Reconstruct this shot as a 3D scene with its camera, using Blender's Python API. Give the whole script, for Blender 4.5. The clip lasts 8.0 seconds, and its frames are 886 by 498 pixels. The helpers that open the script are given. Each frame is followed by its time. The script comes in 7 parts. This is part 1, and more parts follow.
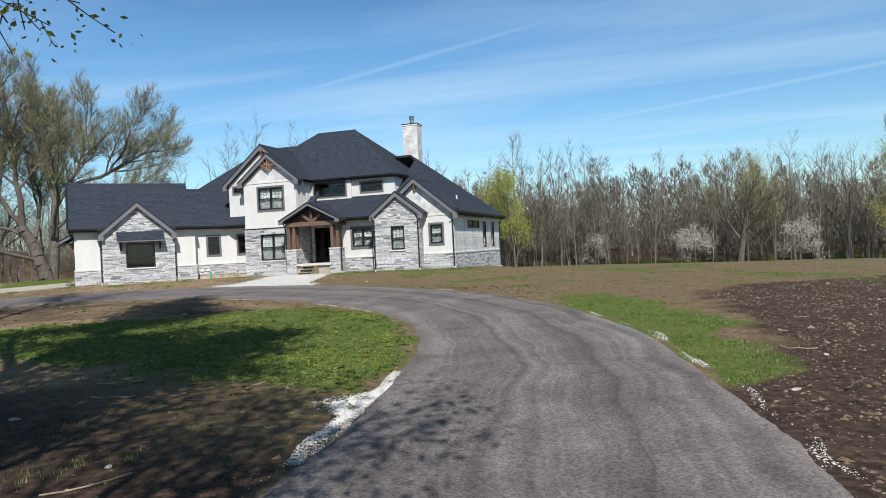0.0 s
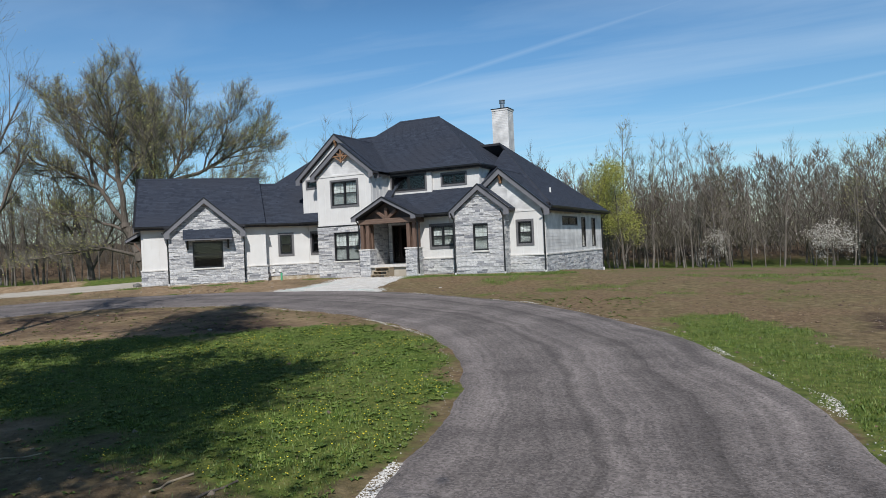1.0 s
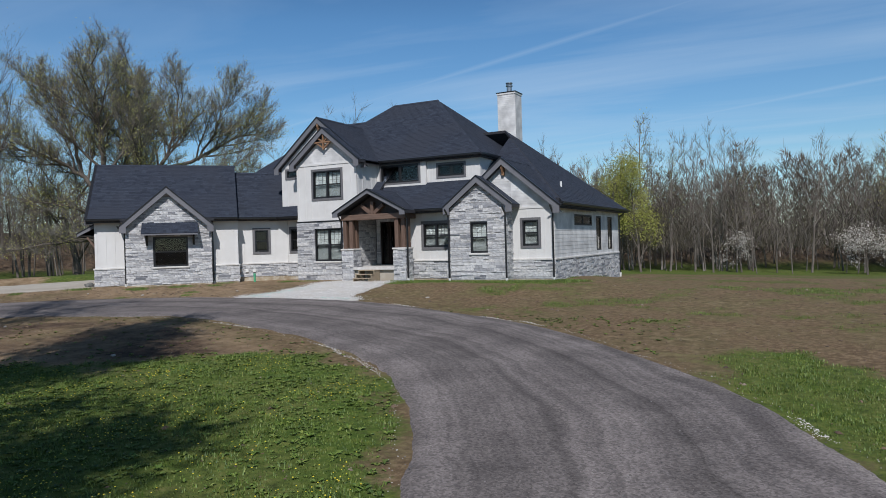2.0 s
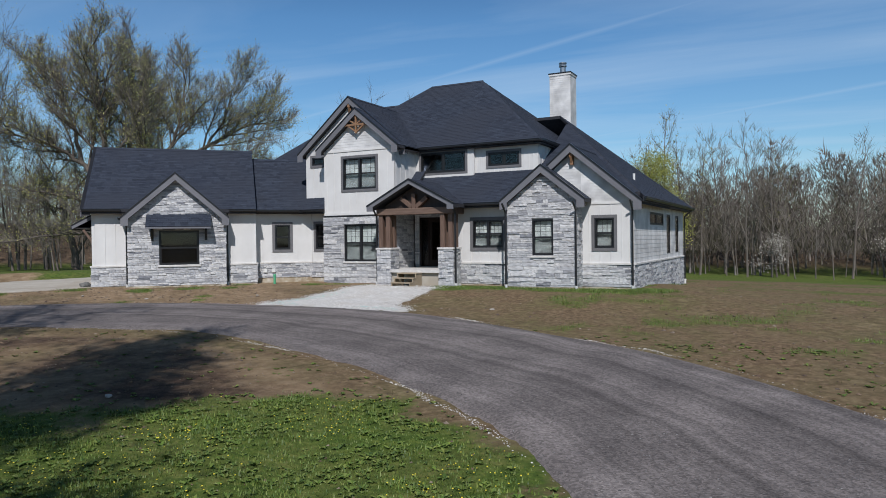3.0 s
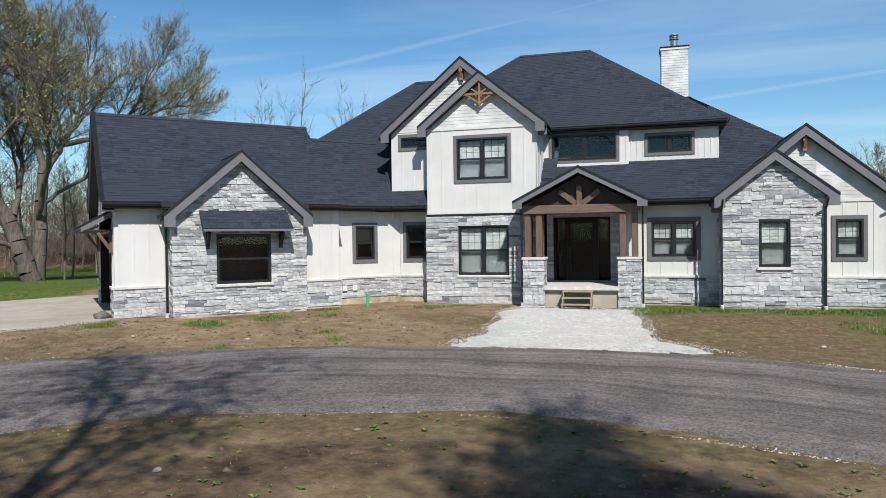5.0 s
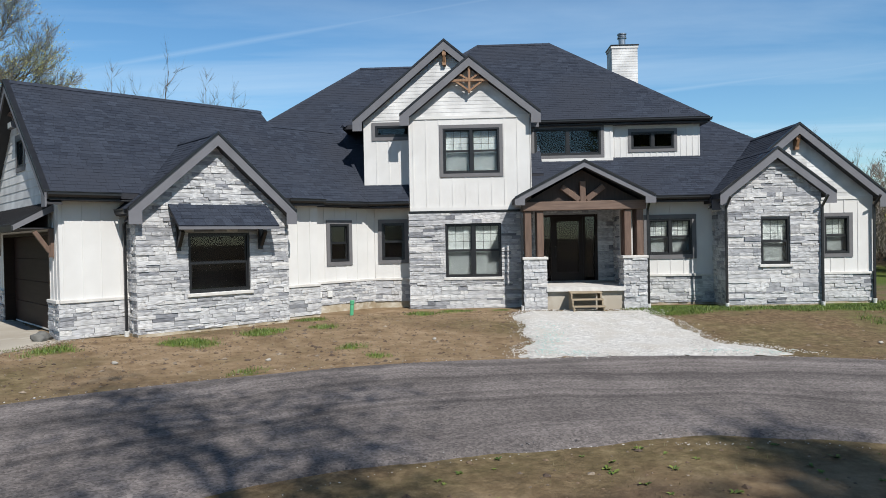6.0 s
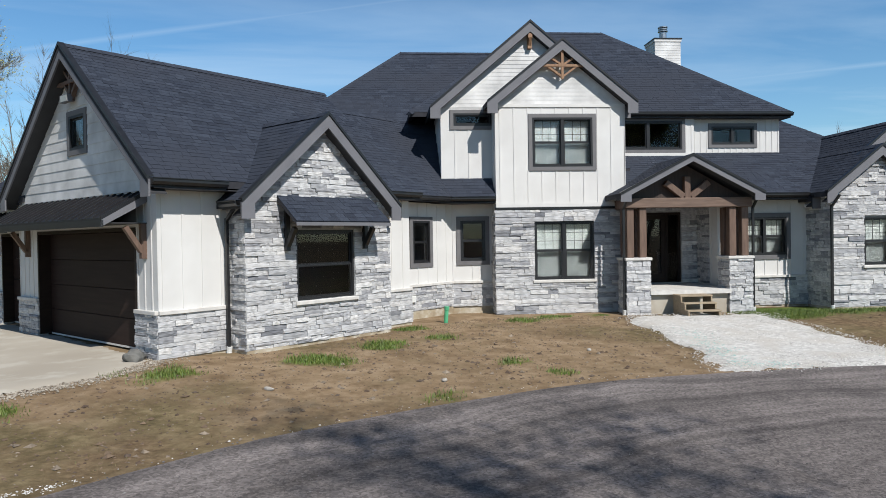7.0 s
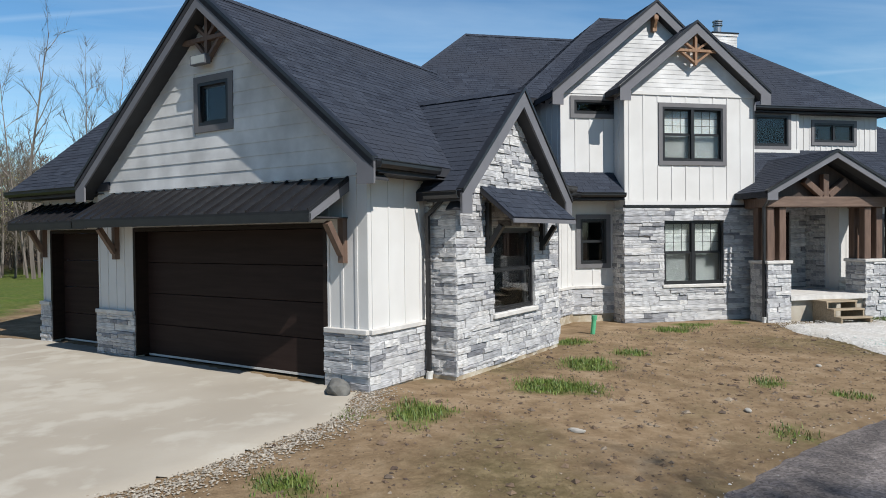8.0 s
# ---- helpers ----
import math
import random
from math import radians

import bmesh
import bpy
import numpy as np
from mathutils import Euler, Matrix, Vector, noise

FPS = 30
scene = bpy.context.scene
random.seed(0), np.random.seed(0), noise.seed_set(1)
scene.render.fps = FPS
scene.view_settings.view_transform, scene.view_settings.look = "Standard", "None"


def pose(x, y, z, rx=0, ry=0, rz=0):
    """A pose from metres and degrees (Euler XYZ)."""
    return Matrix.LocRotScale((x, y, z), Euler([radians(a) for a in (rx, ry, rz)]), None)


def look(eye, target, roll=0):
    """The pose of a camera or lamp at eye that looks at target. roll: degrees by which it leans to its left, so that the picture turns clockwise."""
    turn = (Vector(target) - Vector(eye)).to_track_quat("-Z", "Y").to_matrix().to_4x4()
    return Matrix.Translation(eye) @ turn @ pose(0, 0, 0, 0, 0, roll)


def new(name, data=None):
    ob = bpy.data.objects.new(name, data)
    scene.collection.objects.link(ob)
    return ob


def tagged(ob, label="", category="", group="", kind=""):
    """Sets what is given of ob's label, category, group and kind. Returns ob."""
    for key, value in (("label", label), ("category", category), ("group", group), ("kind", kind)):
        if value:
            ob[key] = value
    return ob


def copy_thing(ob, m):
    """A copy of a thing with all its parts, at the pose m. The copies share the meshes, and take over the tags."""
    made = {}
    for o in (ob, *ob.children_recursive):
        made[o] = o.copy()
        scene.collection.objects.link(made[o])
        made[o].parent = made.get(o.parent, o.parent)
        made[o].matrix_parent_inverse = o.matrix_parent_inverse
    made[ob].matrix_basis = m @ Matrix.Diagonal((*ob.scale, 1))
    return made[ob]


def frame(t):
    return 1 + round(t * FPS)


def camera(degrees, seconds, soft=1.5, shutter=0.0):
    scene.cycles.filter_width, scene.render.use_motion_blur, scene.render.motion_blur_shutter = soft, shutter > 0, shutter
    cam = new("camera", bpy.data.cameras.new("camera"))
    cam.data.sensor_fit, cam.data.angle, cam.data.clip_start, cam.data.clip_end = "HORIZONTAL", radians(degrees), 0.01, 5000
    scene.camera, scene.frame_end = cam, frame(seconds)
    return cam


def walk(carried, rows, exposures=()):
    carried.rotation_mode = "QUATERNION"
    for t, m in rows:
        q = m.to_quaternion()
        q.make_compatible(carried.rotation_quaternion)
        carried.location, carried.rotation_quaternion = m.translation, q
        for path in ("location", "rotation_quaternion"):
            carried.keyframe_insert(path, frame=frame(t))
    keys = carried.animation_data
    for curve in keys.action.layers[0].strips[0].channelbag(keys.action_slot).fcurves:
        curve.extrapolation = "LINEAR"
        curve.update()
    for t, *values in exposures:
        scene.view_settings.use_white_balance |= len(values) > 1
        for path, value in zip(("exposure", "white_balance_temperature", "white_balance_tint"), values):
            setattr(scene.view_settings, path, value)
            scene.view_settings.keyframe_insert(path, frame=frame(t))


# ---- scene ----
cam = camera(65.0, 8.0, soft=0.9)
METRES, EYE, TILT, LEAN, TURN = 45.0, 2.79, 0.0, 0.0, 17.3
ROWS = [
    (0.0, 0.0, 0.0, 0.0, -0.01, -0.11, 2.86),
    (0.5, 0.0129, 0.0568, 0.0022, 5.22, -0.09, 2.75),
    (1.0, 0.0217, 0.1142, 0.006, 8.89, -0.16, 2.64),
    (2.5, 0.0042, 0.2737, 0.0127, 9.94, -0.58, 1.36),
    (3.0, -0.0391, 0.3171, 0.014, 9.99, -0.72, 0.71),
    (3.5, -0.1008, 0.3604, 0.0159, 10.02, -0.82, 0.33),
    (4.0, -0.1686, 0.3996, 0.018, 8.87, -0.83, 0.34),
    (5.5, -0.338, 0.4909, 0.021, -9.09, -0.75, 0.98),
    (6.0, -0.3856, 0.523, 0.0204, -15.19, -0.79, 1.09),
    (6.5, -0.4315, 0.5589, 0.0205, -18.76, -0.76, 1.06),
    (7.0, -0.4779, 0.6002, 0.0215, -22.12, -0.89, 0.95),
    (7.5, -0.5227, 0.6475, 0.0226, -27.2, -1.0, 0.76),
    (8.0, -0.568, 0.7002, 0.0234, -29.59, -1.04, 0.61),
]
walk(cam, [(t, pose(0, 0, EYE, TILT, LEAN, TURN) @ pose(METRES * x, METRES * y, METRES * z, 90 + pitch, roll, yaw)) for t, x, y, z, yaw, pitch, roll in ROWS],
     exposures=[(0.0, 0.06, 6550, 10), (0.5, -0.05, 6500, 10), (1.0, -0.22, 6400, 11), (2.5, -0.48, 6200, 13), (3.0, -0.43, 6220, 13), (3.5, -0.24, 6320, 12), (4.0, -0.04, 6450, 10), (5.5, -0.04, 6500, 10), (6.5, -0.06, 6500, 10), (8.0, -0.03, 6500, 10)])

# ---- world and sun ----
SUN_AZ, SUN_EL = radians(27.5), radians(45.5)
to_sun = Vector((math.sin(SUN_AZ) * math.cos(SUN_EL), -math.cos(SUN_AZ) * math.cos(SUN_EL), math.sin(SUN_EL)))
world = bpy.data.worlds.new("sky")
scene.world = world
world.use_nodes = True
wt = world.node_tree
wt.nodes.clear()


def wn(kind, **kw):
    n = wt.nodes.new(kind)
    for k, v in kw.items():
        n.inputs[k].default_value = v
    return n


sky = wt.nodes.new("ShaderNodeTexSky")
sky.sky_type = 'NISHITA'
sky.sun_disc = False
sky.sun_elevation, sky.sun_rotation = SUN_EL, math.pi - SUN_AZ
sky.air_density, sky.dust_density, sky.ozone_density = 1.25, 0.05, 4.0
geo = wt.nodes.new("ShaderNodeTexCoord")
# thin high cloud: streaks laid on a plane far overhead
sep = wt.nodes.new("ShaderNodeSeparateXYZ")
wt.links.new(geo.outputs["Generated"], sep.inputs[0])
zz = wt.nodes.new("ShaderNodeMath"); zz.operation = 'MAXIMUM'; zz.inputs[1].default_value = 0.03
wt.links.new(sep.outputs[2], zz.inputs[0])
div = []
for i in (0, 1):
    d = wt.nodes.new("ShaderNodeMath"); d.operation = 'DIVIDE'
    wt.links.new(sep.outputs[i], d.inputs[0]); wt.links.new(zz.outputs[0], d.inputs[1]); div.append(d)
comb = wt.nodes.new("ShaderNodeCombineXYZ")
wt.links.new(div[0].outputs[0], comb.inputs[0]); wt.links.new(div[1].outputs[0], comb.inputs[1])
mp = wt.nodes.new("ShaderNodeMapping")
mp.inputs["Rotation"].default_value = (0, 0, radians(-28))
mp.inputs["Scale"].default_value = (0.3, 0.9, 1)
wt.links.new(comb.outputs[0], mp.inputs[0])
cl = wn("ShaderNodeTexNoise", Scale=0.9, Detail=7.0, Roughness=0.55, Distortion=0.6)
wt.links.new(mp.outputs[0], cl.inputs["Vector"])
cr = wt.nodes.new("ShaderNodeValToRGB")
cr.color_ramp.elements[0].position, cr.color_ramp.elements[1].position = 0.44, 0.95
cr.color_ramp.elements[0].color, cr.color_ramp.elements[1].color = (0, 0, 0, 1), (0.55, 0.55, 0.55, 1)
wt.links.new(cl.outputs[0], cr.inputs[0])
# two long vapour trails
last = cr.outputs[0]
for slope, reach, width, white in ((0.424, 2.97, 0.06, 0.16), (0.593, 5.71, 0.12, 0.17)):
    wave = wt.nodes.new("ShaderNodeMath"); wave.operation = 'MULTIPLY_ADD'
    wave.inputs[1].default_value, wave.inputs[2].default_value = slope, -reach
    wt.links.new(div[0].outputs[0], wave.inputs[0])
    dist = wt.nodes.new("ShaderNodeMath"); dist.operation = 'ADD'
    wt.links.new(wave.outputs[0], dist.inputs[0]); wt.links.new(div[1].outputs[0], dist.inputs[1])
    ab = wt.nodes.new("ShaderNodeMath"); ab.operation = 'ABSOLUTE'
    wt.links.new(dist.outputs[0], ab.inputs[0])
    tr = wt.nodes.new("ShaderNodeMapRange")
    tr.inputs[1].default_value, tr.inputs[2].default_value, tr.inputs[3].default_value, tr.inputs[4].default_value = 0.0, width, white, 0.0
    wt.links.new(ab.outputs[0], tr.inputs[0])
    mxc = wt.nodes.new("ShaderNodeMath"); mxc.operation = 'MAXIMUM'
    wt.links.new(last, mxc.inputs[0]); wt.links.new(tr.outputs[0], mxc.inputs[1])
    last = mxc.outputs[0]
tint = wt.nodes.new("ShaderNodeMix"); tint.data_type = 'RGBA'; tint.blend_type = 'MULTIPLY'
tint.inputs[0].default_value = 1.0
wt.links.new(sky.outputs[0], tint.inputs[6])
# paler haze low down, deep blue overhead
haze = wt.nodes.new("ShaderNodeValToRGB")
for e, p, c in zip((haze.color_ramp.elements[0], haze.color_ramp.elements[1], haze.color_ramp.elements.new(0.22), haze.color_ramp.elements.new(0.45)), (0.0, 0.75, 0.3, 0.45),
                   ((1.2, 1.50, 1.68, 1), (0.11, 0.17, 0.25, 1), (0.88, 1.29, 1.53, 1), (0.48, 0.73, 0.93, 1))):
    e.position, e.color = p, c
wt.links.new(sep.outputs[2], haze.inputs[0])
wt.links.new(haze.outputs[0], tint.inputs[7])
mix = wt.nodes.new("ShaderNodeMix"); mix.data_type = 'RGBA'
mix.inputs[7].default_value = (9.5, 11.5, 13.2, 1)
wt.links.new(mxc.outputs[0], mix.inputs[0]); wt.links.new(tint.outputs[2], mix.inputs[6])
bg = wn("ShaderNodeBackground", Strength=0.08)
wt.links.new(mix.outputs[2], bg.inputs[0])
out = wt.nodes.new("ShaderNodeOutputWorld")
wt.links.new(bg.outputs[0], out.inputs[0])

sun = new("sun", bpy.data.lights.new("sun", 'SUN'))
sun.data.energy, sun.data.angle, sun.data.color = 5.55, radians(0.6), (1.0, 0.97, 0.93)
sun.matrix_basis = look(to_sun * 100, (0, 0, 0))

# ---- materials ----


def material(name, base, rough=0.8, dark=None, scale=4.0, detail=6.0, bump=0.0, bscale=40.0, metal=0.0, spread=(0.35, 0.65),
             vary=None, gloss=0.5, island=False, stretch=(1, 1, 1), second=None, sscale=0.5, spread2=(0.45, 0.65), generated=False):
    """Two-scale noise colour, optional per-piece shades (vary: list of colours) and relief."""
    m = bpy.data.materials.new(name)
    m.use_nodes = True
    t = m.node_tree
    b = t.nodes["Principled BSDF"]
    b.inputs["Roughness"].default_value, b.inputs["Metallic"].default_value = rough, metal
    b.inputs["Specular IOR Level"].default_value = gloss
    co = t.nodes.new("ShaderNodeTexCoord")
    ma = t.nodes.new("ShaderNodeMapping")
    ma.inputs["Scale"].default_value = stretch
    t.links.new(co.outputs["Object"], ma.inputs[0])

    def noise_ramp(sc, lo, hi):
        n = t.nodes.new("ShaderNodeTexNoise")
        n.inputs["Scale"].default_value, n.inputs["Detail"].default_value = sc, detail
        t.links.new(ma.outputs[0], n.inputs["Vector"])
        r = t.nodes.new("ShaderNodeMapRange")
        r.inputs[1].default_value, r.inputs[2].default_value = lo, hi
        t.links.new(n.outputs[0], r.inputs[0])
        return r.outputs[0]

    def blend(fac, a, c):
        x = t.nodes.new("ShaderNodeMix")
        x.data_type = 'RGBA'
        t.links.new(fac, x.inputs[0])
        for k, v in ((6, a), (7, c)):
            if isinstance(v, tuple):
                x.inputs[k].default_value = (*v, 1)
            else:
                t.links.new(v, x.inputs[k])
        return x.outputs[2]

    first = base
    if vary:
        if island:
            src = t.nodes.new("ShaderNodeNewGeometry").outputs["Random Per Island"]
        else:
            src = t.nodes.new("ShaderNodeObjectInfo").outputs["Random"]
        r = t.nodes.new("ShaderNodeValToRGB")
        els = r.color_ramp.elements
        while len(els) < len(vary):
            els.new(0.5)
        for i, c in enumerate(vary):
            els[i].position, els[i].color = i / (len(vary) - 1), (*c, 1)
        t.links.new(src, r.inputs[0])
        first = r.outputs[0]
        if dark is None:
            x = t.nodes.new("ShaderNodeMix"); x.data_type = 'RGBA'; x.blend_type = 'MULTIPLY'
            x.inputs[0].default_value = 1.0
            t.links.new(first, x.inputs[6])
            v = t.nodes.new("ShaderNodeMapRange")
            v.inputs[3].default_value, v.inputs[4].default_value = 0.72, 1.12
            t.links.new(noise_ramp(scale, *spread), v.inputs[0])
            t.links.new(v.outputs[0], x.inputs[7])
            first = x.outputs[2]
    col = blend(noise_ramp(scale, *spread), first, dark) if dark else first
    if second:
        col = blend(noise_ramp(sscale, *spread2), col, second)
    if isinstance(col, tuple):
        b.inputs["Base Color"].default_value = (*col, 1)
    else:
        t.links.new(col, b.inputs["Base Color"])
    if bump:
        n = t.nodes.new("ShaderNodeTexNoise")
        n.inputs["Scale"].default_value, n.inputs["Detail"].default_value = bscale, 5
        t.links.new(ma.outputs[0], n.inputs["Vector"])
        u = t.nodes.new("ShaderNodeBump")
        u.inputs["Strength"].default_value, u.inputs["Distance"].default_value = bump, 0.02
        t.links.new(n.outputs[0], u.inputs["Height"])
        t.links.new(u.outputs[0], b.inputs["Normal"])
    return m


M_white = material("white_fibre_cement", (0.635, 0.625, 0.60), 0.65, (0.585, 0.573, 0.547), 1.3, gloss=0.25, bump=0.05, bscale=60)
M_lap = material("white_lap_siding", (0.69, 0.68, 0.66), 0.6, bump=0.03, bscale=60, vary=[(0.60, 0.595, 0.58), (0.635, 0.627, 0.605)], scale=1.5)
M_stone = material("grey_ledgestone", (0.5, 0.5, 0.5), 0.9, gloss=0.2, bump=0.6, bscale=6, scale=3, stretch=(1, 1, 1.5),
                   vary=[(0.18, 0.185, 0.20), (0.48, 0.48, 0.485), (0.60, 0.595, 0.585), (0.50, 0.50, 0.50), (0.65, 0.64, 0.62), (0.28, 0.285, 0.30), (0.57, 0.565, 0.555), (0.40, 0.40, 0.41), (0.63, 0.615, 0.59), (0.23, 0.235, 0.255), (0.53, 0.53, 0.525)])
M_mortar = material("stone_backing", (0.26, 0.26, 0.26), 0.95, (0.36, 0.355, 0.345), 6, bump=0.3)
M_cap = material("cast_stone_cap", (0.62, 0.60, 0.56), 0.8, (0.50, 0.48, 0.45), 5, bump=0.15)
M_trim = material("grey_window_trim", (0.140, 0.136, 0.138), 0.6, (0.122, 0.118, 0.120), 4, bump=0.05)
M_fascia = material("grey_fascia", (0.160, 0.160, 0.172), 0.55, (0.138, 0.138, 0.149), 2, bump=0.04, gloss=0.3)
M_soffit = material("dark_soffit", (0.035, 0.035, 0.038), 0.7, (0.028, 0.028, 0.03), 4)
M_black = material("black_metal", (0.012, 0.012, 0.013), 0.35, (0.018, 0.018, 0.019), 6)
M_frame = material("black_window_frame", (0.010, 0.010, 0.011), 0.4, (0.014, 0.014, 0.015), 6)
M_shingle = material("charcoal_shingle", (0.03, 0.03, 0.03), 0.9, bump=0.35, bscale=70, scale=30, island=True, gloss=0.25, second=(0.031, 0.036, 0.049), sscale=0.35,
                     vary=[(0.020, 0.025, 0.037), (0.035, 0.043, 0.061), (0.024, 0.030, 0.045), (0.042, 0.051, 0.071), (0.028, 0.035, 0.051), (0.037, 0.045, 0.063), (0.022, 0.027, 0.040)])
M_deck = material("roof_felt", (0.02, 0.021, 0.026), 0.95, (0.03, 0.031, 0.037), 8)
M_timber = material("stained_timber", (0.150, 0.094, 0.066), 0.6, (0.100, 0.061, 0.043), 3, stretch=(6, 6, 0.7), bump=0.25, bscale=12)
M_timber_h = material("stained_timber_beam", (0.165, 0.108, 0.078), 0.6, (0.112, 0.071, 0.051), 3, stretch=(0.7, 6, 6), bump=0.25, bscale=12)
M_timber_d = material("dark_stained_boards", (0.046, 0.027, 0.019), 0.6, (0.028, 0.017, 0.012), 3, stretch=(6, 6, 0.7), bump=0.2, bscale=12)
M_timber_l = material("oiled_cedar", (0.31, 0.175, 0.090), 0.55, (0.19, 0.10, 0.052), 3, stretch=(6, 6, 0.7), bump=0.2, bscale=12)
M_door = material("dark_brown_door", (0.014, 0.009, 0.0075), 0.45, (0.020, 0.013, 0.010), 3, stretch=(1, 1, 6), bump=0.08, gloss=0.2)
M_garage = material("espresso_garage_door", (0.030, 0.019, 0.016), 0.55, (0.022, 0.0135, 0.0115), 2, stretch=(0.6, 1, 8), bump=0.06, gloss=0.12)
M_metalroof = material("black_standing_seam", (0.012, 0.012, 0.014), 0.42, (0.017, 0.017, 0.019), 3, gloss=0.35)
M_concrete = material("tan_concrete", (0.40, 0.36, 0.295), 0.9, (0.34, 0.30, 0.24), 0.5, bump=0.1, bscale=25, second=(0.43, 0.395, 0.33), sscale=1.6, spread2=(0.5, 0.62))
M_muddy = material("mud_splashed_footing", (0.42, 0.36, 0.26), 0.95, (0.27, 0.21, 0.135), 2.2, bump=0.4, bscale=18, second=(0.50, 0.46, 0.38), sscale=4.0)
# near-black colour stands in for the shade of rooms behind the glass
M_inside = material("shade_black_interior", (0.010, 0.010, 0.010), 0.9, (0.007, 0.007, 0.007), 1)
M_lumber = material("raw_pine", (0.36, 0.29, 0.20), 0.8, (0.25, 0.195, 0.13), 3, stretch=(1, 8, 8), bump=0.2)
M_pvc = material("white_pvc", (0.75, 0.75, 0.72), 0.4, (0.6, 0.6, 0.57), 5)
M_green = material("green_pvc", (0.10, 0.42, 0.22), 0.4, (0.07, 0.33, 0.17), 5)
M_rock = material("field_boulder", (0.16, 0.155, 0.14), 0.9, (0.085, 0.085, 0.08), 6, bump=0.6, bscale=14)
M_pale = material("pale_field_stone", (0.42, 0.39, 0.34), 0.9, (0.28, 0.26, 0.23), 9, bump=0.5, bscale=20)
M_bark = material("grey_bark", (0.145, 0.120, 0.098), 0.95, (0.075, 0.062, 0.05), 2.0, stretch=(4, 4, 0.6), bump=0.5, bscale=8)
M_bark2 = material("woodland_bark", (0.17, 0.145, 0.12), 0.95, scale=1.0, stretch=(4, 4, 0.6), island=True,
                   vary=[(0.085, 0.068, 0.055), (0.27, 0.24, 0.21), (0.12, 0.098, 0.08), (0.20, 0.175, 0.15)])


def leaf_material(name, shades):
    m = material(name, shades[0], 0.6, island=True, vary=shades, scale=3)
    b = m.node_tree.nodes["Principled BSDF"]
    b.inputs["Subsurface Weight"].default_value = 0.0
    return m


M_bud = leaf_material("yellow_green_buds", [(0.30, 0.31, 0.075), (0.40, 0.38, 0.11), (0.25, 0.28, 0.07), (0.44, 0.40, 0.14)])
M_leaf = leaf_material("fresh_spring_leaves", [(0.22, 0.23, 0.035), (0.30, 0.30, 0.055), (0.17, 0.19, 0.035)])
M_blossom = leaf_material("white_blossom", [(0.50, 0.47, 0.41), (0.36, 0.33, 0.28), (0.60, 0.57, 0.51)])
M_haze = leaf_material("pale_wood_buds", [(0.20, 0.20, 0.075), (0.26, 0.245, 0.11), (0.17, 0.16, 0.07)])
M_brush = leaf_material("brown_brush", [(0.098, 0.078, 0.064), (0.15, 0.122, 0.102), (0.080, 0.062, 0.051), (0.135, 0.12, 0.066), (0.175, 0.146, 0.122)])
M_grass = leaf_material("lawn_blades", [(0.070, 0.125, 0.016), (0.125, 0.185, 0.026), (0.045, 0.090, 0.014), (0.185, 0.22, 0.042), (0.095, 0.155, 0.021)])
M_twig = leaf_material("grey_twigs", [(0.17, 0.15, 0.13), (0.24, 0.215, 0.19), (0.13, 0.11, 0.095), (0.21, 0.20, 0.12)])
M_dry = leaf_material("dry_blades", [(0.17, 0.14, 0.06), (0.12, 0.13, 0.045), (0.22, 0.18, 0.09)])
M_dandelion = leaf_material("dandelion_yellow", [(0.75, 0.58, 0.02), (0.85, 0.68, 0.05), (0.7, 0.5, 0.02)])
M_lime = material("white_limestone", (0.6, 0.58, 0.54), 0.9, island=True, vary=[(0.54, 0.52, 0.48), (0.74, 0.72, 0.68), (0.42, 0.40, 0.37), (0.64, 0.61, 0.565)], scale=20)
M_sandy = material("sandy_gravel", (0.35, 0.3, 0.24), 0.95, island=True, vary=[(0.30, 0.26, 0.20), (0.44, 0.39, 0.32), (0.22, 0.185, 0.14), (0.38, 0.35, 0.30)], scale=20)
M_chalk = material("green_chalked_stone", (0.3, 0.5, 0.4), 0.95, island=True, vary=[(0.28, 0.50, 0.46), (0.46, 0.60, 0.56), (0.36, 0.54, 0.50)], scale=20)
M_chip = material("asphalt_chips", (0.1, 0.1, 0.1), 0.9, island=True, vary=[(0.05, 0.048, 0.05), (0.16, 0.15, 0.148), (0.10, 0.095, 0.095), (0.26, 0.25, 0.24)], scale=20)
M_clod = material("soil_clods", (0.1, 0.07, 0.05), 0.95, island=True, vary=[(0.10, 0.065, 0.042), (0.18, 0.125, 0.08), (0.065, 0.042, 0.03), (0.26, 0.21, 0.155)], scale=20)


def glass_material():
    m = bpy.data.materials.new("window_glass")
    m.use_nodes = True
    b = m.node_tree.nodes["Principled BSDF"]
    b.inputs["Base Color"].default_value = (0.82, 0.85, 0.86, 1)
    b.inputs["Roughness"].default_value, b.inputs["IOR"].default_value = 0.02, 1.36
    b.inputs["Transmission Weight"].default_value = 1.0
    return m


M_glass = glass_material()
M_screen = material("screened_blind", (0.15, 0.165, 0.16), 0.8, (0.13, 0.145, 0.14), 3)
M_shade = material("pale_blind", (0.36, 0.385, 0.37), 0.8, (0.32, 0.345, 0.33), 3)

# ---- building helpers ----
PLACE = {}
S2 = math.sqrt(0.5)


def W(u, v, z=0.0):
    """A point of the garage wing, whose axis stands at 45 degrees to the main house."""
    return Vector(((u - v) * S2, (u + v) * S2, z))


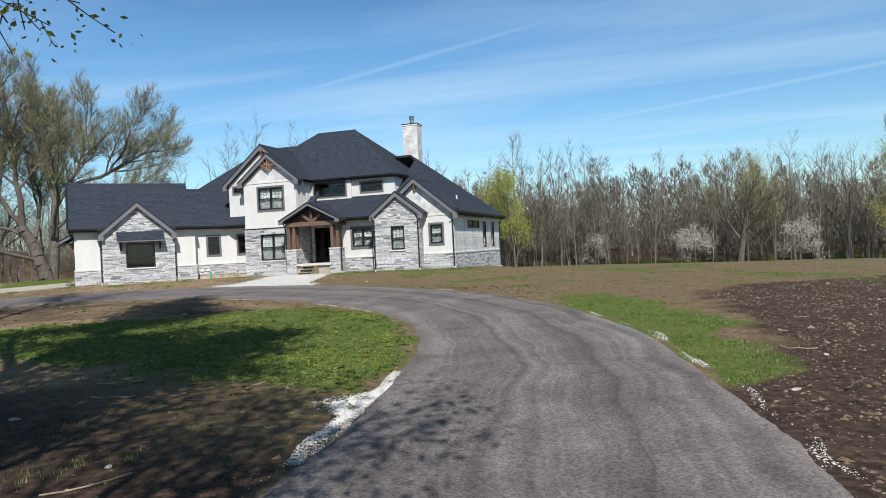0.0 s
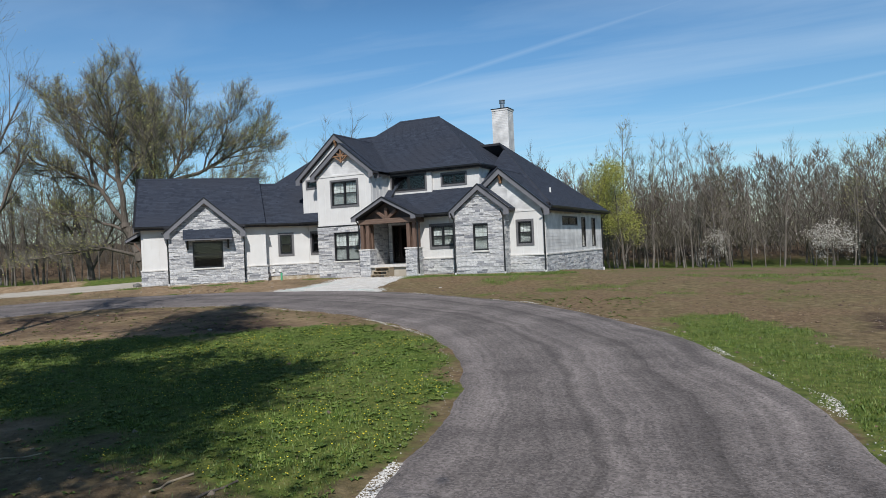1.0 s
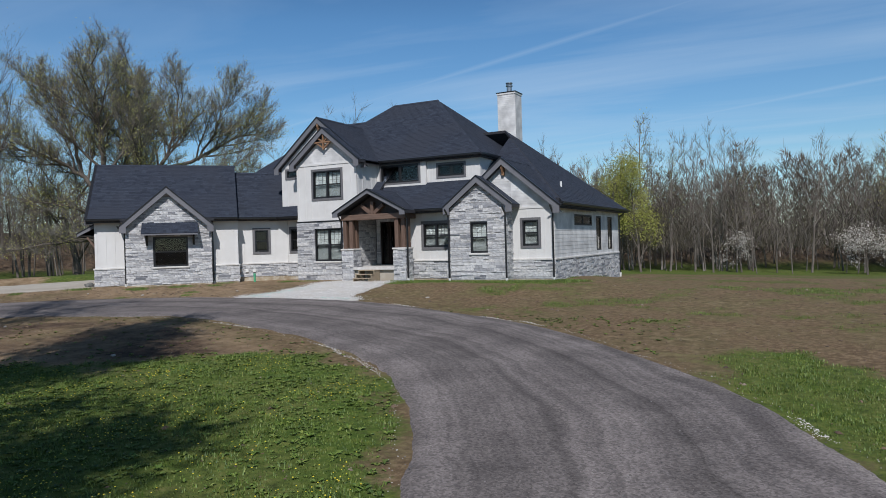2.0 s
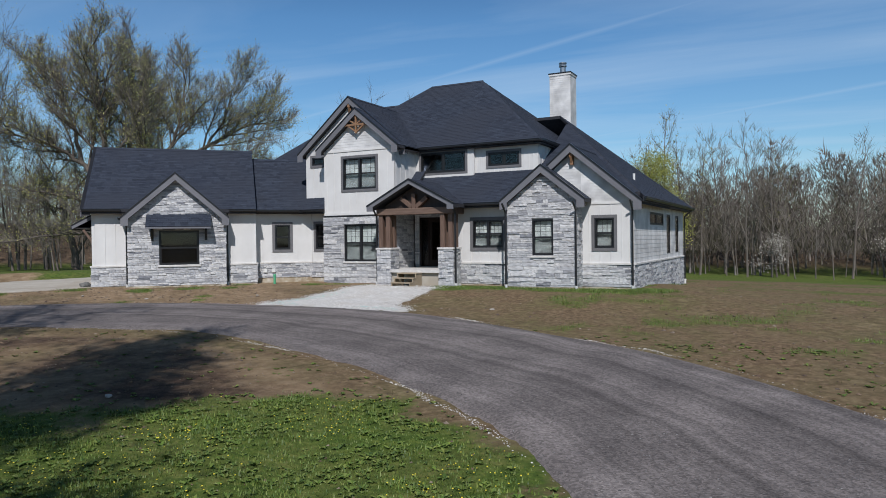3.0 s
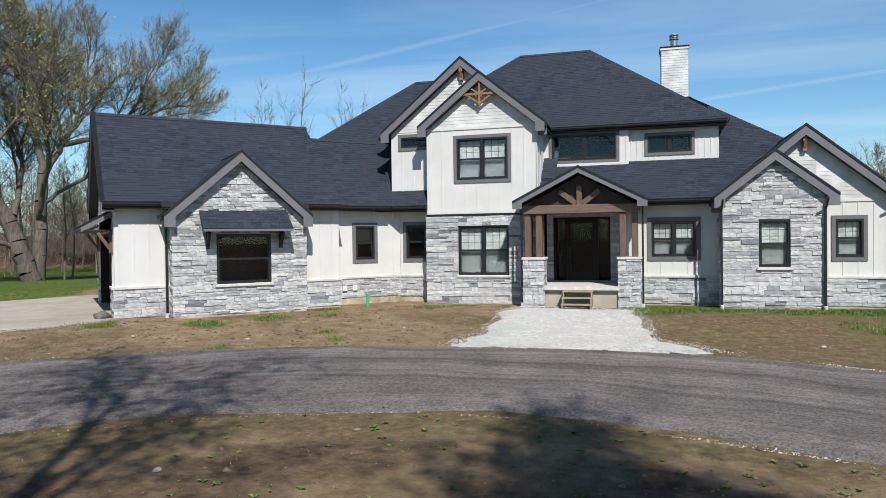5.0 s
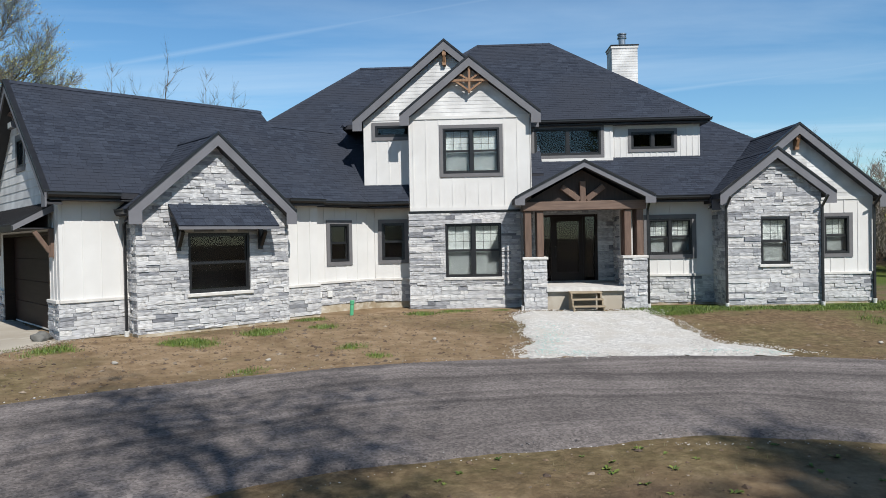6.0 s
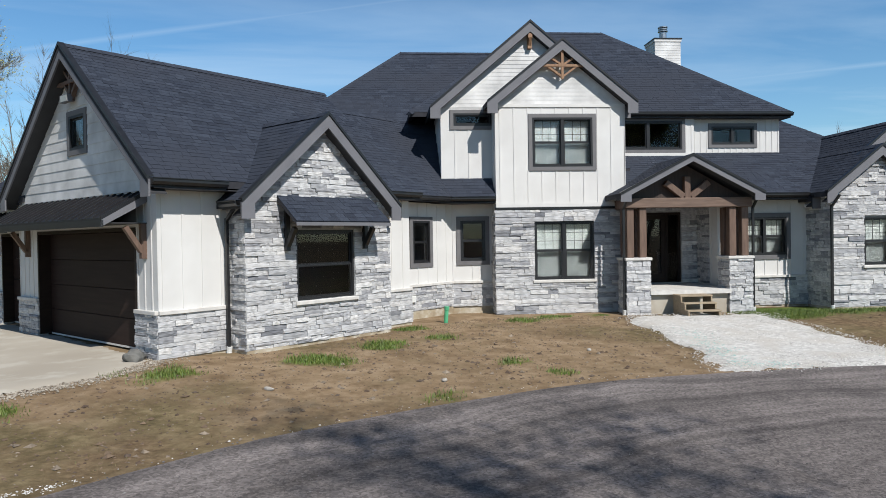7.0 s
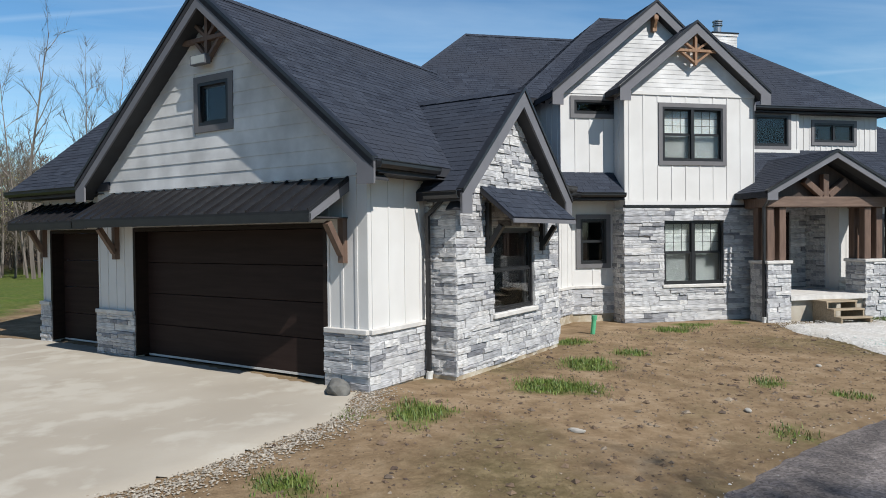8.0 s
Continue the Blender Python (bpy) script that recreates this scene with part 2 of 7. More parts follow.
def put_mesh(name, me, mat, parent, m, label=""):
    ob = new(name, me)
    if mat and not me.materials:
        me.materials.append(mat)
    if parent:
        ob.parent = parent
        ob.matrix_parent_inverse = PLACE[parent].inverted()
    ob.matrix_basis = m
    PLACE[ob] = m.copy()
    if label:
        ob["label"] = label
    return ob


def mesh_of(name, bm):
    me = bpy.data.meshes.new(name)
    bm.to_mesh(me)
    bm.free()
    return me


def part(name, bm, mat, parent, label="", m=None):
    return put_mesh(name, mesh_of(name, bm), mat, parent, m if m is not None else Matrix(), label)


def thing(name, at, label, category, group="", kind=""):
    ob = new(name)
    ob.matrix_basis = at
    PLACE[ob] = at.copy()
    return tagged(ob, label, category, group, kind)


def box(bm, x0, y0, z0, x1, y1, z1, m=None):
    vs = [bm.verts.new(p) for p in ((x0, y0, z0), (x1, y0, z0), (x1, y1, z0), (x0, y1, z0), (x0, y0, z1), (x1, y0, z1), (x1, y1, z1), (x0, y1, z1))]
    if m is not None:
        for v in vs:
            v.co = m @ v.co
    for f in ((0, 3, 2, 1), (4, 5, 6, 7), (0, 1, 5, 4), (1, 2, 6, 5), (2, 3, 7, 6), (3, 0, 4, 7)):
        bm.faces.new([vs[i] for i in f])


def prism(bm, pts, y0, y1):
    """A plate with the outline pts (s, z), from depth y0 to y1."""
    a = [bm.verts.new((s, y0, z)) for s, z in pts]
    b = [bm.verts.new((s, y1, z)) for s, z in pts]
    bm.faces.new(a)
    bm.faces.new(b[::-1])
    n = len(pts)
    for i in range(n):
        bm.faces.new((a[i], b[i], b[(i + 1) % n], a[(i + 1) % n]))
    bmesh.ops.recalc_face_normals(bm, faces=bm.faces)


def beam(bm, p, q, w, d, up=Vector((0, 0, 1))):
    """A square timber from p to q, w wide across, d deep along up."""
    p, q = Vector(p), Vector(q)
    z = (q - p).normalized()
    x = up.cross(z).normalized()
    y = z.cross(x)
    m = Matrix((x, y, z)).transposed().to_4x4()
    m.translation = p
    box(bm, -w / 2, -d / 2, 0, w / 2, d / 2, (q - p).length, m)


def bevelled(bm, amount=0.012):
    bmesh.ops.bevel(bm, geom=bm.edges[:], offset=amount, segments=1, affect='EDGES')
    return bm


def tube(bm, pts, r, sides=8):
    rings = []
    for i, p in enumerate(pts):
        p = Vector(p)
        d = (Vector(pts[min(i + 1, len(pts) - 1)]) - Vector(pts[max(i - 1, 0)])).normalized()
        x = d.orthogonal().normalized()
        y = d.cross(x)
        rings.append([bm.verts.new(p + r * (math.cos(a) * x + math.sin(a) * y)) for a in (2 * math.pi * k / sides for k in range(sides))])
    for a, b in zip(rings, rings[1:]):
        # keep rings aligned by nearest start
        k0 = min(range(sides), key=lambda k: (b[k].co - a[0].co).length)
        for k in range(sides):
            bm.faces.new((a[k], a[(k + 1) % sides], b[(k + 1 + k0) % sides], b[(k + k0) % sides]))
    bm.faces.new(rings[0][::-1])
    bm.faces.new(rings[-1])


def wall_frame(p, d):
    """Along the wall, into the house, up."""
    d = Vector((d[0], d[1], 0)).normalized()
    m = Matrix((d, Vector((-d.y, d.x, 0)), Vector((0, 0, 1)))).transposed().to_4x4()
    m.translation = Vector((p[0], p[1], 0))
    return m


def gable_top(gable, s):
    """Height of the gable's sloping edge at s: gable is (s of the ridge, z of the ridge, slope)."""
    return gable[1] - gable[2] * abs(s - gable[0])


def wall_part(parent, m, length, z0, z1, openings=(), gable=None, thick=0.18, mat=None, name="wall", label="", s0=0.0):
    """A wall with openings (s0, z0, s1, z1) cut through, with a gable over it."""
    bm = bmesh.new()
    s0, length = s0 + 0.004, length - 0.004
    ss = sorted({s0, length, *[o[0] for o in openings], *[o[2] for o in openings]})
    for a, b in zip(ss, ss[1:]):
        cuts = sorted((o[1], o[3]) for o in openings if o[0] <= a + 1e-6 and o[2] >= b - 1e-6)
        lo = z0
        for c0, c1 in cuts:
            if c0 > lo + 1e-4:
                box(bm, a, 0, lo, b, thick, c0)
            lo = c1
        if z1 > lo + 1e-4:
            box(bm, a, 0, lo, b, thick, z1)
    bmesh.ops.remove_doubles(bm, verts=bm.verts, dist=1e-4)
    if gable:
        cross = [gable[0] - (gable[1] - z1) / gable[2], gable[0] + (gable[1] - z1) / gable[2]]
        pts = [(max(s0, cross[0]), z1 - 0.002), (min(length, cross[1]), z1 - 0.002)]
        if cross[1] > length:
            pts.append((length, gable_top(gable, length)))
        if s0 < gable[0] < length:
            pts.append((gable[0], gable[1]))
        if cross[0] < s0:
            pts.append((s0, gable_top(gable, s0)))
        b2 = bmesh.new()
        prism(b2, pts, 0, thick)
        part("gable_wall", b2, mat, parent, m=m)
    return part(name, bm, mat, parent, label, m)


rng = random.Random(7)


def stone_mesh(seed):
    r = random.Random(seed)
    bm = bmesh.new()
    nx = 3
    front = []
    for j in range(3):
        row = []
        for i in range(nx + 1):
            edge = i in (0, nx) or j in (0, 2)
            row.append(bm.verts.new((i / nx + (0 if i in (0, nx) else r.uniform(-.06, .06)), -(r.uniform(.76, .94) if edge else r.uniform(.86, 1.06)), j / 2 + (r.uniform(-.05, .05) if j in (0, 2) else 0))))
        front.append(row)
    for j in range(2):
        for i in range(nx):
            bm.faces.new((front[j][i], front[j][i + 1], front[j + 1][i + 1], front[j + 1][i]))
    ring = front[0] + [front[1][nx]] + front[2][::-1] + [front[1][0]]
    back = [bm.verts.new((v.co.x, 0.3, v.co.z)) for v in ring]
    for k in range(len(ring)):
        bm.faces.new((ring[k], back[k], back[(k + 1) % len(ring)], ring[(k + 1) % len(ring)]))
    bmesh.ops.recalc_face_normals(bm, faces=bm.faces)
    me = mesh_of("stone", bm)
    me.materials.append(M_stone)
    return me


STONES = [stone_mesh(k) for k in range(14)]


def lay_stones(parent, m, s0, s1, z0, z1, openings=(), gable=None, mean=0.5):
    """Ledgestone courses of uneven height and length, one object a stone."""
    z = z0
    gap = 0.007
    s0, s1 = s0 - 0.042, s1 + 0.042
    while z < z1 - 0.03:
        h = min(rng.choice((0.055, 0.07, 0.085, 0.105, 0.13)), z1 - z)
        if z1 - (z + h) < 0.05:
            h = z1 - z
        spans = [(s0, s1)]
        if gable:
            half = (gable[1] - z - h * 0.5) / gable[2]
            spans = [(max(s0, gable[0] - half), min(s1, gable[0] + half))]
        for o in openings:
            if o[1] < z + h * 0.55 and o[3] > z + h * 0.45:
                cut = []
                for a, b in spans:
                    if o[2] <= a or o[0] >= b:
                        cut.append((a, b))
                    else:
                        cut += [(a, o[0]), (o[2], b)]
                spans = cut
        for a, b in spans:
            s = a
            while b - s > 0.03:
                w = rng.uniform(0.45, 1.5) * mean * (1.05 if h > 0.095 else 0.85)
                if b - s - w < 0.14:
                    w = b - s
                depth = rng.uniform(0.026, 0.072)
                lo, hi = z + gap / 2, z + h - gap / 2
                mm = m @ Matrix.Translation((s + gap / 2, 0, lo)) @ Matrix.Diagonal((w - gap, depth, hi - lo, 1))
                put_mesh("stone", rng.choice(STONES), None, parent, mm)
                s += w
        z += h


def lay_laps(parent, m, s0, s1, z0, z1, openings=(), gable=None, step=0.17, proud=0.016):
    """Lap boards, each tilted out at its foot."""
    z = z0
    while z < z1 - 0.02:
        h = min(step, z1 - z)
        a, b = s0, s1
        if gable:
            half = (gable[1] - z - 0.01) / gable[2]
            a, b = max(s0, gable[0] - half), min(s1, gable[0] + half)
        if b - a < 0.06:
            break
        spans = [(a, b)]
        for o in openings:
            if o[1] < z + h * 0.5 < o[3]:
                spans = [q for p0, p1 in spans for q in ([(p0, p1)] if o[2] <= p0 or o[0] >= p1 else [(p0, o[0]), (o[2], p1)]) if q[1] - q[0] > 0.03]
        for a1, b1 in spans:
            bm = bmesh.new()
            zt = z + h + 0.012
            ca = max(0.0, (gable[0] - (gable[1] - zt) / gable[2]) - a1) if gable and a1 == a else 0.0
            cb = max(0.0, b1 - (gable[0] + (gable[1] - zt) / gable[2])) if gable and b1 == b else 0.0
            if b1 - a1 - ca - cb < 0.03:
                ca = cb = (b1 - a1) / 2 - 0.015
            pts = [(a1, -proud, z), (b1, -proud, z), (b1 - cb, -0.008, zt), (a1 + ca, -0.008, zt), (a1, 0.02, z), (b1, 0.02, z), (b1 - cb, 0.02, zt), (a1 + ca, 0.02, zt)]
            v = [bm.verts.new(p) for p in pts]
            for f in ((0, 1, 2, 3), (4, 7, 6, 5), (0, 4, 5, 1), (2, 6, 7, 3), (1, 5, 6, 2), (0, 3, 7, 4)):
                bm.faces.new([v[i] for i in f])
            part("siding_board", bm, M_lap, parent, m=m)
        z += h


def lay_battens(parent, m, s0, s1, z0, z1, openings=(), pitch=0.405, gable=None, first=0.0):
    s = s0 + first
    while s <= s1 + 1e-6:
        top = z1
        if gable:
            top = min(z1, gable_top(gable, s))
        spans = [(z0, top)]
        for o in openings:
            if o[0] - 0.03 < s < o[2] + 0.03:
                spans = [q for a, b in spans for q in ((a, min(b, o[1])), (max(a, o[3]), b)) if q[1] - q[0] > 0.05]
        for a, b in spans:
            bm = bmesh.new()
            w = 0.022
            x = min(max(s, s0 + w), s1 - w)
            box(bm, x - w, -0.013, a, x + w, 0.02, b)
            part("batten", bm, M_white, parent, m=m)
        s += pitch


def shingle_rows(bm, p, along, up, length, run, tl, tr, course=0.13):
    """Shingles over a slope: p its lower left corner, along and up unit vectors in the slope; the sides draw in by tl and tr metres a metre."""
    nrm = along.cross(up).normalized()
    d = 0.0
    verts, faces = [], []
    k = 0
    while d < run:
        h = min(course, run - d)
        a, b = tl * (d + h), length - tr * (d + h)
        if b - a < 0.05:
            break
        s = a - rng.uniform(0, 0.25)
        while s < b:
            w = rng.uniform(0.12, 0.34)
            x0, x1 = max(s, a), min(s + w - 0.006, b)
            if x1 - x0 > 0.02:
                t = rng.uniform(0.008, 0.015)
                e = rng.uniform(-0.006, 0.0)
                q = [p + along * x + up * y + nrm * o for x, y, o in ((x0, d + e, t), (x1, d + e, t), (x1, d + h + 0.02, 0.005), (x0, d + h + 0.02, 0.005), (x0, d + e, -0.01), (x1, d + e, -0.01))]
                n = len(verts)
                verts += q
                faces += [(n, n + 1, n + 2, n + 3), (n + 4, n + 5, n + 1, n), (n + 4, n, n + 3), (n + 5, n + 2, n + 1)]
            s += w
        d += h
        k += 1
    bm.append((verts, faces))


def roof_slope(parent, corner, along, inward, length, run, slope, tl=0.0, tr=0.0, thick=0.14, shingled=True):
    """A roof slope: corner is the left end of its eave, inward the level way up it, run its level depth; tl, tr: how far its sides draw in for each level metre."""
    along, inward = Vector((*along, 0)).normalized(), Vector((*inward, 0)).normalized()
    corner = Vector(corner)
    up = (inward + Vector((0, 0, slope))).normalized()
    k = math.sqrt(1 + slope * slope)
    n = along.cross(up).normalized()
    if n.z < 0:
        n = -n
    pts = [corner, corner + along * length, corner + along * (length - tr * run) + up * run * k, corner + along * tl * run + up * run * k]
    bm = bmesh.new()
    a = [bm.verts.new(q) for q in pts]
    b = [bm.verts.new(q - Vector((0, 0, thick))) for q in pts]
    bm.faces.new(a)
    bm.faces.new(b[::-1])
    for i in range(4):
        if (pts[i] - pts[(i + 1) % 4]).length > 1e-4:
            bm.faces.new((a[i], b[i], b[(i + 1) % 4], a[(i + 1) % 4]))
    bmesh.ops.remove_doubles(bm, verts=bm.verts, dist=1e-4)
    bmesh.ops.recalc_face_normals(bm, faces=bm.faces)
    ob = part("roof", bm, M_deck, parent)
    if shingled:
        acc = []
        if along.cross(up).z > 0:
            shingle_rows(acc, corner, along, up, length, run * k, tl / k, tr / k)
        else:
            shingle_rows(acc, corner + along * length, -along, up, length, run * k, tr / k, tl / k)
        me = bpy.data.meshes.new("shingles")
        me.from_pydata(acc[0][0], [], acc[0][1])
        tagged(put_mesh("shingles", me, M_shingle, ob, Matrix()), kind="stuff")
    return ob


def ridge_cap(parent, p, q):
    """A row of bent cap shingles along a ridge or hip."""
    p, q = Vector(p), Vector(q)
    bm = bmesh.new()
    n = max(1, int((q - p).length / 0.28))
    d = (q - p) / n
    side = d.normalized().cross(Vector((0, 0, 1))).normalized()
    for i in range(n):
        a, b = p + d * i, p + d * (i + 1.15)
        v = [bm.verts.new(c) for c in (a - side * 0.14 + Vector((0, 0, -0.078)), a + Vector((0, 0, 0.027)), a + side * 0.14 + Vector((0, 0, -0.078)),
                                       b - side * 0.14 + Vector((0, 0, -0.09)), b + Vector((0, 0, 0.022)), b + side * 0.14 + Vector((0, 0, -0.09)))]
        bm.faces.new((v[0], v[1], v[4], v[3]))
        bm.faces.new((v[1], v[2], v[5], v[4]))
        bm.faces.new((v[0], v[2], v[1]))
    return tagged(part("ridge_cap", bm, M_shingle, parent), kind="stuff")


def rake_boards(parent, m, ridge, z_top, slope, s_left, s_right, y_out=-0.42, depth=0.24, y_in=0.4, left=True, right=True):
    """Grey boards under both edges of a gable, with a dark shingle lip over them, boxed ends and a dark soffit behind."""
    k = math.sqrt(1 + slope * slope)
    drop = depth * k
    y_out -= 0.014
    for on, s_end in ((left, s_left), (right, s_right)):
        if not on:
            continue
        ze = z_top - slope * abs(s_end - ridge)
        bm = bmesh.new()
        pts = [(ridge, z_top - 0.004), (s_end, ze - 0.004), (s_end, ze - drop * 0.98), (ridge + math.copysign(0.0, s_end - ridge), z_top - drop)]
        prism(bm, pts, y_out, y_out + 0.035)
        ob = part("rake_board", bm, M_fascia, parent, m=m)
        bm = bmesh.new()
        prism(bm, [(ridge, z_top + 0.035), (s_end, ze + 0.035), (s_end, ze - 0.035), (ridge, z_top - 0.035)], y_out - 0.025, y_out + 0.10)
        part("drip_edge", bm, M_black, ob, m=m)
        bm = bmesh.new()
        prism(bm, [(ridge, z_top - drop + 0.02), (s_end, ze - drop + 0.02), (s_end, ze - drop + 0.045), (ridge, z_top - drop + 0.045)], y_out + 0.036, 0.0)
        part("soffit", bm, M_soffit, parent, m=m)
        # boxed return at the eave
        bm = bmesh.new()
        e = 0.30 if s_end < ridge else -0.30
        zi = ze + slope * 0.30
        prism(bm, [(s_end, ze - 0.035), (s_end, ze - drop - 0.03), (s_end + e, ze - drop - 0.03), (s_end + e, zi - drop + 0.02)], y_out - 0.004, y_out + 0.03)
        part("eave_return", bm, M_fascia, parent, m=m)


def gutter(parent, p, q, out_dir):
    """A square gutter with a rolled lip and a fascia behind it."""
    p, q = Vector(p), Vector(q)
    d = (q - p).normalized()
    o = Vector((*out_dir, 0)).normalized()
    m = Matrix((d, o, d.cross(o))).transposed().to_4x4()
    if m[2][2] < 0:
        m = Matrix((d, o, Vector((0, 0, 1)))).transposed().to_4x4()
    m.translation = p
    L = (q - p).length
    bm = bmesh.new()
    box(bm, 0, -0.02, -0.17, L, 0.0, -0.005)
    ob = part("eave_board", bm, M_soffit, parent, m=m)
    bm = bmesh.new()
    prof = [(0.0, -0.02), (0.0, -0.125), (0.075, -0.125), (0.105, -0.075), (0.105, -0.03), (0.12, -0.02), (0.12, -0.008), (0.095, -0.008), (0.09, -0.07), (0.068, -0.11), (0.012, -0.11), (0.012, -0.02)]
    a = [bm.verts.new((0, y + 0.003, z)) for y, z in prof]
    b = [bm.verts.new((L, y + 0.003, z)) for y, z in prof]
    for i in range(len(prof)):
        bm.faces.new((a[i], a[(i + 1) % len(prof)], b[(i + 1) % len(prof)], b[i]))
    bm.faces.new(a[::-1]); bm.faces.new(b)
    bmesh.ops.recalc_face_normals(bm, faces=bm.faces)
    part("gutter", bm, M_black, parent, m=m)


def downspout(parent, m, s, z_top, z_bot, y=-0.07, out=0.35, foot=True):
    """A square black pipe down a corner, from under the eave, with a white drain stub at its foot."""
    bm = bmesh.new()
    box(bm, s - 0.03, y - 0.03, z_bot + 0.16, s + 0.03, y + 0.03, z_top - 0.38)
    beam(bm, m.inverted() @ (m @ Vector((s, y - 0.005, z_top - 0.42))), Vector((s, y - out, z_top - 0.12)), 0.058, 0.055, Vector((1, 0, 0)))
    ob = part("downspout", bm, M_black, parent, m=m)
    if foot:
        bm = bmesh.new()
        tube(bm, [(s, y, z_bot - 0.1), (s, y, z_bot + 0.09), (s, y - 0.02, z_bot + 0.19)], 0.055, 10)
        part("drain_stub", bm, M_pvc, ob, "white plastic drain stub", m=m)


def window_part(parent, m, s0, z0, s1, z1, lights=2, hung=True, trim=0.0, grille=True, sill=False, blinds=False, trim_mat=None):
    """A black window in its opening: frame, one sash a light with two panes and a grille in the upper, a surround and a sill where it has them."""
    fr = 0.055
    bm = bmesh.new()
    y0, y1 = (-0.03 if trim else 0.0), 0.11
    box(bm, s0, y0, z0, s0 + fr, y1, z1)
    box(bm, s1 - fr, y0, z0, s1, y1, z1)
    box(bm, s0 + fr, y0, z0, s1 - fr, y1, z0 + fr)
    box(bm, s0 + fr, y0, z1 - fr, s1 - fr, y1, z1)
    w = (s1 - s0 - 2 * fr) / lights
    for i in range(1, lights):
        x = s0 + fr + w * i
        box(bm, x - 0.045, y0 + 0.01, z0 + fr, x + 0.045, y1, z1 - fr)
    win = part("window", bm, M_frame, parent, m=m)
    for i in range(lights):
        a = s0 + fr + w * i + (0.045 if i else 0)
        b = s0 + fr + w * (i + 1) - (0.045 if i < lights - 1 else 0)
        zs = [(z0 + fr, (z0 + z1) / 2), ((z0 + z1) / 2, z1 - fr)] if hung else [(z0 + fr, z1 - fr)]
        for j, (c, d) in enumerate(zs):
            y = 0.035 + (0.03 if j else 0)
            bm = bmesh.new()
            t = 0.035
            box(bm, a, y - 0.015, c, a + t, y + 0.015, d); box(bm, b - t, y - 0.015, c, b, y + 0.015, d)
            box(bm, a + t, y - 0.015, c, b - t, y + 0.015, c + t); box(bm, a + t, y - 0.015, d - t, b - t, y + 0.015, d)
            part("sash", bm, M_frame, win, m=m)
            bm = bmesh.new()
            box(bm, a + t, y - 0.003, c + t, b - t, y + 0.003, d - t)
            pane = part("pane", bm, M_glass, win, "clear reflective glass pane", m=m)
            pane.visible_shadow = False
            if grille and (j == len(zs) - 1):
                bm = bmesh.new()
                for f in (1 / 3, 2 / 3):
                    x = a + t + (b - a - 2 * t) * f
                    box(bm, x - 0.007, y - 0.012, c + t, x + 0.007, y - 0.004, d - t)
                    zz2 = c + t + (d - c - 2 * t) * f
                    box(bm, a + t, y - 0.0125, zz2 - 0.007, b - t, y - 0.0045, zz2 + 0.007)
                part("grille", bm, M_frame, win, m=m)
    if blinds:
        zm = (z0 + z1) / 2
        for c, d, mt in ((zm + 0.012, z1 + 0.02, M_shade), (z0 - 0.02, zm - 0.012, M_screen)):
            bm = bmesh.new()
            box(bm, s0 - 0.01, 0.15, c, s1 + 0.01, 0.156, d)
            part("blind", bm, mt, win, "drawn grey-green blind", m=m)
    if trim:
        bm = bmesh.new()
        t = trim
        box(bm, s0 - t, -0.035, z0 - t, s0 - 0.002, 0.02, z1 + t); box(bm, s1 + 0.002, -0.035, z0 - t, s1 + t, 0.02, z1 + t)
        box(bm, s0 - 0.002, -0.035, z1 + 0.002, s1 + 0.002, 0.02, z1 + t); box(bm, s0 - 0.002, -0.035, z0 - t, s1 + 0.002, 0.02, z0 - 0.002)
        part("surround", bm, trim_mat or M_trim, win, "grey painted window surround", m=m)
    if sill:
        bm = bmesh.new()
        box(bm, s0 - 0.06, -0.10, z0 - 0.085, s1 + 0.06, 0.02, z0 - 0.003)
        part("sill", bevelled(bm, 0.01), M_cap, win, "pale cast stone sill", m=m)
    return win


def cap_band(parent, m, s0, s1, z, proud=0.085):
    bm = bmesh.new()
    box(bm, s0, -proud, z - 0.03, s1, 0.02, z + 0.045)
    return part("water_table", bevelled(bm, 0.008), M_cap, parent, "pale cast stone water table cap", m=m)

# ---- the house ----
BASE, CAP, EAVE = 1.15, 2.46, 4.92
house = thing("house", pose(-22, 42, 1.5), "white two-storey house with grey ledgestone, charcoal roofs and black windows", "house")


def seg(p, q):
    """Frame and length of a wall from p to q, seen from outside left to right."""
    d = Vector(q[:2]) - Vector(p[:2])
    return wall_frame(p, d), d.length


def grp(o, t):
    """An opening grown by its surround."""
    return (o[0] - t, o[1] - t, o[2] + t, o[3] + t)


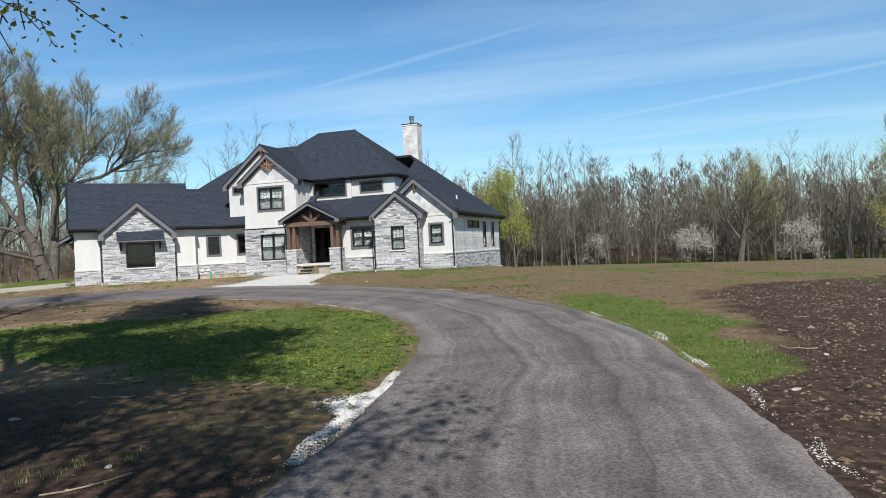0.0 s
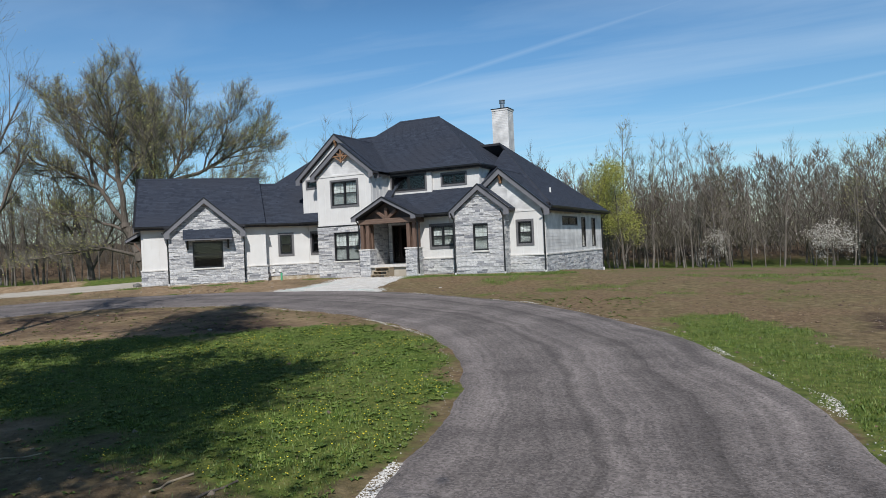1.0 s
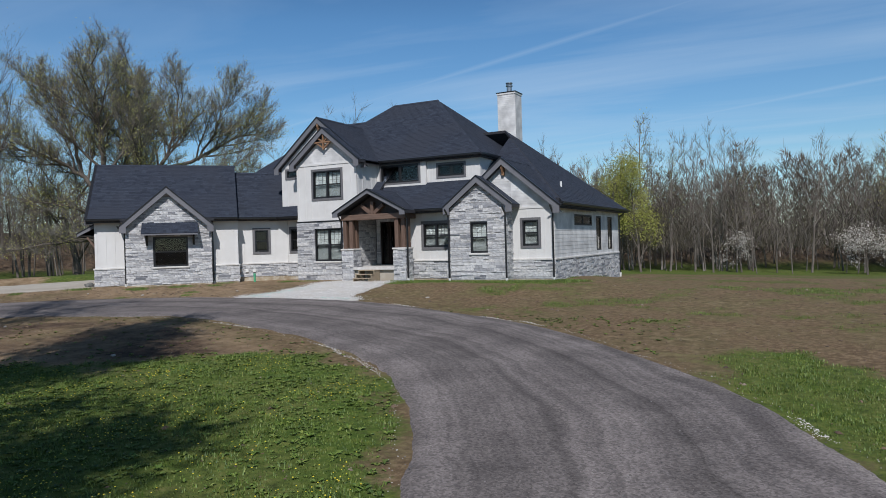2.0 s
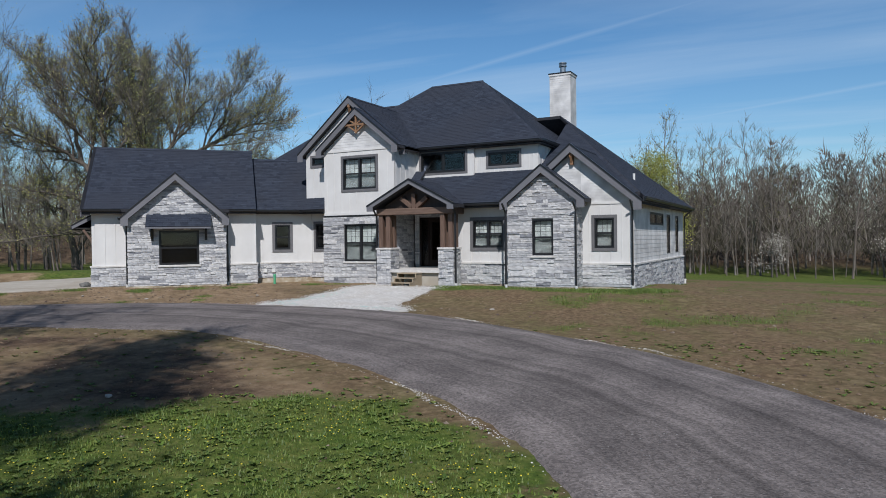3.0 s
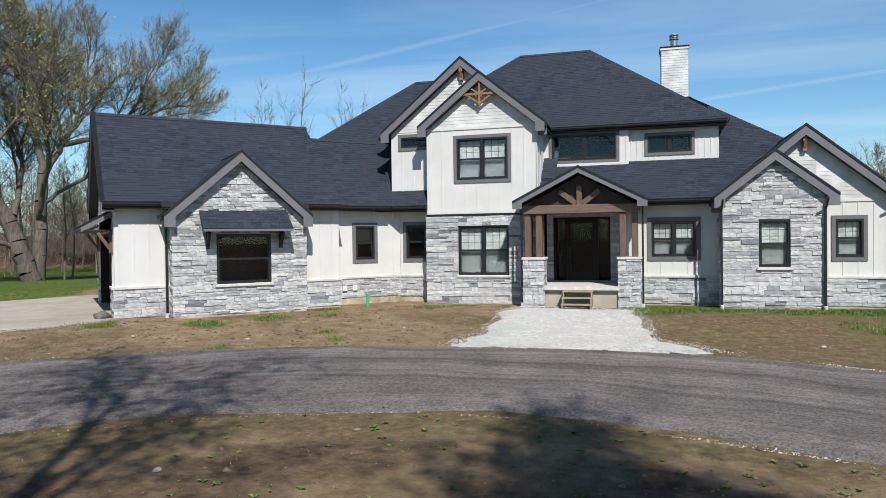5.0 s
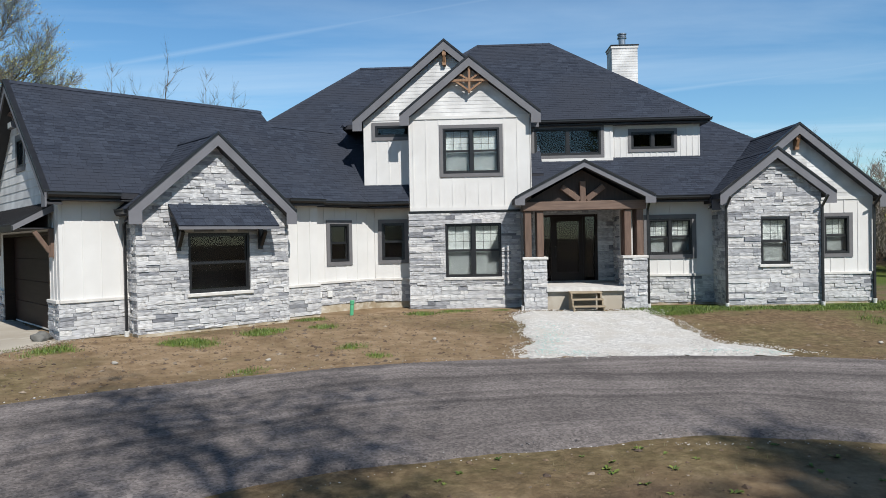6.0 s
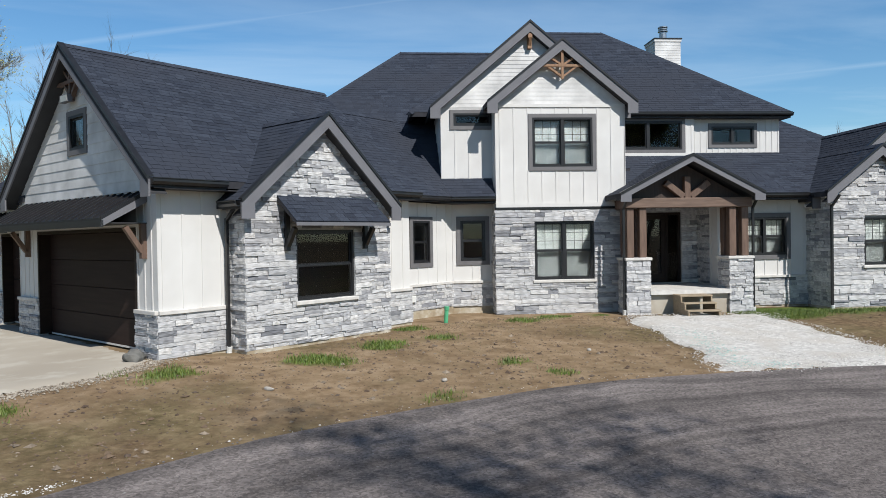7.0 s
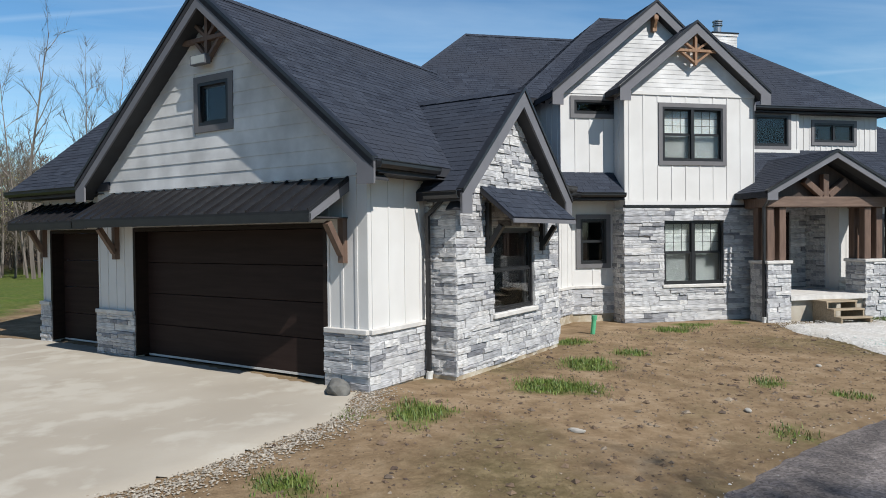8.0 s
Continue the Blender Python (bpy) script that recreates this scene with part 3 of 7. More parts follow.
def plinth_wall(p, q, top, openings=(), gable=None, clad="batten", trim=0.12, stone_to=CAP, laps_from=None, window=None, first=0.2, mean=0.42, foot=1.62):
    """A wall with ledgestone below, a cap, and white boards over it."""
    m, L = seg(p, q)
    stone_only = clad == "stone"
    w = wall_part(house, m, L, BASE, top, openings, gable, mat=M_mortar if stone_only else M_white)
    grown = [grp(o, 0 if stone_only else trim) for o in openings]
    bm = bmesh.new()
    box(bm, -0.02, -0.03, BASE, L + 0.02, -0.013, foot)
    part("foundation", bm, M_muddy, w, "mud-splashed concrete footing", m=m)
    if stone_only:
        lay_stones(w, m, 0, L, foot, (gable[1] if gable else top), grown, gable and (gable[0], gable[1] - 0.02, gable[2]) if gable else None, mean)
    else:
        bm = bmesh.new()
        box(bm, 0.006, -0.012, BASE, L - 0.006, 0.02, stone_to)
        part("stone_backing", bm, M_mortar, w, m=m)
        lay_stones(w, m @ Matrix.Translation((0, -0.012, 0)), 0, L, foot, stone_to - 0.03, [o for o in grown if o[1] < stone_to], None, mean)
        cap_band(w, m, -0.02 if first >= 0 else 0, L + 0.02, stone_to)
        lay_battens(w, m, 0, L, stone_to + 0.045, laps_from or top, grown, gable=gable if not laps_from else None, first=first)
        if laps_from:
            bm = bmesh.new()
            box(bm, 0, -0.03, laps_from - 0.05, L, 0.02, laps_from + 0.045)
            part("band_board", bm, M_white, w, m=m)
            lay_laps(w, m, 0, L, laps_from + 0.045, gable[1] if gable else top, grown, gable, step=0.115)
    return w, m, L


# garage wing, front
wv, gv = 46.10, 45.55
plinth_wall(W(-0.15, wv), W(1.35, wv), 4.75, first=0.1)
gw = (2.55 - 1.35, 2.50, 4.17 - 1.35, 3.98)
w_gg, m_gg, _ = plinth_wall(W(1.35, gv), W(5.25, gv), 4.55, [gw], gable=(1.95, 6.22, 0.88), clad="stone")
window_part(house, m_gg, *gw, lights=1, hung=True, grille=False, sill=True)
plinth_wall(W(1.35, wv), W(1.35, gv), 4.75, clad="stone", mean=0.3)
plinth_wall(W(5.25, gv), W(5.25, wv), 4.75, clad="stone", mean=0.3)
plinth_wall(W(5.25, wv), W(6.6, wv), 4.75, first=0.3)
plinth_wall(W(6.6, wv), W(6.6, 46.8), 4.75, first=0.3)
o = (7.48 - 6.6, 3.08, 8.18 - 6.6, 4.24)
bend = Vector((-26.59, 39.6, 0))
w, m, L = plinth_wall(W(6.6, 46.8), bend, 4.75, [o], first=0.3, foot=1.78)
window_part(house, m, *o, lights=1, trim=0.12, grille=False)
o = (0.24, 3.08, 0.97, 4.26)
w, m, L = plinth_wall(bend, (-25.38, 39.6), 4.85, [o], first=0.6, foot=1.76)
window_part(house, m, *o, lights=1, trim=0.12, grille=False)

# two-storey gable bay
gA = (-23.46 + 25.38, 9.06, 0.80)
lo = (1.09, 2.52, 2.83, 4.19)
up = (1.07, 5.75, 2.82, 7.15)
m_a, L_a = seg((-25.38, 39.0), (-21.6, 39.0))
w_a = wall_part(house, m_a, L_a, BASE, 7.49, [lo, up], (gA[0], gA[1] - 0.05, gA[2]), mat=M_white)
bm = bmesh.new(); box(bm, 0, -0.012, BASE, lo[0], 0.02, 4.54); box(bm, lo[2], -0.012, BASE, L_a, 0.02, 4.54); box(bm, lo[0], -0.012, BASE, lo[2], 0.02, lo[1]); box(bm, lo[0], -0.012, lo[3], lo[2], 0.02, 4.54)
bmesh.ops.remove_doubles(bm, verts=bm.verts, dist=1e-4)
part("stone_backing", bm, M_mortar, w_a, m=m_a)
lay_stones(w_a, m_a @ Matrix.Translation((0, -0.012, 0)), 0, L_a, 1.42, 4.52, [lo])
bm = bmesh.new(); box(bm, -0.03, -0.07, 4.54, L_a + 0.03, 0.02, 4.60)
part("flashing", bm, M_black, w_a, m=m_a)
bm = bmesh.new(); box(bm, 0, -0.03, 4.60, L_a, 0.02, 4.72)
part("band_board", bm, M_white, w_a, m=m_a)
lay_battens(w_a, m_a, 0, L_a, 4.72, 7.45, [grp(up, 0.11)], first=0.14)
bm = bmesh.new(); box(bm, 0, -0.032, 7.45, L_a, 0.02, 7.54)
part("band_board", bm, M_white, w_a, m=m_a)
lay_laps(w_a, m_a, 0.02, L_a - 0.02, 7.54, 9.0, (), (gA[0], gA[1] - 0.1, gA[2]), step=0.115)
window_part(house, m_a, *lo, lights=2, sill=True, blinds=True)
window_part(house, m_a, *up, lights=2, trim=0.11, blinds=True)
m, L = seg((-25.38, 39.6), (-25.38, 39.0))
w = wall_part(house, m, L, BASE, 7.6, mat=M_white)
lay_stones(w, m, 0, L, 1.42, 4.54, mean=0.3)
lay_battens(w, m, 0, L, 4.6, 7.6, first=0.28)
m, L = seg((-21.6, 39.0), (-21.6, 41.0))
w = wall_part(house, m, L, BASE, 7.6, mat=M_mortar)
lay_stones(w, m, 0, L - 0.5, 1.42, 4.95, mean=0.45)
bm = bmesh.new(); box(bm, -0.0, -0.014, 5.0, L, 0.02, 7.6)
part("white_panel", bm, M_white, w, m=m)
lay_battens(w, m @ Matrix.Translation((0, -0.014, 0)), 0, L, 5.0, 7.6, first=0.1)

# gable behind it
m_b, L_b = seg((-26.88, 39.6), (-21.6, 39.6))
gB = (-24.24 + 26.88, 9.72, 0.84)
ob_ = (0.38, 7.02, 1.5, 7.38)
w_b = wall_part(house, m_b, 1.5, 5.0, 7.5, [ob_], mat=M_white)
bm = bmesh.new()
prism(bm, [(0.004, 7.5), (L_b, 7.5), (L_b, gable_top(gB, L_b)), (gB[0], gB[1]), (0.004, max(7.51, gable_top(gB, 0.0)))], 0, 0.18)
part("gable_wall", bm, M_white, house, m=m_b)
lay_battens(w_b, m_b, 0, 1.5, 5.3, 7.5, [grp(ob_, 0.11)], first=0.42)
lay_laps(w_b, m_b, 0.0, L_b, 7.55, 9.7, (), (gB[0], gB[1] - 0.05, gB[2]), step=0.115)
window_part(house, m_b, *ob_, lights=1, hung=False, trim=0.11, grille=False)
m, L = seg((-26.88, 46.0), (-26.88, 39.6))
w = wall_part(house, m, L, 5.0, 7.55, mat=M_white)
lay_battens(w, m, 0, L, 5.0, 7.55, first=0.1)

# entry recess
m_e, L_e = seg((-21.42, 40.5), (-18.75, 40.5))
od = (0.18, 2.26, 2.12, 4.45)
w_e = wall_part(house, m_e, L_e, BASE, 4.9, [od], mat=M_mortar)
lay_stones(w_e, m_e, 0, L_e, 2.25, 4.8, [od], mean=0.4)
m, L = seg((-18.75, 40.5), (-18.75, 39.2))
w = wall_part(house, m, L, BASE, 4.9, mat=M_white)
lay_stones(w, m, 0, 0.75, 2.25, 4.8, mean=0.35)
lay_battens(w, m, 0.8, L, 2.25, 4.8, first=0.1)

# window wall beside the porch
o = (0.77, 3.10, 2.12, 4.22)
w, m, L = plinth_wall((-18.75, 39.2), (-15.95, 39.2), 4.9, [o], trim=0.13, first=0.25)
window_part(house, m, *o, lights=2, trim=0.13, blinds=True)

# stone gable bay
gC = (-14.57 + 15.95, 5.98, 0.79)
o = (0.95, 2.80, 1.79, 4.17)
plinth_wall((-15.95, 39.2), (-15.95, 38.07), 4.85, clad="stone", mean=0.4)
w, m_c, L_c = plinth_wall((-15.95, 38.07), (-13.30, 38.07), 4.72, [o], gable=gC, clad="stone")
window_part(house, m_c, *o, lights=1, sill=True, blinds=True)
plinth_wall((-13.30, 38.07), (-13.30, 38.8), 4.85, clad="stone", mean=0.3)

# right-hand gable and side wall
gD = (-13.63 + 13.30, 6.72, 0.84)
o = (0.50, 3.06, 1.23, 4.18)
w, m_d, L_d = plinth_wall((-13.30, 38.8), (-11.36, 38.8), 4.72, [o], gable=gD, laps_from=4.74, first=0.3)
window_part(house, m_d, *o, lights=1, trim=0.11, blinds=True)
m_d2, L_d2 = seg((-16.2, 38.8), (-13.30, 38.8))
gD2 = (-13.63 + 16.2, gD[1], gD[2])
bm = bmesh.new()
prism(bm, [(0.0, gable_top(gD2, 0.0) - 0.1), (L_d2, 4.5), (L_d2, gable_top(gD2, L_d2)), (gD2[0], gD2[1]), (0.0, gable_top(gD2, 0.0))], 0, 0.18)
w = part("gable_wall", bm, M_white, house, m=m_d2)
lay_laps(w, m_d2, 0, L_d2, 4.785, 6.7, (), gD2, step=0.115)
m_s, L_s = seg((-11.36, 38.8), (-11.36, 50.6))
os_ = [(3.0, 3.95, 6.1, 4.47), (6.9, 2.66, 7.9, 4.47), (9.3, 2.66, 10.3, 4.47)]
w_s = wall_part(house, m_s, L_s, BASE - 0.4, 4.75, os_, mat=M_white)
bm = bmesh.new(); box(bm, 0, -0.012, BASE - 0.4, L_s, 0.02, CAP)
part("stone_backing", bm, M_mortar, w_s, m=m_s)
lay_stones(w_s, m_s @ Matrix.Translation((0, -0.012, 0)), 0, L_s, 1.0, CAP - 0.03, mean=0.46)
cap_band(w_s, m_s, -0.02, L_s, CAP)
lay_laps(w_s, m_s, 0, L_s, CAP + 0.045, 4.72, [grp(q, 0.02) for q in os_])
for q in os_:
    window_part(house, m_s, *q, lights=2 if q[2] - q[0] > 2 else 1, hung=False, grille=False)

# upper storey over the porch
m_u, L_u = seg((-21.6, 40.85), (-18.68, 40.85))
o = (0.30, 6.45, 2.52, 7.36)
w = wall_part(house, m_u, L_u, 5.5, 7.6, [o], mat=M_white)
lay_battens(w, m_u, 0, L_u, 6.2, 7.6, [grp(o, 0.1)], pitch=0.19, first=0.0)
window_part(house, m_u, *o, lights=2, hung=False, trim=0.10, grille=False)
bm = bmesh.new(); box(bm, 0, -0.034, 6.0, L_u, 0.02, 6.345)
part("skirt_board", bm, M_white, w, m=m_u)
m, L = seg((-18.68, 40.85), (-18.68, 41.0))
w = wall_part(house, m, L, 5.5, 7.6, mat=M_white)
lay_battens(w, m, 0, L, 6.2, 7.6, first=0.04)
m_u2, L_u2 = seg((-18.68, 41.0), (-15.75, 41.0))
o = (0.64, 6.62, 2.07, 7.20)
w = wall_part(house, m_u2, L_u2, 5.5, 7.6, [o], mat=M_white)
lay_battens(w, m_u2, 0, L_u2, 6.2, 7.6, [grp(o, 0.1)], pitch=0.20, first=0.1)
window_part(house, m_u2, *o, lights=2, hung=False, trim=0.10, grille=False)
m, L = seg((-15.75, 41.0), (-15.75, 48.0))
w = wall_part(house, m, L, 5.5, 7.6, mat=M_white)
lay_battens(w, m, 0, L, 5.8, 7.6, first=0.1)

# rear and inner closure; the inner pieces carry the rooms' darkness in their colour
for p, q in (((-11.36, 50.6), (-33.5, 50.6)), ((-33.5, 50.6), W(6.5, 55.7)), (W(6.5, 55.7), W(0.25, 55.7))):
    m, L = seg(p, q)
    wall_part(house, m, L, BASE - 0.4, 4.8, mat=M_white)
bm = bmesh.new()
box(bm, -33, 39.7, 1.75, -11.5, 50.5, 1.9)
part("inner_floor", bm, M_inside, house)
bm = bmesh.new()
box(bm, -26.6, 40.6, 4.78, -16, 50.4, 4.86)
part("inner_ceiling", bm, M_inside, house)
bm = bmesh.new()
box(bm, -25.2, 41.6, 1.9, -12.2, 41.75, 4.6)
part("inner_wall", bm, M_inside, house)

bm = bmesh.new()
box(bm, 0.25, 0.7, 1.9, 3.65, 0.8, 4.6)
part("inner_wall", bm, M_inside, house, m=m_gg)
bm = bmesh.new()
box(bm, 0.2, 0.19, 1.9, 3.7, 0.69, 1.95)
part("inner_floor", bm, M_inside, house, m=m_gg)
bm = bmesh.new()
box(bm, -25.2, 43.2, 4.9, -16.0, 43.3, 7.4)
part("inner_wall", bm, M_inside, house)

# garage end wall: double door bay
m_g, L_g = seg(W(-0.15, 52.85), W(-0.15, wv))
gG = (52.85 - 49.36, 7.70, 0.828)
og = (1.15, BASE, 5.97, 4.06)
ow = (52.85 - 49.75, 5.77, 52.85 - 48.99, 6.5)
w_g = wall_part(house, m_g, L_g, BASE, 4.70, [og], None, mat=M_white)
b2 = bmesh.new()
prism(b2, [(0.06, 4.70), (L_g, 4.70), (L_g, gable_top(gG, L_g)), (gG[0] + (gG[1] - 5.77) / gG[2], 5.77), (gG[0] - (gG[1] - 5.77) / gG[2], 5.77), (0.06, gable_top(gG, 0.06))], 0, 0.18)
b3 = bmesh.new()
prism(b3, [(gG[0] - (gG[1] - 5.77) / gG[2], 5.77), (ow[0], 5.77), (ow[0], gable_top(gG, ow[0])), ], 0, 0.18)
prism(b3, [(ow[2], 5.77), (gG[0] + (gG[1] - 5.77) / gG[2], 5.77), (ow[2], gable_top(gG, ow[2]))], 0, 0.18)
prism(b3, [(ow[0], 6.5), (ow[2], 6.5), (ow[2], gable_top(gG, ow[2])), (gG[0], gG[1]), (ow[0], gable_top(gG, ow[0]))], 0, 0.18)
for b in (b2, b3):
    part("gable_wall", b, M_white, house, m=m_g)
lay_laps(w_g, m_g, 0.05, L_g, 4.74, 7.6, [grp(ow, 0.11)], (gG[0], gG[1] - 0.03, gG[2]), step=0.215, proud=0.020)
window_part(house, m_g, *ow, lights=1, hung=False, trim=0.11, grille=False)
for a, b in ((0.0, 1.15), (5.97, L_g)):
    bm = bmesh.new(); box(bm, a, -0.012, BASE, b, 0.02, CAP)
    part("stone_backing", bm, M_mortar, w_g, m=m_g)
    lay_stones(w_g, m_g @ Matrix.Translation((0, -0.012, 0)), a, b, 1.35, CAP - 0.03, mean=0.4)
    cap_band(w_g, m_g, a - 0.02, b + 0.02, CAP)
    lay_battens(w_g, m_g, a, b, CAP + 0.045, 4.7, pitch=0.27, first=0.03)


def garage_door(m, s0, s1, z0, z1, y=0.24, rows=4):
    bm = bmesh.new()
    box(bm, s0, -0.02, z0, s0 + 0.07, y + 0.06, z1); box(bm, s1 - 0.07, -0.02, z0, s1, y + 0.06, z1); box(bm, s0 + 0.07, -0.02, z1 - 0.07, s1 - 0.07, y + 0.06, z1)
    g = part("garage_door", bm, M_door, house, "dark brown sectional garage door, closed", m=m)
    h = (z1 - 0.07 - z0) / rows
    for r in range(rows):
        bm = bmesh.new()
        a, b = z0 + r * h + 0.004, z0 + (r + 1) * h - 0.004
        box(bm, s0 + 0.07, y, a, s1 - 0.07, y + 0.04, b)
        part("door_panel", bevelled(bm, 0.006), M_garage, g, m=m)
    bm = bmesh.new()
    box(bm, s0 + 0.07, y - 0.006, z0 - 0.02, s1 - 0.07, y + 0.03, z0 + 0.018)
    part("weather_strip", bm, M_cap, g, m=m)
    return g


garage_door(m_g, og[0], og[2], 1.67, 4.06)
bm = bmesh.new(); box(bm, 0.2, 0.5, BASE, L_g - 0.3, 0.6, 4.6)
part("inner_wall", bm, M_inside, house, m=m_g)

# single door bay beside it
m_g2, L_g2 = seg(W(0.25, 55.7), W(0.25, 52.7))
o2 = (0.35, BASE, 2.8, 4.06)
w_g2 = wall_part(house, m_g2, L_g2, BASE, 4.75, [o2], mat=M_white)
garage_door(m_g2, o2[0], o2[2], 1.66, 4.06)
bm = bmesh.new(); box(bm, 0, -0.012, BASE, 0.35, 0.02, CAP)
part("stone_backing", bm, M_mortar, w_g2, m=m_g2)
lay_stones(w_g2, m_g2 @ Matrix.Translation((0, -0.012, 0)), 0.0, 0.35, 1.35, CAP - 0.03, mean=0.3)
cap_band(w_g2, m_g2, -0.02, 0.37, CAP)
lay_battens(w_g2, m_g2, 0, 0.35, CAP, 4.7, first=0.05, pitch=0.27)
m, L = seg(W(0.43, 52.85), W(-0.15, 52.85))
w = wall_part(house, m, L, BASE, 4.8, mat=M_white)
lay_stones(w, m, 0, L, 1.35, CAP - 0.03, mean=0.3)


def metal_awning(m, s0, s1, z_top, z_bot, out):
    """A small standing-seam roof over a garage door, on wooden brackets."""
    bm = bmesh.new()
    prism_pts = [(-0.0, z_top), (-out, z_bot), (-out, z_bot - 0.04), (0.0, z_top - 0.05)]
    vs = [[bm.verts.new((s, y, z)) for y, z in prism_pts] for s in (s0, s1)]
    for i in range(4):
        bm.faces.new((vs[0][i], vs[0][(i + 1) % 4], vs[1][(i + 1) % 4], vs[1][i]))
    bm.faces.new(vs[0][::-1]); bm.faces.new(vs[1])
    bmesh.ops.recalc_face_normals(bm, faces=bm.faces)
    a = part("awning", bm, M_metalroof, house, "black standing-seam metal awning", m=m)
    n = int((s1 - s0) / 0.3)
    for i in range(n + 1):
        bm = bmesh.new()
        s = s0 + 0.02 + (s1 - s0 - 0.04) * i / n
        beam(bm, (s, 0, z_top + 0.012), (s, -out, z_bot + 0.012), 0.022, 0.04, Vector((0, 0, 1)))
        part("seam", bm, M_metalroof, a, m=m)
    bm = bmesh.new()
    box(bm, s0, -out, z_bot - 0.16, s1, -out + 0.04, z_bot - 0.04)
    part("awning_fascia", bm, M_black, a, m=m)
    for s in (s0, s1 - 0.03):
        bm = bmesh.new()
        v = [(0, z_top - 0.05), (-out, z_bot - 0.04), (-out, z_bot - 0.16), (0, z_top - 0.2)]
        p = [[bm.verts.new((s + k, y, z)) for y, z in v] for k in (0, 0.03)]
        for i in range(4):
            bm.faces.new((p[0][i], p[0][(i + 1) % 4], p[1][(i + 1) % 4], p[1][i]))
        bm.faces.new(p[0][::-1]); bm.faces.new(p[1])
        bmesh.ops.recalc_face_normals(bm, faces=bm.faces)
        part("awning_side", bm, M_fascia, a, m=m)
    bm = bmesh.new()
    box(bm, s0 + 0.03, -out + 0.04, z_bot - 0.10, s1 - 0.03, 0, z_bot - 0.08)
    part("awning_ceiling", bm, M_soffit, a, m=m)
    for s in (s0 + 0.10, s1 - 0.10):
        bm = bmesh.new()
        box(bm, s - 0.05, -0.10, z_bot - 0.75, s + 0.05, 0.0, z_bot - 0.10)
        beam(bm, (s, -0.08, z_bot - 0.62), (s, -out * 0.45, z_bot - 0.16), 0.09, 0.10, Vector((1, 0, 0)))
        part("bracket", bm, M_timber, a, "brown wooden bracket", m=m)


metal_awning(m_g, 0.55, 6.42, 4.72, 4.22, 0.85)
metal_awning(m_g2, 0.05, 2.98, 4.62, 4.22, 0.75)

# shingled awning over the big window of the stone gable
aw0, aw1 = 2.07 - 1.35, 4.68 - 1.35
bm = bmesh.new()
v = [(0, 4.70), (-0.66, 4.14), (-0.66, 4.08), (0, 4.60)]
p = [[bm.verts.new((s, y, z)) for y, z in v] for s in (aw0, aw1)]
for i in range(4):
    bm.faces.new((p[0][i], p[0][(i + 1) % 4], p[1][(i + 1) % 4], p[1][i]))
bm.faces.new(p[0][::-1]); bm.faces.new(p[1])
bmesh.ops.recalc_face_normals(bm, faces=bm.faces)
aw = part("awning", bm, M_deck, house, "shingled awning with a grey edge board", m=m_gg)
acc = []
upv = Vector((0, 0.66, 0.56)).normalized()
shingle_rows(acc, Vector((aw0, -0.67, 4.145)), Vector((1, 0, 0)), upv, aw1 - aw0, 0.86, 0, 0)
me = bpy.data.meshes.new("shingles"); me.from_pydata(acc[0][0], [], acc[0][1])
tagged(put_mesh("shingles", me, M_shingle, aw, m_gg), kind="stuff")
bm = bmesh.new(); box(bm, aw0, -0.685, 4.055, aw1, -0.655, 4.125)
part("awning_fascia", bm, M_fascia, aw, m=m_gg)
for s in (aw0 + 0.22, aw1 - 0.22):
    bm = bmesh.new()
    box(bm, s - 0.05, -0.12, 3.55, s + 0.05, -0.03, 4.4)
    beam(bm, (s, -0.10, 3.66), (s, -0.34, 4.02), 0.09, 0.09, Vector((1, 0, 0)))
    part("bracket", bm, M_black, aw, "black wooden bracket", m=m_gg)

# ---- roofs ----
SL = 0.828
wing_ridge = 49.36
run_w = wing_ridge - 45.70
d_u, d_v = (S2, S2), (-S2, S2)
roof_slope(house, W(-0.50, 45.70, EAVE), d_u, d_v, 7.1, run_w, SL)
roof_slope(house, W(-0.50, wing_ridge + run_w, EAVE), d_u, (S2, -S2), 7.1, run_w, SL, shingled=False)
ridge_cap(house, W(-0.50, wing_ridge, EAVE + SL * run_w), W(6.6, wing_ridge, EAVE + SL * run_w))
rake_boards(house, wall_frame(W(-0.15, 52.85), (S2, -S2)), gG[0], EAVE + SL * run_w, SL, 52.85 - 53.02, 52.85 - 45.70, y_out=-0.33)
gutter(house, W(-0.45, 45.70, EAVE), W(1.05, 45.70, EAVE), (S2, -S2))
gutter(house, W(5.45, 45.70, EAVE), W(6.6, 45.70, EAVE), (S2, -S2))
bm = bmesh.new(); box(bm, -0.4, 45.68, EAVE - 0.19, 6.6, 46.1, EAVE - 0.17, Matrix.Rotation(radians(45), 4, 'Z'))
part("soffit", bm, M_soffit, house)
# end of the higher wing roof over the link
bm = bmesh.new()
m = wall_frame(W(6.6, 45.9), (-S2, S2))
prism(bm, [(0.2, 4.9), (6.7, 4.9), (3.46, 7.86)], 0.0, 0.06)
part("gable_end", bm, M_soffit, house, m=m)
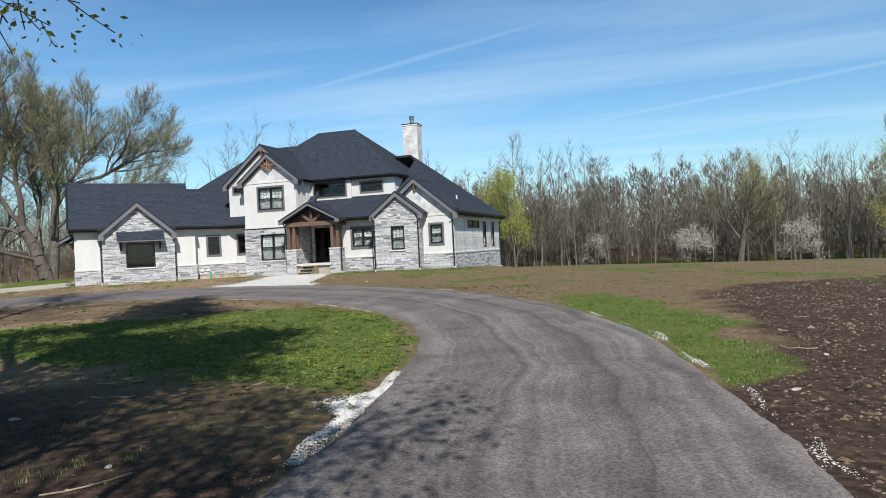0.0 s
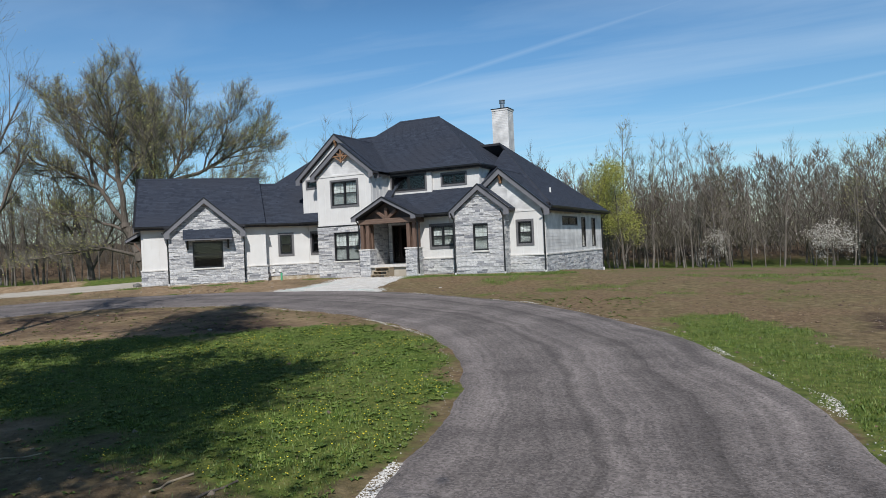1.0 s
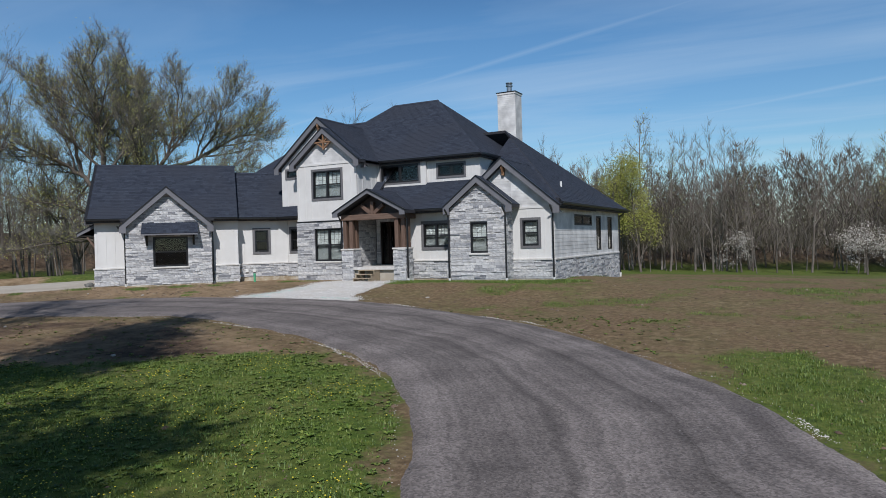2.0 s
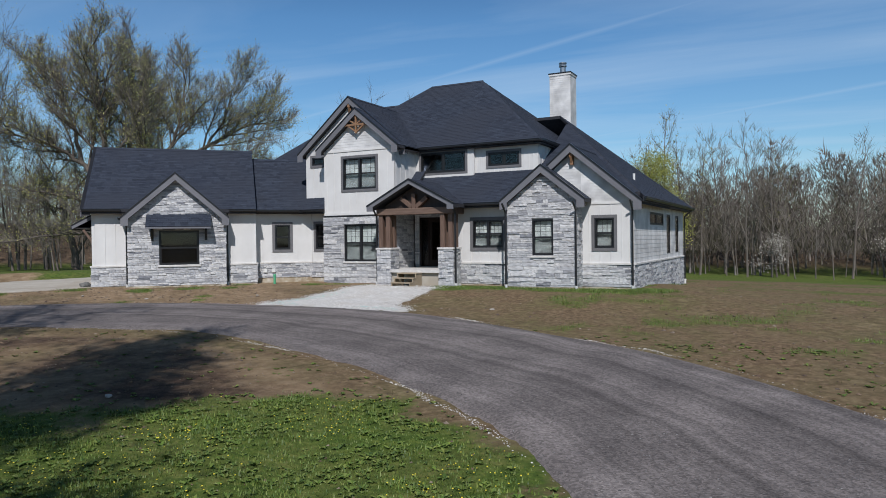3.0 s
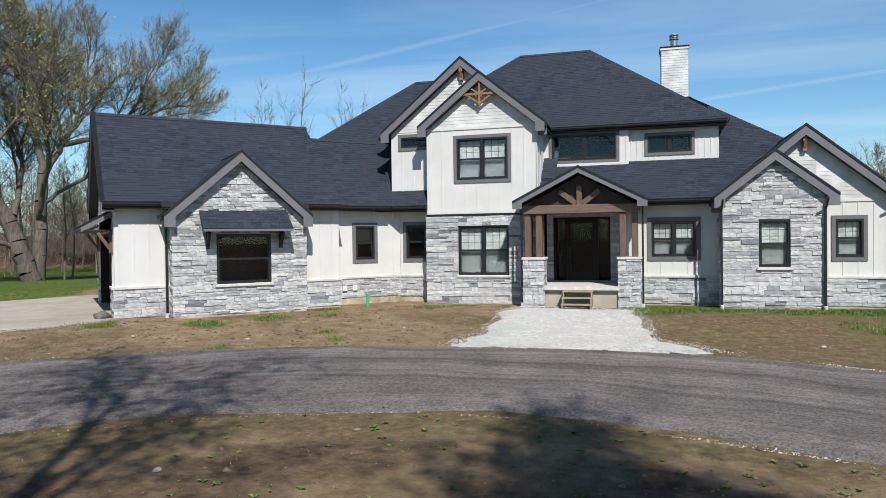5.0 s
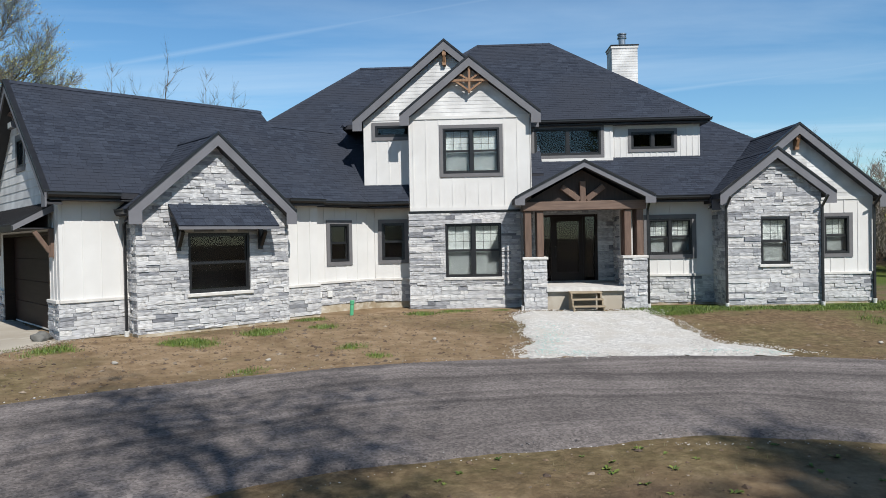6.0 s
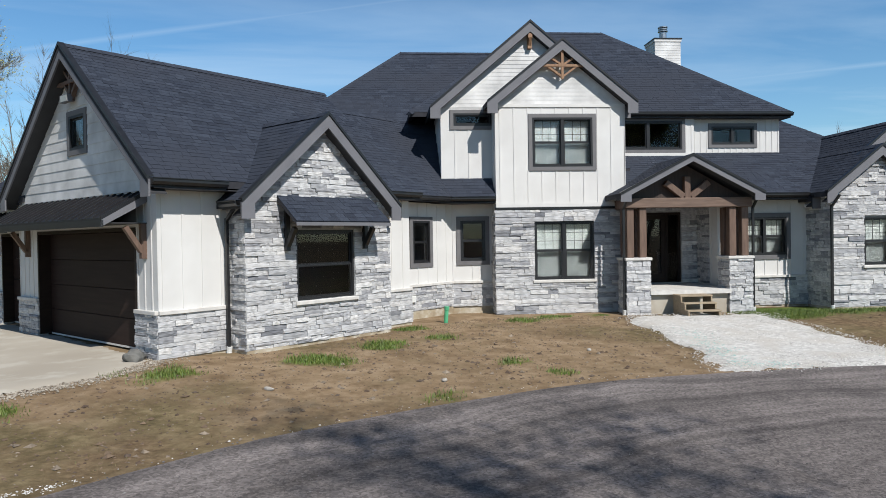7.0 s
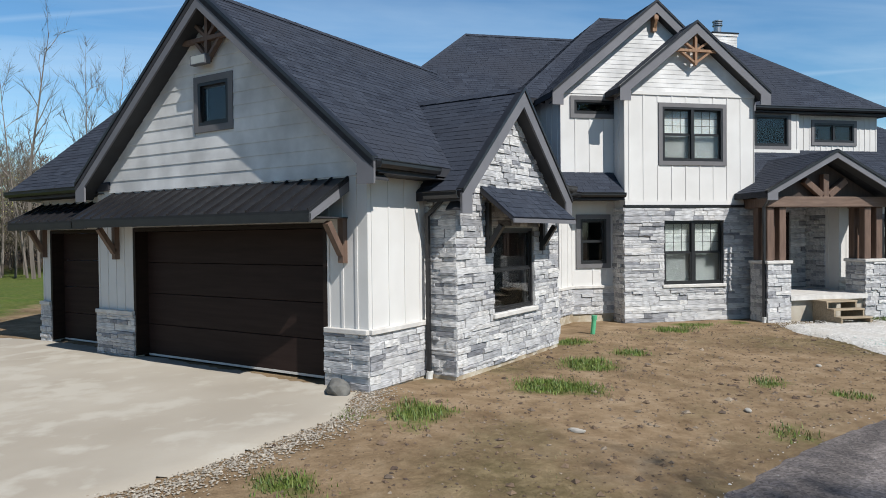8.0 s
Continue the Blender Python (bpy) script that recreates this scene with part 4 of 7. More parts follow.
# stone gable's roof
gs = 0.88
gz = 6.45
for sgn in (-1, 1):
    e = 3.25 + sgn * 2.17
    cz = gz - gs * 2.17
    if sgn < 0:
        roof_slope(house, W(e, 48.4, cz), (S2, -S2), d_u, 3.14, 2.17, gs)
    else:
        roof_slope(house, W(e, 45.26, cz), d_v, (-S2, -S2), 3.14, 2.17, gs)
ridge_cap(house, W(3.25, 45.26, gz), W(3.25, 48.2, gz))
rake_boards(house, m_gg, 3.25 - 1.35, gz, gs, 3.25 - 2.17 - 1.35, 3.25 + 2.17 - 1.35, y_out=-0.29)
gutter(house, W(1.08, 45.9, 4.55), W(1.08, 45.28, 4.55), (-S2, -S2))
# link roof, lower
run_l = 49.58 - 46.36
roof_slope(house, W(6.6, 46.36, EAVE), d_u, d_v, 7.0, run_l, SL)
roof_slope(house, W(6.6, 49.58 + run_l, EAVE), d_u, (S2, -S2), 7.0, run_l, SL, shingled=False)
ridge_cap(house, W(6.6, 49.58, EAVE + SL * run_l), W(9.6, 49.58, EAVE + SL * run_l))
gutter(house, W(6.6, 46.36, EAVE), W(8.55, 46.36, EAVE), (S2, -S2))
# main roof, left part
SM = 0.865
ey = 38.95
my = 45.70
run_m = my - ey
roof_slope(house, (-34.6, ey, EAVE), (1, 0), (0, 1), 9.2, run_m, SM, tl=1.0)
roof_slope(house, (-25.4, 39.95, EAVE + SM * 1.0), (1, 0), (0, 1), 4.3, run_m - 1.0, SM)
roof_slope(house, (-34.6, my + run_m, EAVE), (0, -1), (1, 0), 2 * run_m, run_m, SM, tl=1.0, tr=1.0)
roof_slope(house, (-34.6, my + run_m, EAVE), (1, 0), (0, -1), 13.5, run_m, SM, tl=1.0, shingled=False)
ridge_cap(house, (-27.85, my, EAVE + SM * run_m), (-22, my, EAVE + SM * run_m))
ridge_cap(house, (-32.6, ey + 2.0, EAVE + SM * 2.0), (-27.85, my, EAVE + SM * run_m))
gutter(house, (-27.35, ey, EAVE), (-25.40, ey, EAVE), (0, -1))
bm = bmesh.new(); box(bm, -27.6, ey - 0.02, EAVE - 0.19, -25.4, 39.6, EAVE - 0.17)
part("soffit", bm, M_soffit, house)
# gable behind the bay
sB, zB, rB = 0.84, 10.02, 2.95
roof_slope(house, (-24.24 - rB, 46.0, zB - sB * rB), (0, -1), (1, 0), 46.0 - 39.36, rB, sB)
roof_slope(house, (-24.24 + rB, 39.36, zB - sB * rB), (0, 1), (-1, 0), 46.0 - 39.36, rB, sB)
ridge_cap(house, (-24.24, 39.36, zB), (-24.24, 45.5, zB))
rake_boards(house, m_b, gB[0], zB, sB, -24.24 - rB + 26.88, -24.24 + rB + 26.88, y_out=-0.24)
# two-storey bay's gable
sA, zA, rA = 0.81, 9.33, 2.17
roof_slope(house, (-23.46 - rA, 44.0, zA - sA * rA), (0, -1), (1, 0), 44.0 - 38.73, rA, sA)
roof_slope(house, (-23.46 + rA, 38.73, zA - sA * rA), (0, 1), (-1, 0), 44.0 - 38.73, rA, sA)
ridge_cap(house, (-23.46, 38.73, zA), (-23.46, 43, zA))
rake_boards(house, m_a, gA[0], zA, sA, -23.46 - rA + 25.38, -23.46 + rA + 25.38, y_out=-0.27)
# upper hipped roof
sU, zU0, zU = 0.82, 7.62, 11.45
hr = (zU - zU0) / sU
yr, xl, xr = 45.35, -23.08, -20.21
roof_slope(house, (xl - hr, yr - hr, zU0), (1, 0), (0, 1), xr - xl + 2 * hr, hr, sU, tl=1.0, tr=1.0)
roof_slope(house, (xr + hr, yr - hr, zU0), (0, 1), (-1, 0), 2 * hr, hr, sU, tl=1.0, tr=1.0)
roof_slope(house, (xl - hr, yr + hr, zU0), (0, -1), (1, 0), 2 * hr, hr, sU, tl=1.0, tr=1.0)
roof_slope(house, (xl - hr, yr + hr, zU0), (1, 0), (0, -1), xr - xl + 2 * hr, hr, sU, tl=1.0, tr=1.0, shingled=False)
ridge_cap(house, (xl, yr, zU), (xr, yr, zU))
ridge_cap(house, (xr + hr, yr - hr, zU0), (xr, yr, zU))
ridge_cap(house, (xl - hr, yr - hr, zU0), (xl, yr, zU))
gutter(house, (-21.35, yr - hr, zU0), (xr + hr, yr - hr, zU0), (0, -1))
gutter(house, (xr + hr, yr - hr, zU0), (xr + hr, yr + 2, zU0), (1, 0))
bm = bmesh.new(); box(bm, -21.5, yr - hr - 0.01, zU0 - 0.19, xr + hr, 41.4, zU0 - 0.17)
part("soffit", bm, M_soffit, house)
bm = bmesh.new(); box(bm, -15.76, 41.4, zU0 - 0.19, xr + hr, 47, zU0 - 0.17)
part("soffit", bm, M_soffit, house)
# roof over the porch side and the right part
sR = 0.63
rx = -10.95
sX = 0.83
k_hip = sX / sR
rr = (51.2 - 38.72) / (1 + k_hip)
roof_slope(house, (-21.6, 38.72, EAVE), (1, 0), (0, 1), 5.9, 2.75, sR)
roof_slope(house, (-15.72, 39.0, EAVE + sR * 0.28), (1, 0), (0, 1), 15.72 + rx - 0.28 / k_hip, rr * k_hip * 0.86 - 0.28, sR, tr=1 / k_hip)
gutter(house, (-18.2, 38.72, EAVE), (-16.1, 38.72, EAVE), (0, -1))
bm = bmesh.new(); box(bm, -21.5, 38.70, EAVE - 0.19, -15.9, 40.5, EAVE - 0.17)
part("soffit", bm, M_soffit, house)
roof_slope(house, (rx, 38.72, EAVE), (0, 1), (-1, 0), 51.2 - 38.72, rr, sX, tl=k_hip, tr=1.0)
roof_slope(house, (rx - 11.2, 51.2, EAVE), (1, 0), (0, -1), 11.2, rr, sX, tr=1.0, shingled=False)
ridge_cap(house, (rx - rr, 51.2 - rr, EAVE + sX * rr), (rx, 51.2, EAVE))
gutter(house, (rx, 38.55, EAVE), (rx, 51.2, EAVE), (1, 0))
bm = bmesh.new(); box(bm, -11.36, 38.5, EAVE - 0.19, rx, 51.2, EAVE - 0.17)
part("soffit", bm, M_soffit, house)
# stone bay C and gable D
sC, zC, rC = 0.79, 6.20, 1.66
roof_slope(house, (-14.57 - rC, 41.5, zC - sC * rC), (0, -1), (1, 0), 41.5 - 37.85, rC, sC)
roof_slope(house, (-14.57 + rC, 37.85, zC - sC * rC), (0, 1), (-1, 0), 41.5 - 37.85, rC, sC)
rake_boards(house, m_c, gC[0], zC, sC, -14.57 - rC + 15.95, -14.57 + rC + 15.95, y_out=-0.22)
ridge_cap(house, (-14.57, 37.85, zC), (-14.57, 41, zC))
sD, zD, rD = 0.84, 6.98, 2.62
roof_slope(house, (-13.63 - rD, 44.5, zD - sD * rD), (0, -1), (1, 0), 44.5 - 38.5, rD, sD)
roof_slope(house, (-13.63 + rD, 38.5, zD - sD * rD), (0, 1), (-1, 0), 44.5 - 38.5, rD, sD)
rake_boards(house, m_d, gD[0], zD, sD, -13.63 - rD + 13.30, -13.63 + rD + 13.30, y_out=-0.30)
ridge_cap(house, (-13.63, 38.5, zD), (-13.63, 43, zD))
# single garage bay
roof_slope(house, W(-0.2, 56.2, EAVE), (S2, -S2), d_u, 3.8, 3.6, SL)
gutter(house, W(-0.2, 56.2, EAVE), W(-0.2, 53.1, EAVE), (-S2, -S2))
bm = bmesh.new(); box(bm, -0.2, 52.6, EAVE - 0.19, 0.3, 56.2, EAVE - 0.17, Matrix.Rotation(radians(45), 4, 'Z'))
part("soffit", bm, M_soffit, house)
bm = bmesh.new()
prism(bm, [(0, 4.7), (3.6, 4.7), (3.6, 4.75 + 2.9)], 0.0, 0.1)
part("gable_wall", bm, M_white, house, m=wall_frame(W(0.1, 55.9), (S2, S2)))

# ---- porch ----
px0, px1, pr = -22.20, -18.12, -20.16
sP, zP = 0.515, 5.93
roof_slope(house, (px0, 41.0, zP - sP * (pr - px0)), (0, -1), (1, 0), 41.0 - 37.68, pr - px0, sP)
roof_slope(house, (px1, 37.68, zP - sP * (px1 - pr)), (0, 1), (-1, 0), 41.0 - 37.68, px1 - pr, sP)
ridge_cap(house, (pr, 37.68, zP), (pr, 40.6, zP))
m_p = wall_frame((px0, 38.05), (1, 0))
rake_boards(house, m_p, pr - px0, zP, sP, 0.0, px1 - px0, y_out=-0.37, depth=0.17)
bm = bmesh.new()
prism(bm, [(0.25, 4.72), (px1 - px0 - 0.25, 4.72), (pr - px0, 5.70)], 0.17, 0.22)
part("pediment", bm, M_timber_d, house, "dark stained timber pediment", m=m_p)
bm = bmesh.new(); box(bm, -21.95, 38.02, 4.50, -18.32, 38.30, 4.77)
part("porch_beam", bevelled(bm, 0.015), M_timber_h, house)
for x in (-21.93, -18.58):
    bm = bmesh.new(); box(bm, x, 38.30, 4.50, x + 0.24, 39.1, 4.75)
    part("porch_beam", bevelled(bm, 0.015), M_timber, house)
for a, b in (((pr, 4.75), (pr, 5.36)), ((pr - 0.10, 4.80), (pr - 0.62, 5.20)), ((pr + 0.10, 4.80), (pr + 0.62, 5.20))):
    bm = bmesh.new()
    beam(bm, (a[0], 38.13, a[1]), (b[0], 38.13, b[1]), 0.17, 0.16, Vector((0, 1, 0)))
    part("gable_strut", bevelled(bm, 0.012), M_timber, house)
bm = bmesh.new(); box(bm, -21.58, 38.3, 4.60, -18.77, 40.5, 4.66)
part("porch_ceiling", bm, M_timber_d, house)
for x0 in (-21.95, -19.01):
    bm = bmesh.new(); box(bm, x0 + 0.05, 38.05, BASE, x0 + 0.65, 38.65, 3.05)
    col = part("porch_pier", bm, M_mortar, house, "ledgestone porch pier with pale cap and timber posts")
    for p, q in (((x0 + 0.05, 38.05), (x0 + 0.65, 38.05)), ((x0 + 0.65, 38.05), (x0 + 0.65, 38.65)), ((x0 + 0.05, 38.65), (x0 + 0.05, 38.05)), ((x0 + 0.65, 38.65), (x0 + 0.05, 38.65))):
        m, L = seg(p, q)
        lay_stones(col, m, 0, L, 1.40, 3.05, mean=0.32)
    bm = bmesh.new(); box(bm, x0 - 0.03, 37.97, 3.05, x0 + 0.73, 38.73, 3.13)
    part("pier_cap", bevelled(bm, 0.012), M_cap, col)
    for dx, dy in ((0.06, 0.09), (0.42, 0.09), (0.06, 0.45), (0.42, 0.45)):
        bm = bmesh.new(); box(bm, x0 + dx, 38.0 + dy, 3.13, x0 + dx + 0.2, 38.0 + dy + 0.2, 4.50)
        part("porch_post", bevelled(bm, 0.012), M_timber, col)
bm = bmesh.new(); box(bm, -21.285, 37.97, 2.10, -18.975, 38.67, 2.22); box(bm, -21.59, 38.67, 2.10, -18.76, 40.48, 2.22)
part("porch_slab", bm, M_cap, house, "pale concrete porch slab")
bm = bmesh.new(); box(bm, -21.3, 38.10, BASE, -18.98, 38.2, 2.10)
part("porch_skirt", bm, M_concrete, house, "bare concrete footing under the porch slab")

# front door: double leaf with side lights
bm = bmesh.new()
z0, z1 = 2.26, 4.45
box(bm, 0.18, 0.02, z1 - 0.08, 2.12, 0.16, z1)
fd = part("front_door", bm, M_door, house, "dark wooden front door with glazed side lights", m=m_e)
for a, b in ((0.18, 0.26), (2.04, 2.12), (0.585, 0.655), (1.645, 1.715)):
    bm = bmesh.new()
    box(bm, a, 0.03, z0, b, 0.15, z1 - 0.08)
    part("door_jamb", bm, M_door, fd, m=m_e)
bm = bmesh.new()
a, b = 0.655, 1.645
box(bm, a, 0.06, z0, a + 0.13, 0.11, z1 - 0.08); box(bm, b - 0.13, 0.06, z0, b, 0.11, z1 - 0.08)
box(bm, a + 0.13, 0.06, z0, b - 0.13, 0.11, z0 + 0.28); box(bm, a + 0.13, 0.06, z1 - 0.22, b - 0.13, 0.11, z1 - 0.08)
part("door_leaf", bm, M_door, fd, m=m_e)
for a, b, c in ((0.785, 1.515, z0 + 0.28), (0.26, 0.585, z0 + 0.1), (1.715, 2.04, z0 + 0.1)):
    bm = bmesh.new(); box(bm, a, 0.083, c, b, 0.089, z1 - (0.22 if c > z0 + 0.2 else 0.08))
    part("door_glass", bm, M_glass, fd, m=m_e).visible_shadow = False
bm = bmesh.new(); tube(bm, [(0.74, 0.05, 3.05), (0.74, 0.0, 3.05), (0.74, 0.0, 3.4), (0.74, 0.05, 3.4)], 0.014, 8)
part("door_handle", bm, M_black, fd, "black pull handle", m=m_e)

# gable ornaments


def gable_truss(m, s, z, w, h, y, mat):
    """Small timber ornament under a gable's peak: tie, king post and fan struts."""
    tie = z - h * 0.55
    pieces = [((s - w / 2, tie), (s + w / 2, tie), 0.07), ((s, z - 0.05), (s, z - h), 0.07), ((s - w * 0.02, tie + 0.03), (s - w * 0.27, tie + h * 0.36), 0.055), ((s + w * 0.02, tie + 0.03), (s + w * 0.27, tie + h * 0.36), 0.055),
              ((s, z - h * 0.93), (s - w * 0.24, tie - 0.02), 0.055), ((s, z - h * 0.93), (s + w * 0.24, tie - 0.02), 0.055)]
    bm = bmesh.new()
    box(bm, s - 0.05, y - 0.04, z - 0.06, s + 0.05, y + 0.04, z - 0.02)
    g = part("gable_ornament", bm, mat, house, "stained cedar gable ornament", m=m)
    for i, (a, b, t) in enumerate(pieces):
        bm = bmesh.new()
        yo = y + 0.004 * i
        beam(bm, (a[0], yo, a[1]), (b[0], yo, b[1]), t, 0.09, Vector((0, 1, 0)))
        part("ornament_bar", bm, mat, g, m=m)


gable_truss(m_a, gA[0], zA - 0.28, 1.72, 0.84, -0.19, M_timber_l)
gable_truss(m_g, gG[0], EAVE + SL * run_w - 0.30, 1.25, 0.85, -0.12, M_timber)
for m, s, z in ((m_b, gB[0], zB - 0.35), (m_d, gD[0], zD - 0.35)):
    bm = bmesh.new()
    box(bm, s - 0.06, -0.23, z - 0.14, s + 0.06, 0, z)
    box(bm, s - 0.06, -0.14, z - 0.42, s + 0.06, 0.0, z - 0.14)
    beam(bm, (s, -0.08, z - 0.36), (s, -0.20, z - 0.10), 0.10, 0.08, Vector((1, 0, 0)))
    part("gable_corbel", bm, M_timber_l, house, "stained cedar corbel", m=m)

# flood lamp on the garage gable
bm = bmesh.new()
s, z = 52.85 - 49.5, 6.86
box(bm, s - 0.20, -0.22, z - 0.10, s + 0.20, -0.12, z + 0.06, Matrix.Translation((0, 0, 0)))
box(bm, s - 0.06, -0.13, z - 0.06, s + 0.06, -0.02, z + 0.04)
fl = part("flood_lamp", bm, M_fascia, house, "grey flood lamp, unlit", m=m_g)
bm = bmesh.new(); box(bm, s - 0.17, -0.226, z - 0.085, s + 0.17, -0.22, z + 0.045)
part("lamp_face", bm, M_shade, fl, m=m_g)

# chimney
cm, cL = seg((-17.32, 47.3), (-16.25, 47.3))
bm = bmesh.new(); box(bm, -17.32, 47.3, 6.0, -16.25, 48.3, 11.80)
ch = part("chimney", bm, M_white, house, "white lap-sided chimney with metal flue cap")
lay_laps(ch, cm, 0, cL, 8.4, 11.76, step=0.105)
cm2, cL2 = seg((-16.25, 47.3), (-16.25, 48.3))
lay_laps(ch, cm2, 0, cL2, 8.4, 11.76, step=0.105)
cm3, cL3 = seg((-17.32, 48.3), (-17.32, 47.3))
lay_laps(ch, cm3, 0, cL3, 8.4, 11.76, step=0.105)
bm = bmesh.new(); box(bm, -17.36, 47.26, 11.70, -16.21, 48.34, 11.80)
part("chimney_band", bm, M_white, ch)
bm = bmesh.new(); box(bm, -17.39, 47.23, 11.80, -16.18, 48.37, 11.85)
part("chimney_cap", bevelled(bm), M_black, ch)
M_steel = material("galvanised_flue", (0.45, 0.46, 0.47), 0.35, (0.32, 0.33, 0.34), 5, metal=0.9)
bm = bmesh.new()
tube(bm, [(-16.78, 47.8, 11.84), (-16.78, 47.8, 12.22)], 0.15, 16)
part("flue", bm, M_steel, ch)
for z, r in ((12.24, 0.20), (12.32, 0.18), (12.40, 0.20)):
    bm = bmesh.new(); tube(bm, [(-16.78, 47.8, z), (-16.78, 47.8, z + 0.045)], r, 16)
    part("flue_ring", bm, M_steel, ch)
bm = bmesh.new(); tube(bm, [(-12.0, 41.95, 5.5), (-12.0, 41.95, 6.05)], 0.05, 10)
part("vent_pipe", bm, M_pvc, house, "white plastic vent pipe")

# downspouts
m_wf = wall_frame(W(0, wv), (S2, S2))
for m, s, zt in ((m_wf, 1.22, 4.6), (m_wf, 5.36, 4.9), (m_c, -0.08, 4.9), (m_c, 2.68, 4.9), (m_d, 1.92, 4.9)):
    downspout(house, m, s, zt, 1.5, y=-0.12)
downspout(house, m_p, px1 - px0 - 0.14, 4.9, 1.5, y=0.05, out=0.3)
downspout(house, m_p, 0.22, 4.9, 1.5, y=0.05, out=0.3)
m, L = seg((-11.36, 38.8), (-11.36, 50.6))
downspout(house, m, L - 0.1, 4.9, 1.1, y=-0.1)

# ---- ground ----
def smooth(a, b, x):
    t = min(1.0, max(0.0, (x - a) / (b - a)))
    return t * t * (3 - 2 * t)


def house_gap(x, y):
    """Level distance from the house's outline, roughly."""
    def rect(px, py, x0, y0, x1, y1):
        dx, dy = max(x0 - px, 0, px - x1), max(y0 - py, 0, py - y1)
        return math.hypot(dx, dy)
    u, v = (x + y) * S2, (y - x) * S2
    return min(rect(x, y, -27, 38.2, -11.4, 51), rect(u, v, -0.1, 45.7, 9, 55.5))


def ground_z(x, y):
    xc, yc = min(max(x, -45), 15), min(max(y, -25), 38)
    h = -0.015 * xc + 0.03 * yc
    h -= smooth(40, 104, y) * (1.1 + 1.6 * smooth(-45, -20, x))
    h -= smooth(-42, -75, x) * 0.9
    g = house_gap(x, y)
    k = 1 - smooth(0.3, 5.0, g)
    top = 1.55 if y < 41 else 1.55 - 0.5 * smooth(41, 50, y)
    h = h * (1 - k) + top * k
    if x < -31 and 20 < y < 46:
        e = smooth(-2.2, -0.1, edge_gap(SLAB, x, y))
        h = h * (1 - e) + (slab_z(x, y) - 0.012) * e
    # low wooded rise all round
    h += (5.5 + 3.0 * noise.noise(Vector((x * 0.03, y * 0.03, 7)))) * smooth(122, 155, y) + 8.0 * smooth(-100, -140, x) * smooth(20, 60, y) * (1 - smooth(112, 150, y)) + 5.0 * smooth(70, 120, x) * smooth(40, 80, y) * (1 - smooth(112, 150, y))
    return h


def slab_z(x, y):
    return 1.62 - 0.028 * max(0, -0.15 - (x + y) * S2) - 0.01 * max(0, -40 - x)


SLAB = [(-32.85, 32.55), (-33.2, 31.4), (-34.3, 30.2), (-35.4, 29.35), (-38, 28.2), (-44, 27.5), (-60, 26), (-60, 31), (-47, 35), (-42.5, 38.5), (-40.2, 40.3), (-38.9, 39.3), (-36.0, 36.2)]
INNER = [(-3.6, -14), (-4.1, -4), (-4.3, 6.3), (-4.6, 10.1), (-4.95, 12.4), (-5.9, 16.2), (-8.2, 20.2), (-10.5, 22.5), (-14.2, 24.5), (-18.5, 26.0), (-21.2, 26.1), (-24.6, 25.0), (-27.0, 23.3), (-29.3, 20.6), (-31, 16.5), (-31.8, 10), (-32, 0)]
OUTER = [(2.6, -14), (2.3, 0), (1.8, 7.5), (1.1, 11.4), (-0.2, 16.8), (-1.4, 19.5), (-3.2, 22.8), (-7.6, 27.4), (-11.0, 29.4), (-15.4, 31.3), (-19.0, 31.7), (-22.5, 31.35), (-25.5, 30.7), (-28.5, 29.3), (-31.0, 27.6), (-33.6, 24.8), (-35.6, 20.5), (-37, 12), (-37.5, 0)]


def smooth_line(pts, n):
    """n even points along a rounded line through pts."""
    P = [Vector((*p, 0)) for p in pts]
    dense = []
    for i in range(len(P) - 1):
        a, b, c, d = P[max(i - 1, 0)], P[i], P[i + 1], P[min(i + 2, len(P) - 1)]
        for k in range(24):
            t = k / 24
            dense.append(0.5 * (2 * b + (c - a) * t + (2 * a - 5 * b + 4 * c - d) * t * t + (3 * b - a - 3 * c + d) * t ** 3))
    dense.append(P[-1])
    acc = [0.0]
    for a, b in zip(dense, dense[1:]):
        acc.append(acc[-1] + (b - a).length)
    res, j = [], 0
    for i in range(n):
        s = acc[-1] * i / (n - 1)
        while j < len(acc) - 2 and acc[j + 1] < s:
            j += 1
        f = (s - acc[j]) / max(acc[j + 1] - acc[j], 1e-9)
        res.append(dense[j].lerp(dense[j + 1], min(1, f)))
    return res


def wobble(x, y, s, amp):
    return amp * noise.noise(Vector((x * s, y * s, 3.7)))


def inside(poly, x, y):
    c = False
    for (x0, y0), (x1, y1) in zip(poly, poly[1:] + poly[:1]):
        if (y0 > y) != (y1 > y) and x < (x1 - x0) * (y - y0) / (y1 - y0) + x0:
            c = not c
    return c


def edge_gap(poly, x, y):
    """Distance to the outline, positive inside."""
    best = 1e9
    for (x0, y0), (x1, y1) in zip(poly, poly[1:] + poly[:1]):
        dx, dy = x1 - x0, y1 - y0
        t = min(1, max(0, ((x - x0) * dx + (y - y0) * dy) / (dx * dx + dy * dy)))
        best = min(best, math.hypot(x - x0 - t * dx, y - y0 - t * dy))
    return best if inside(poly, x, y) else -best


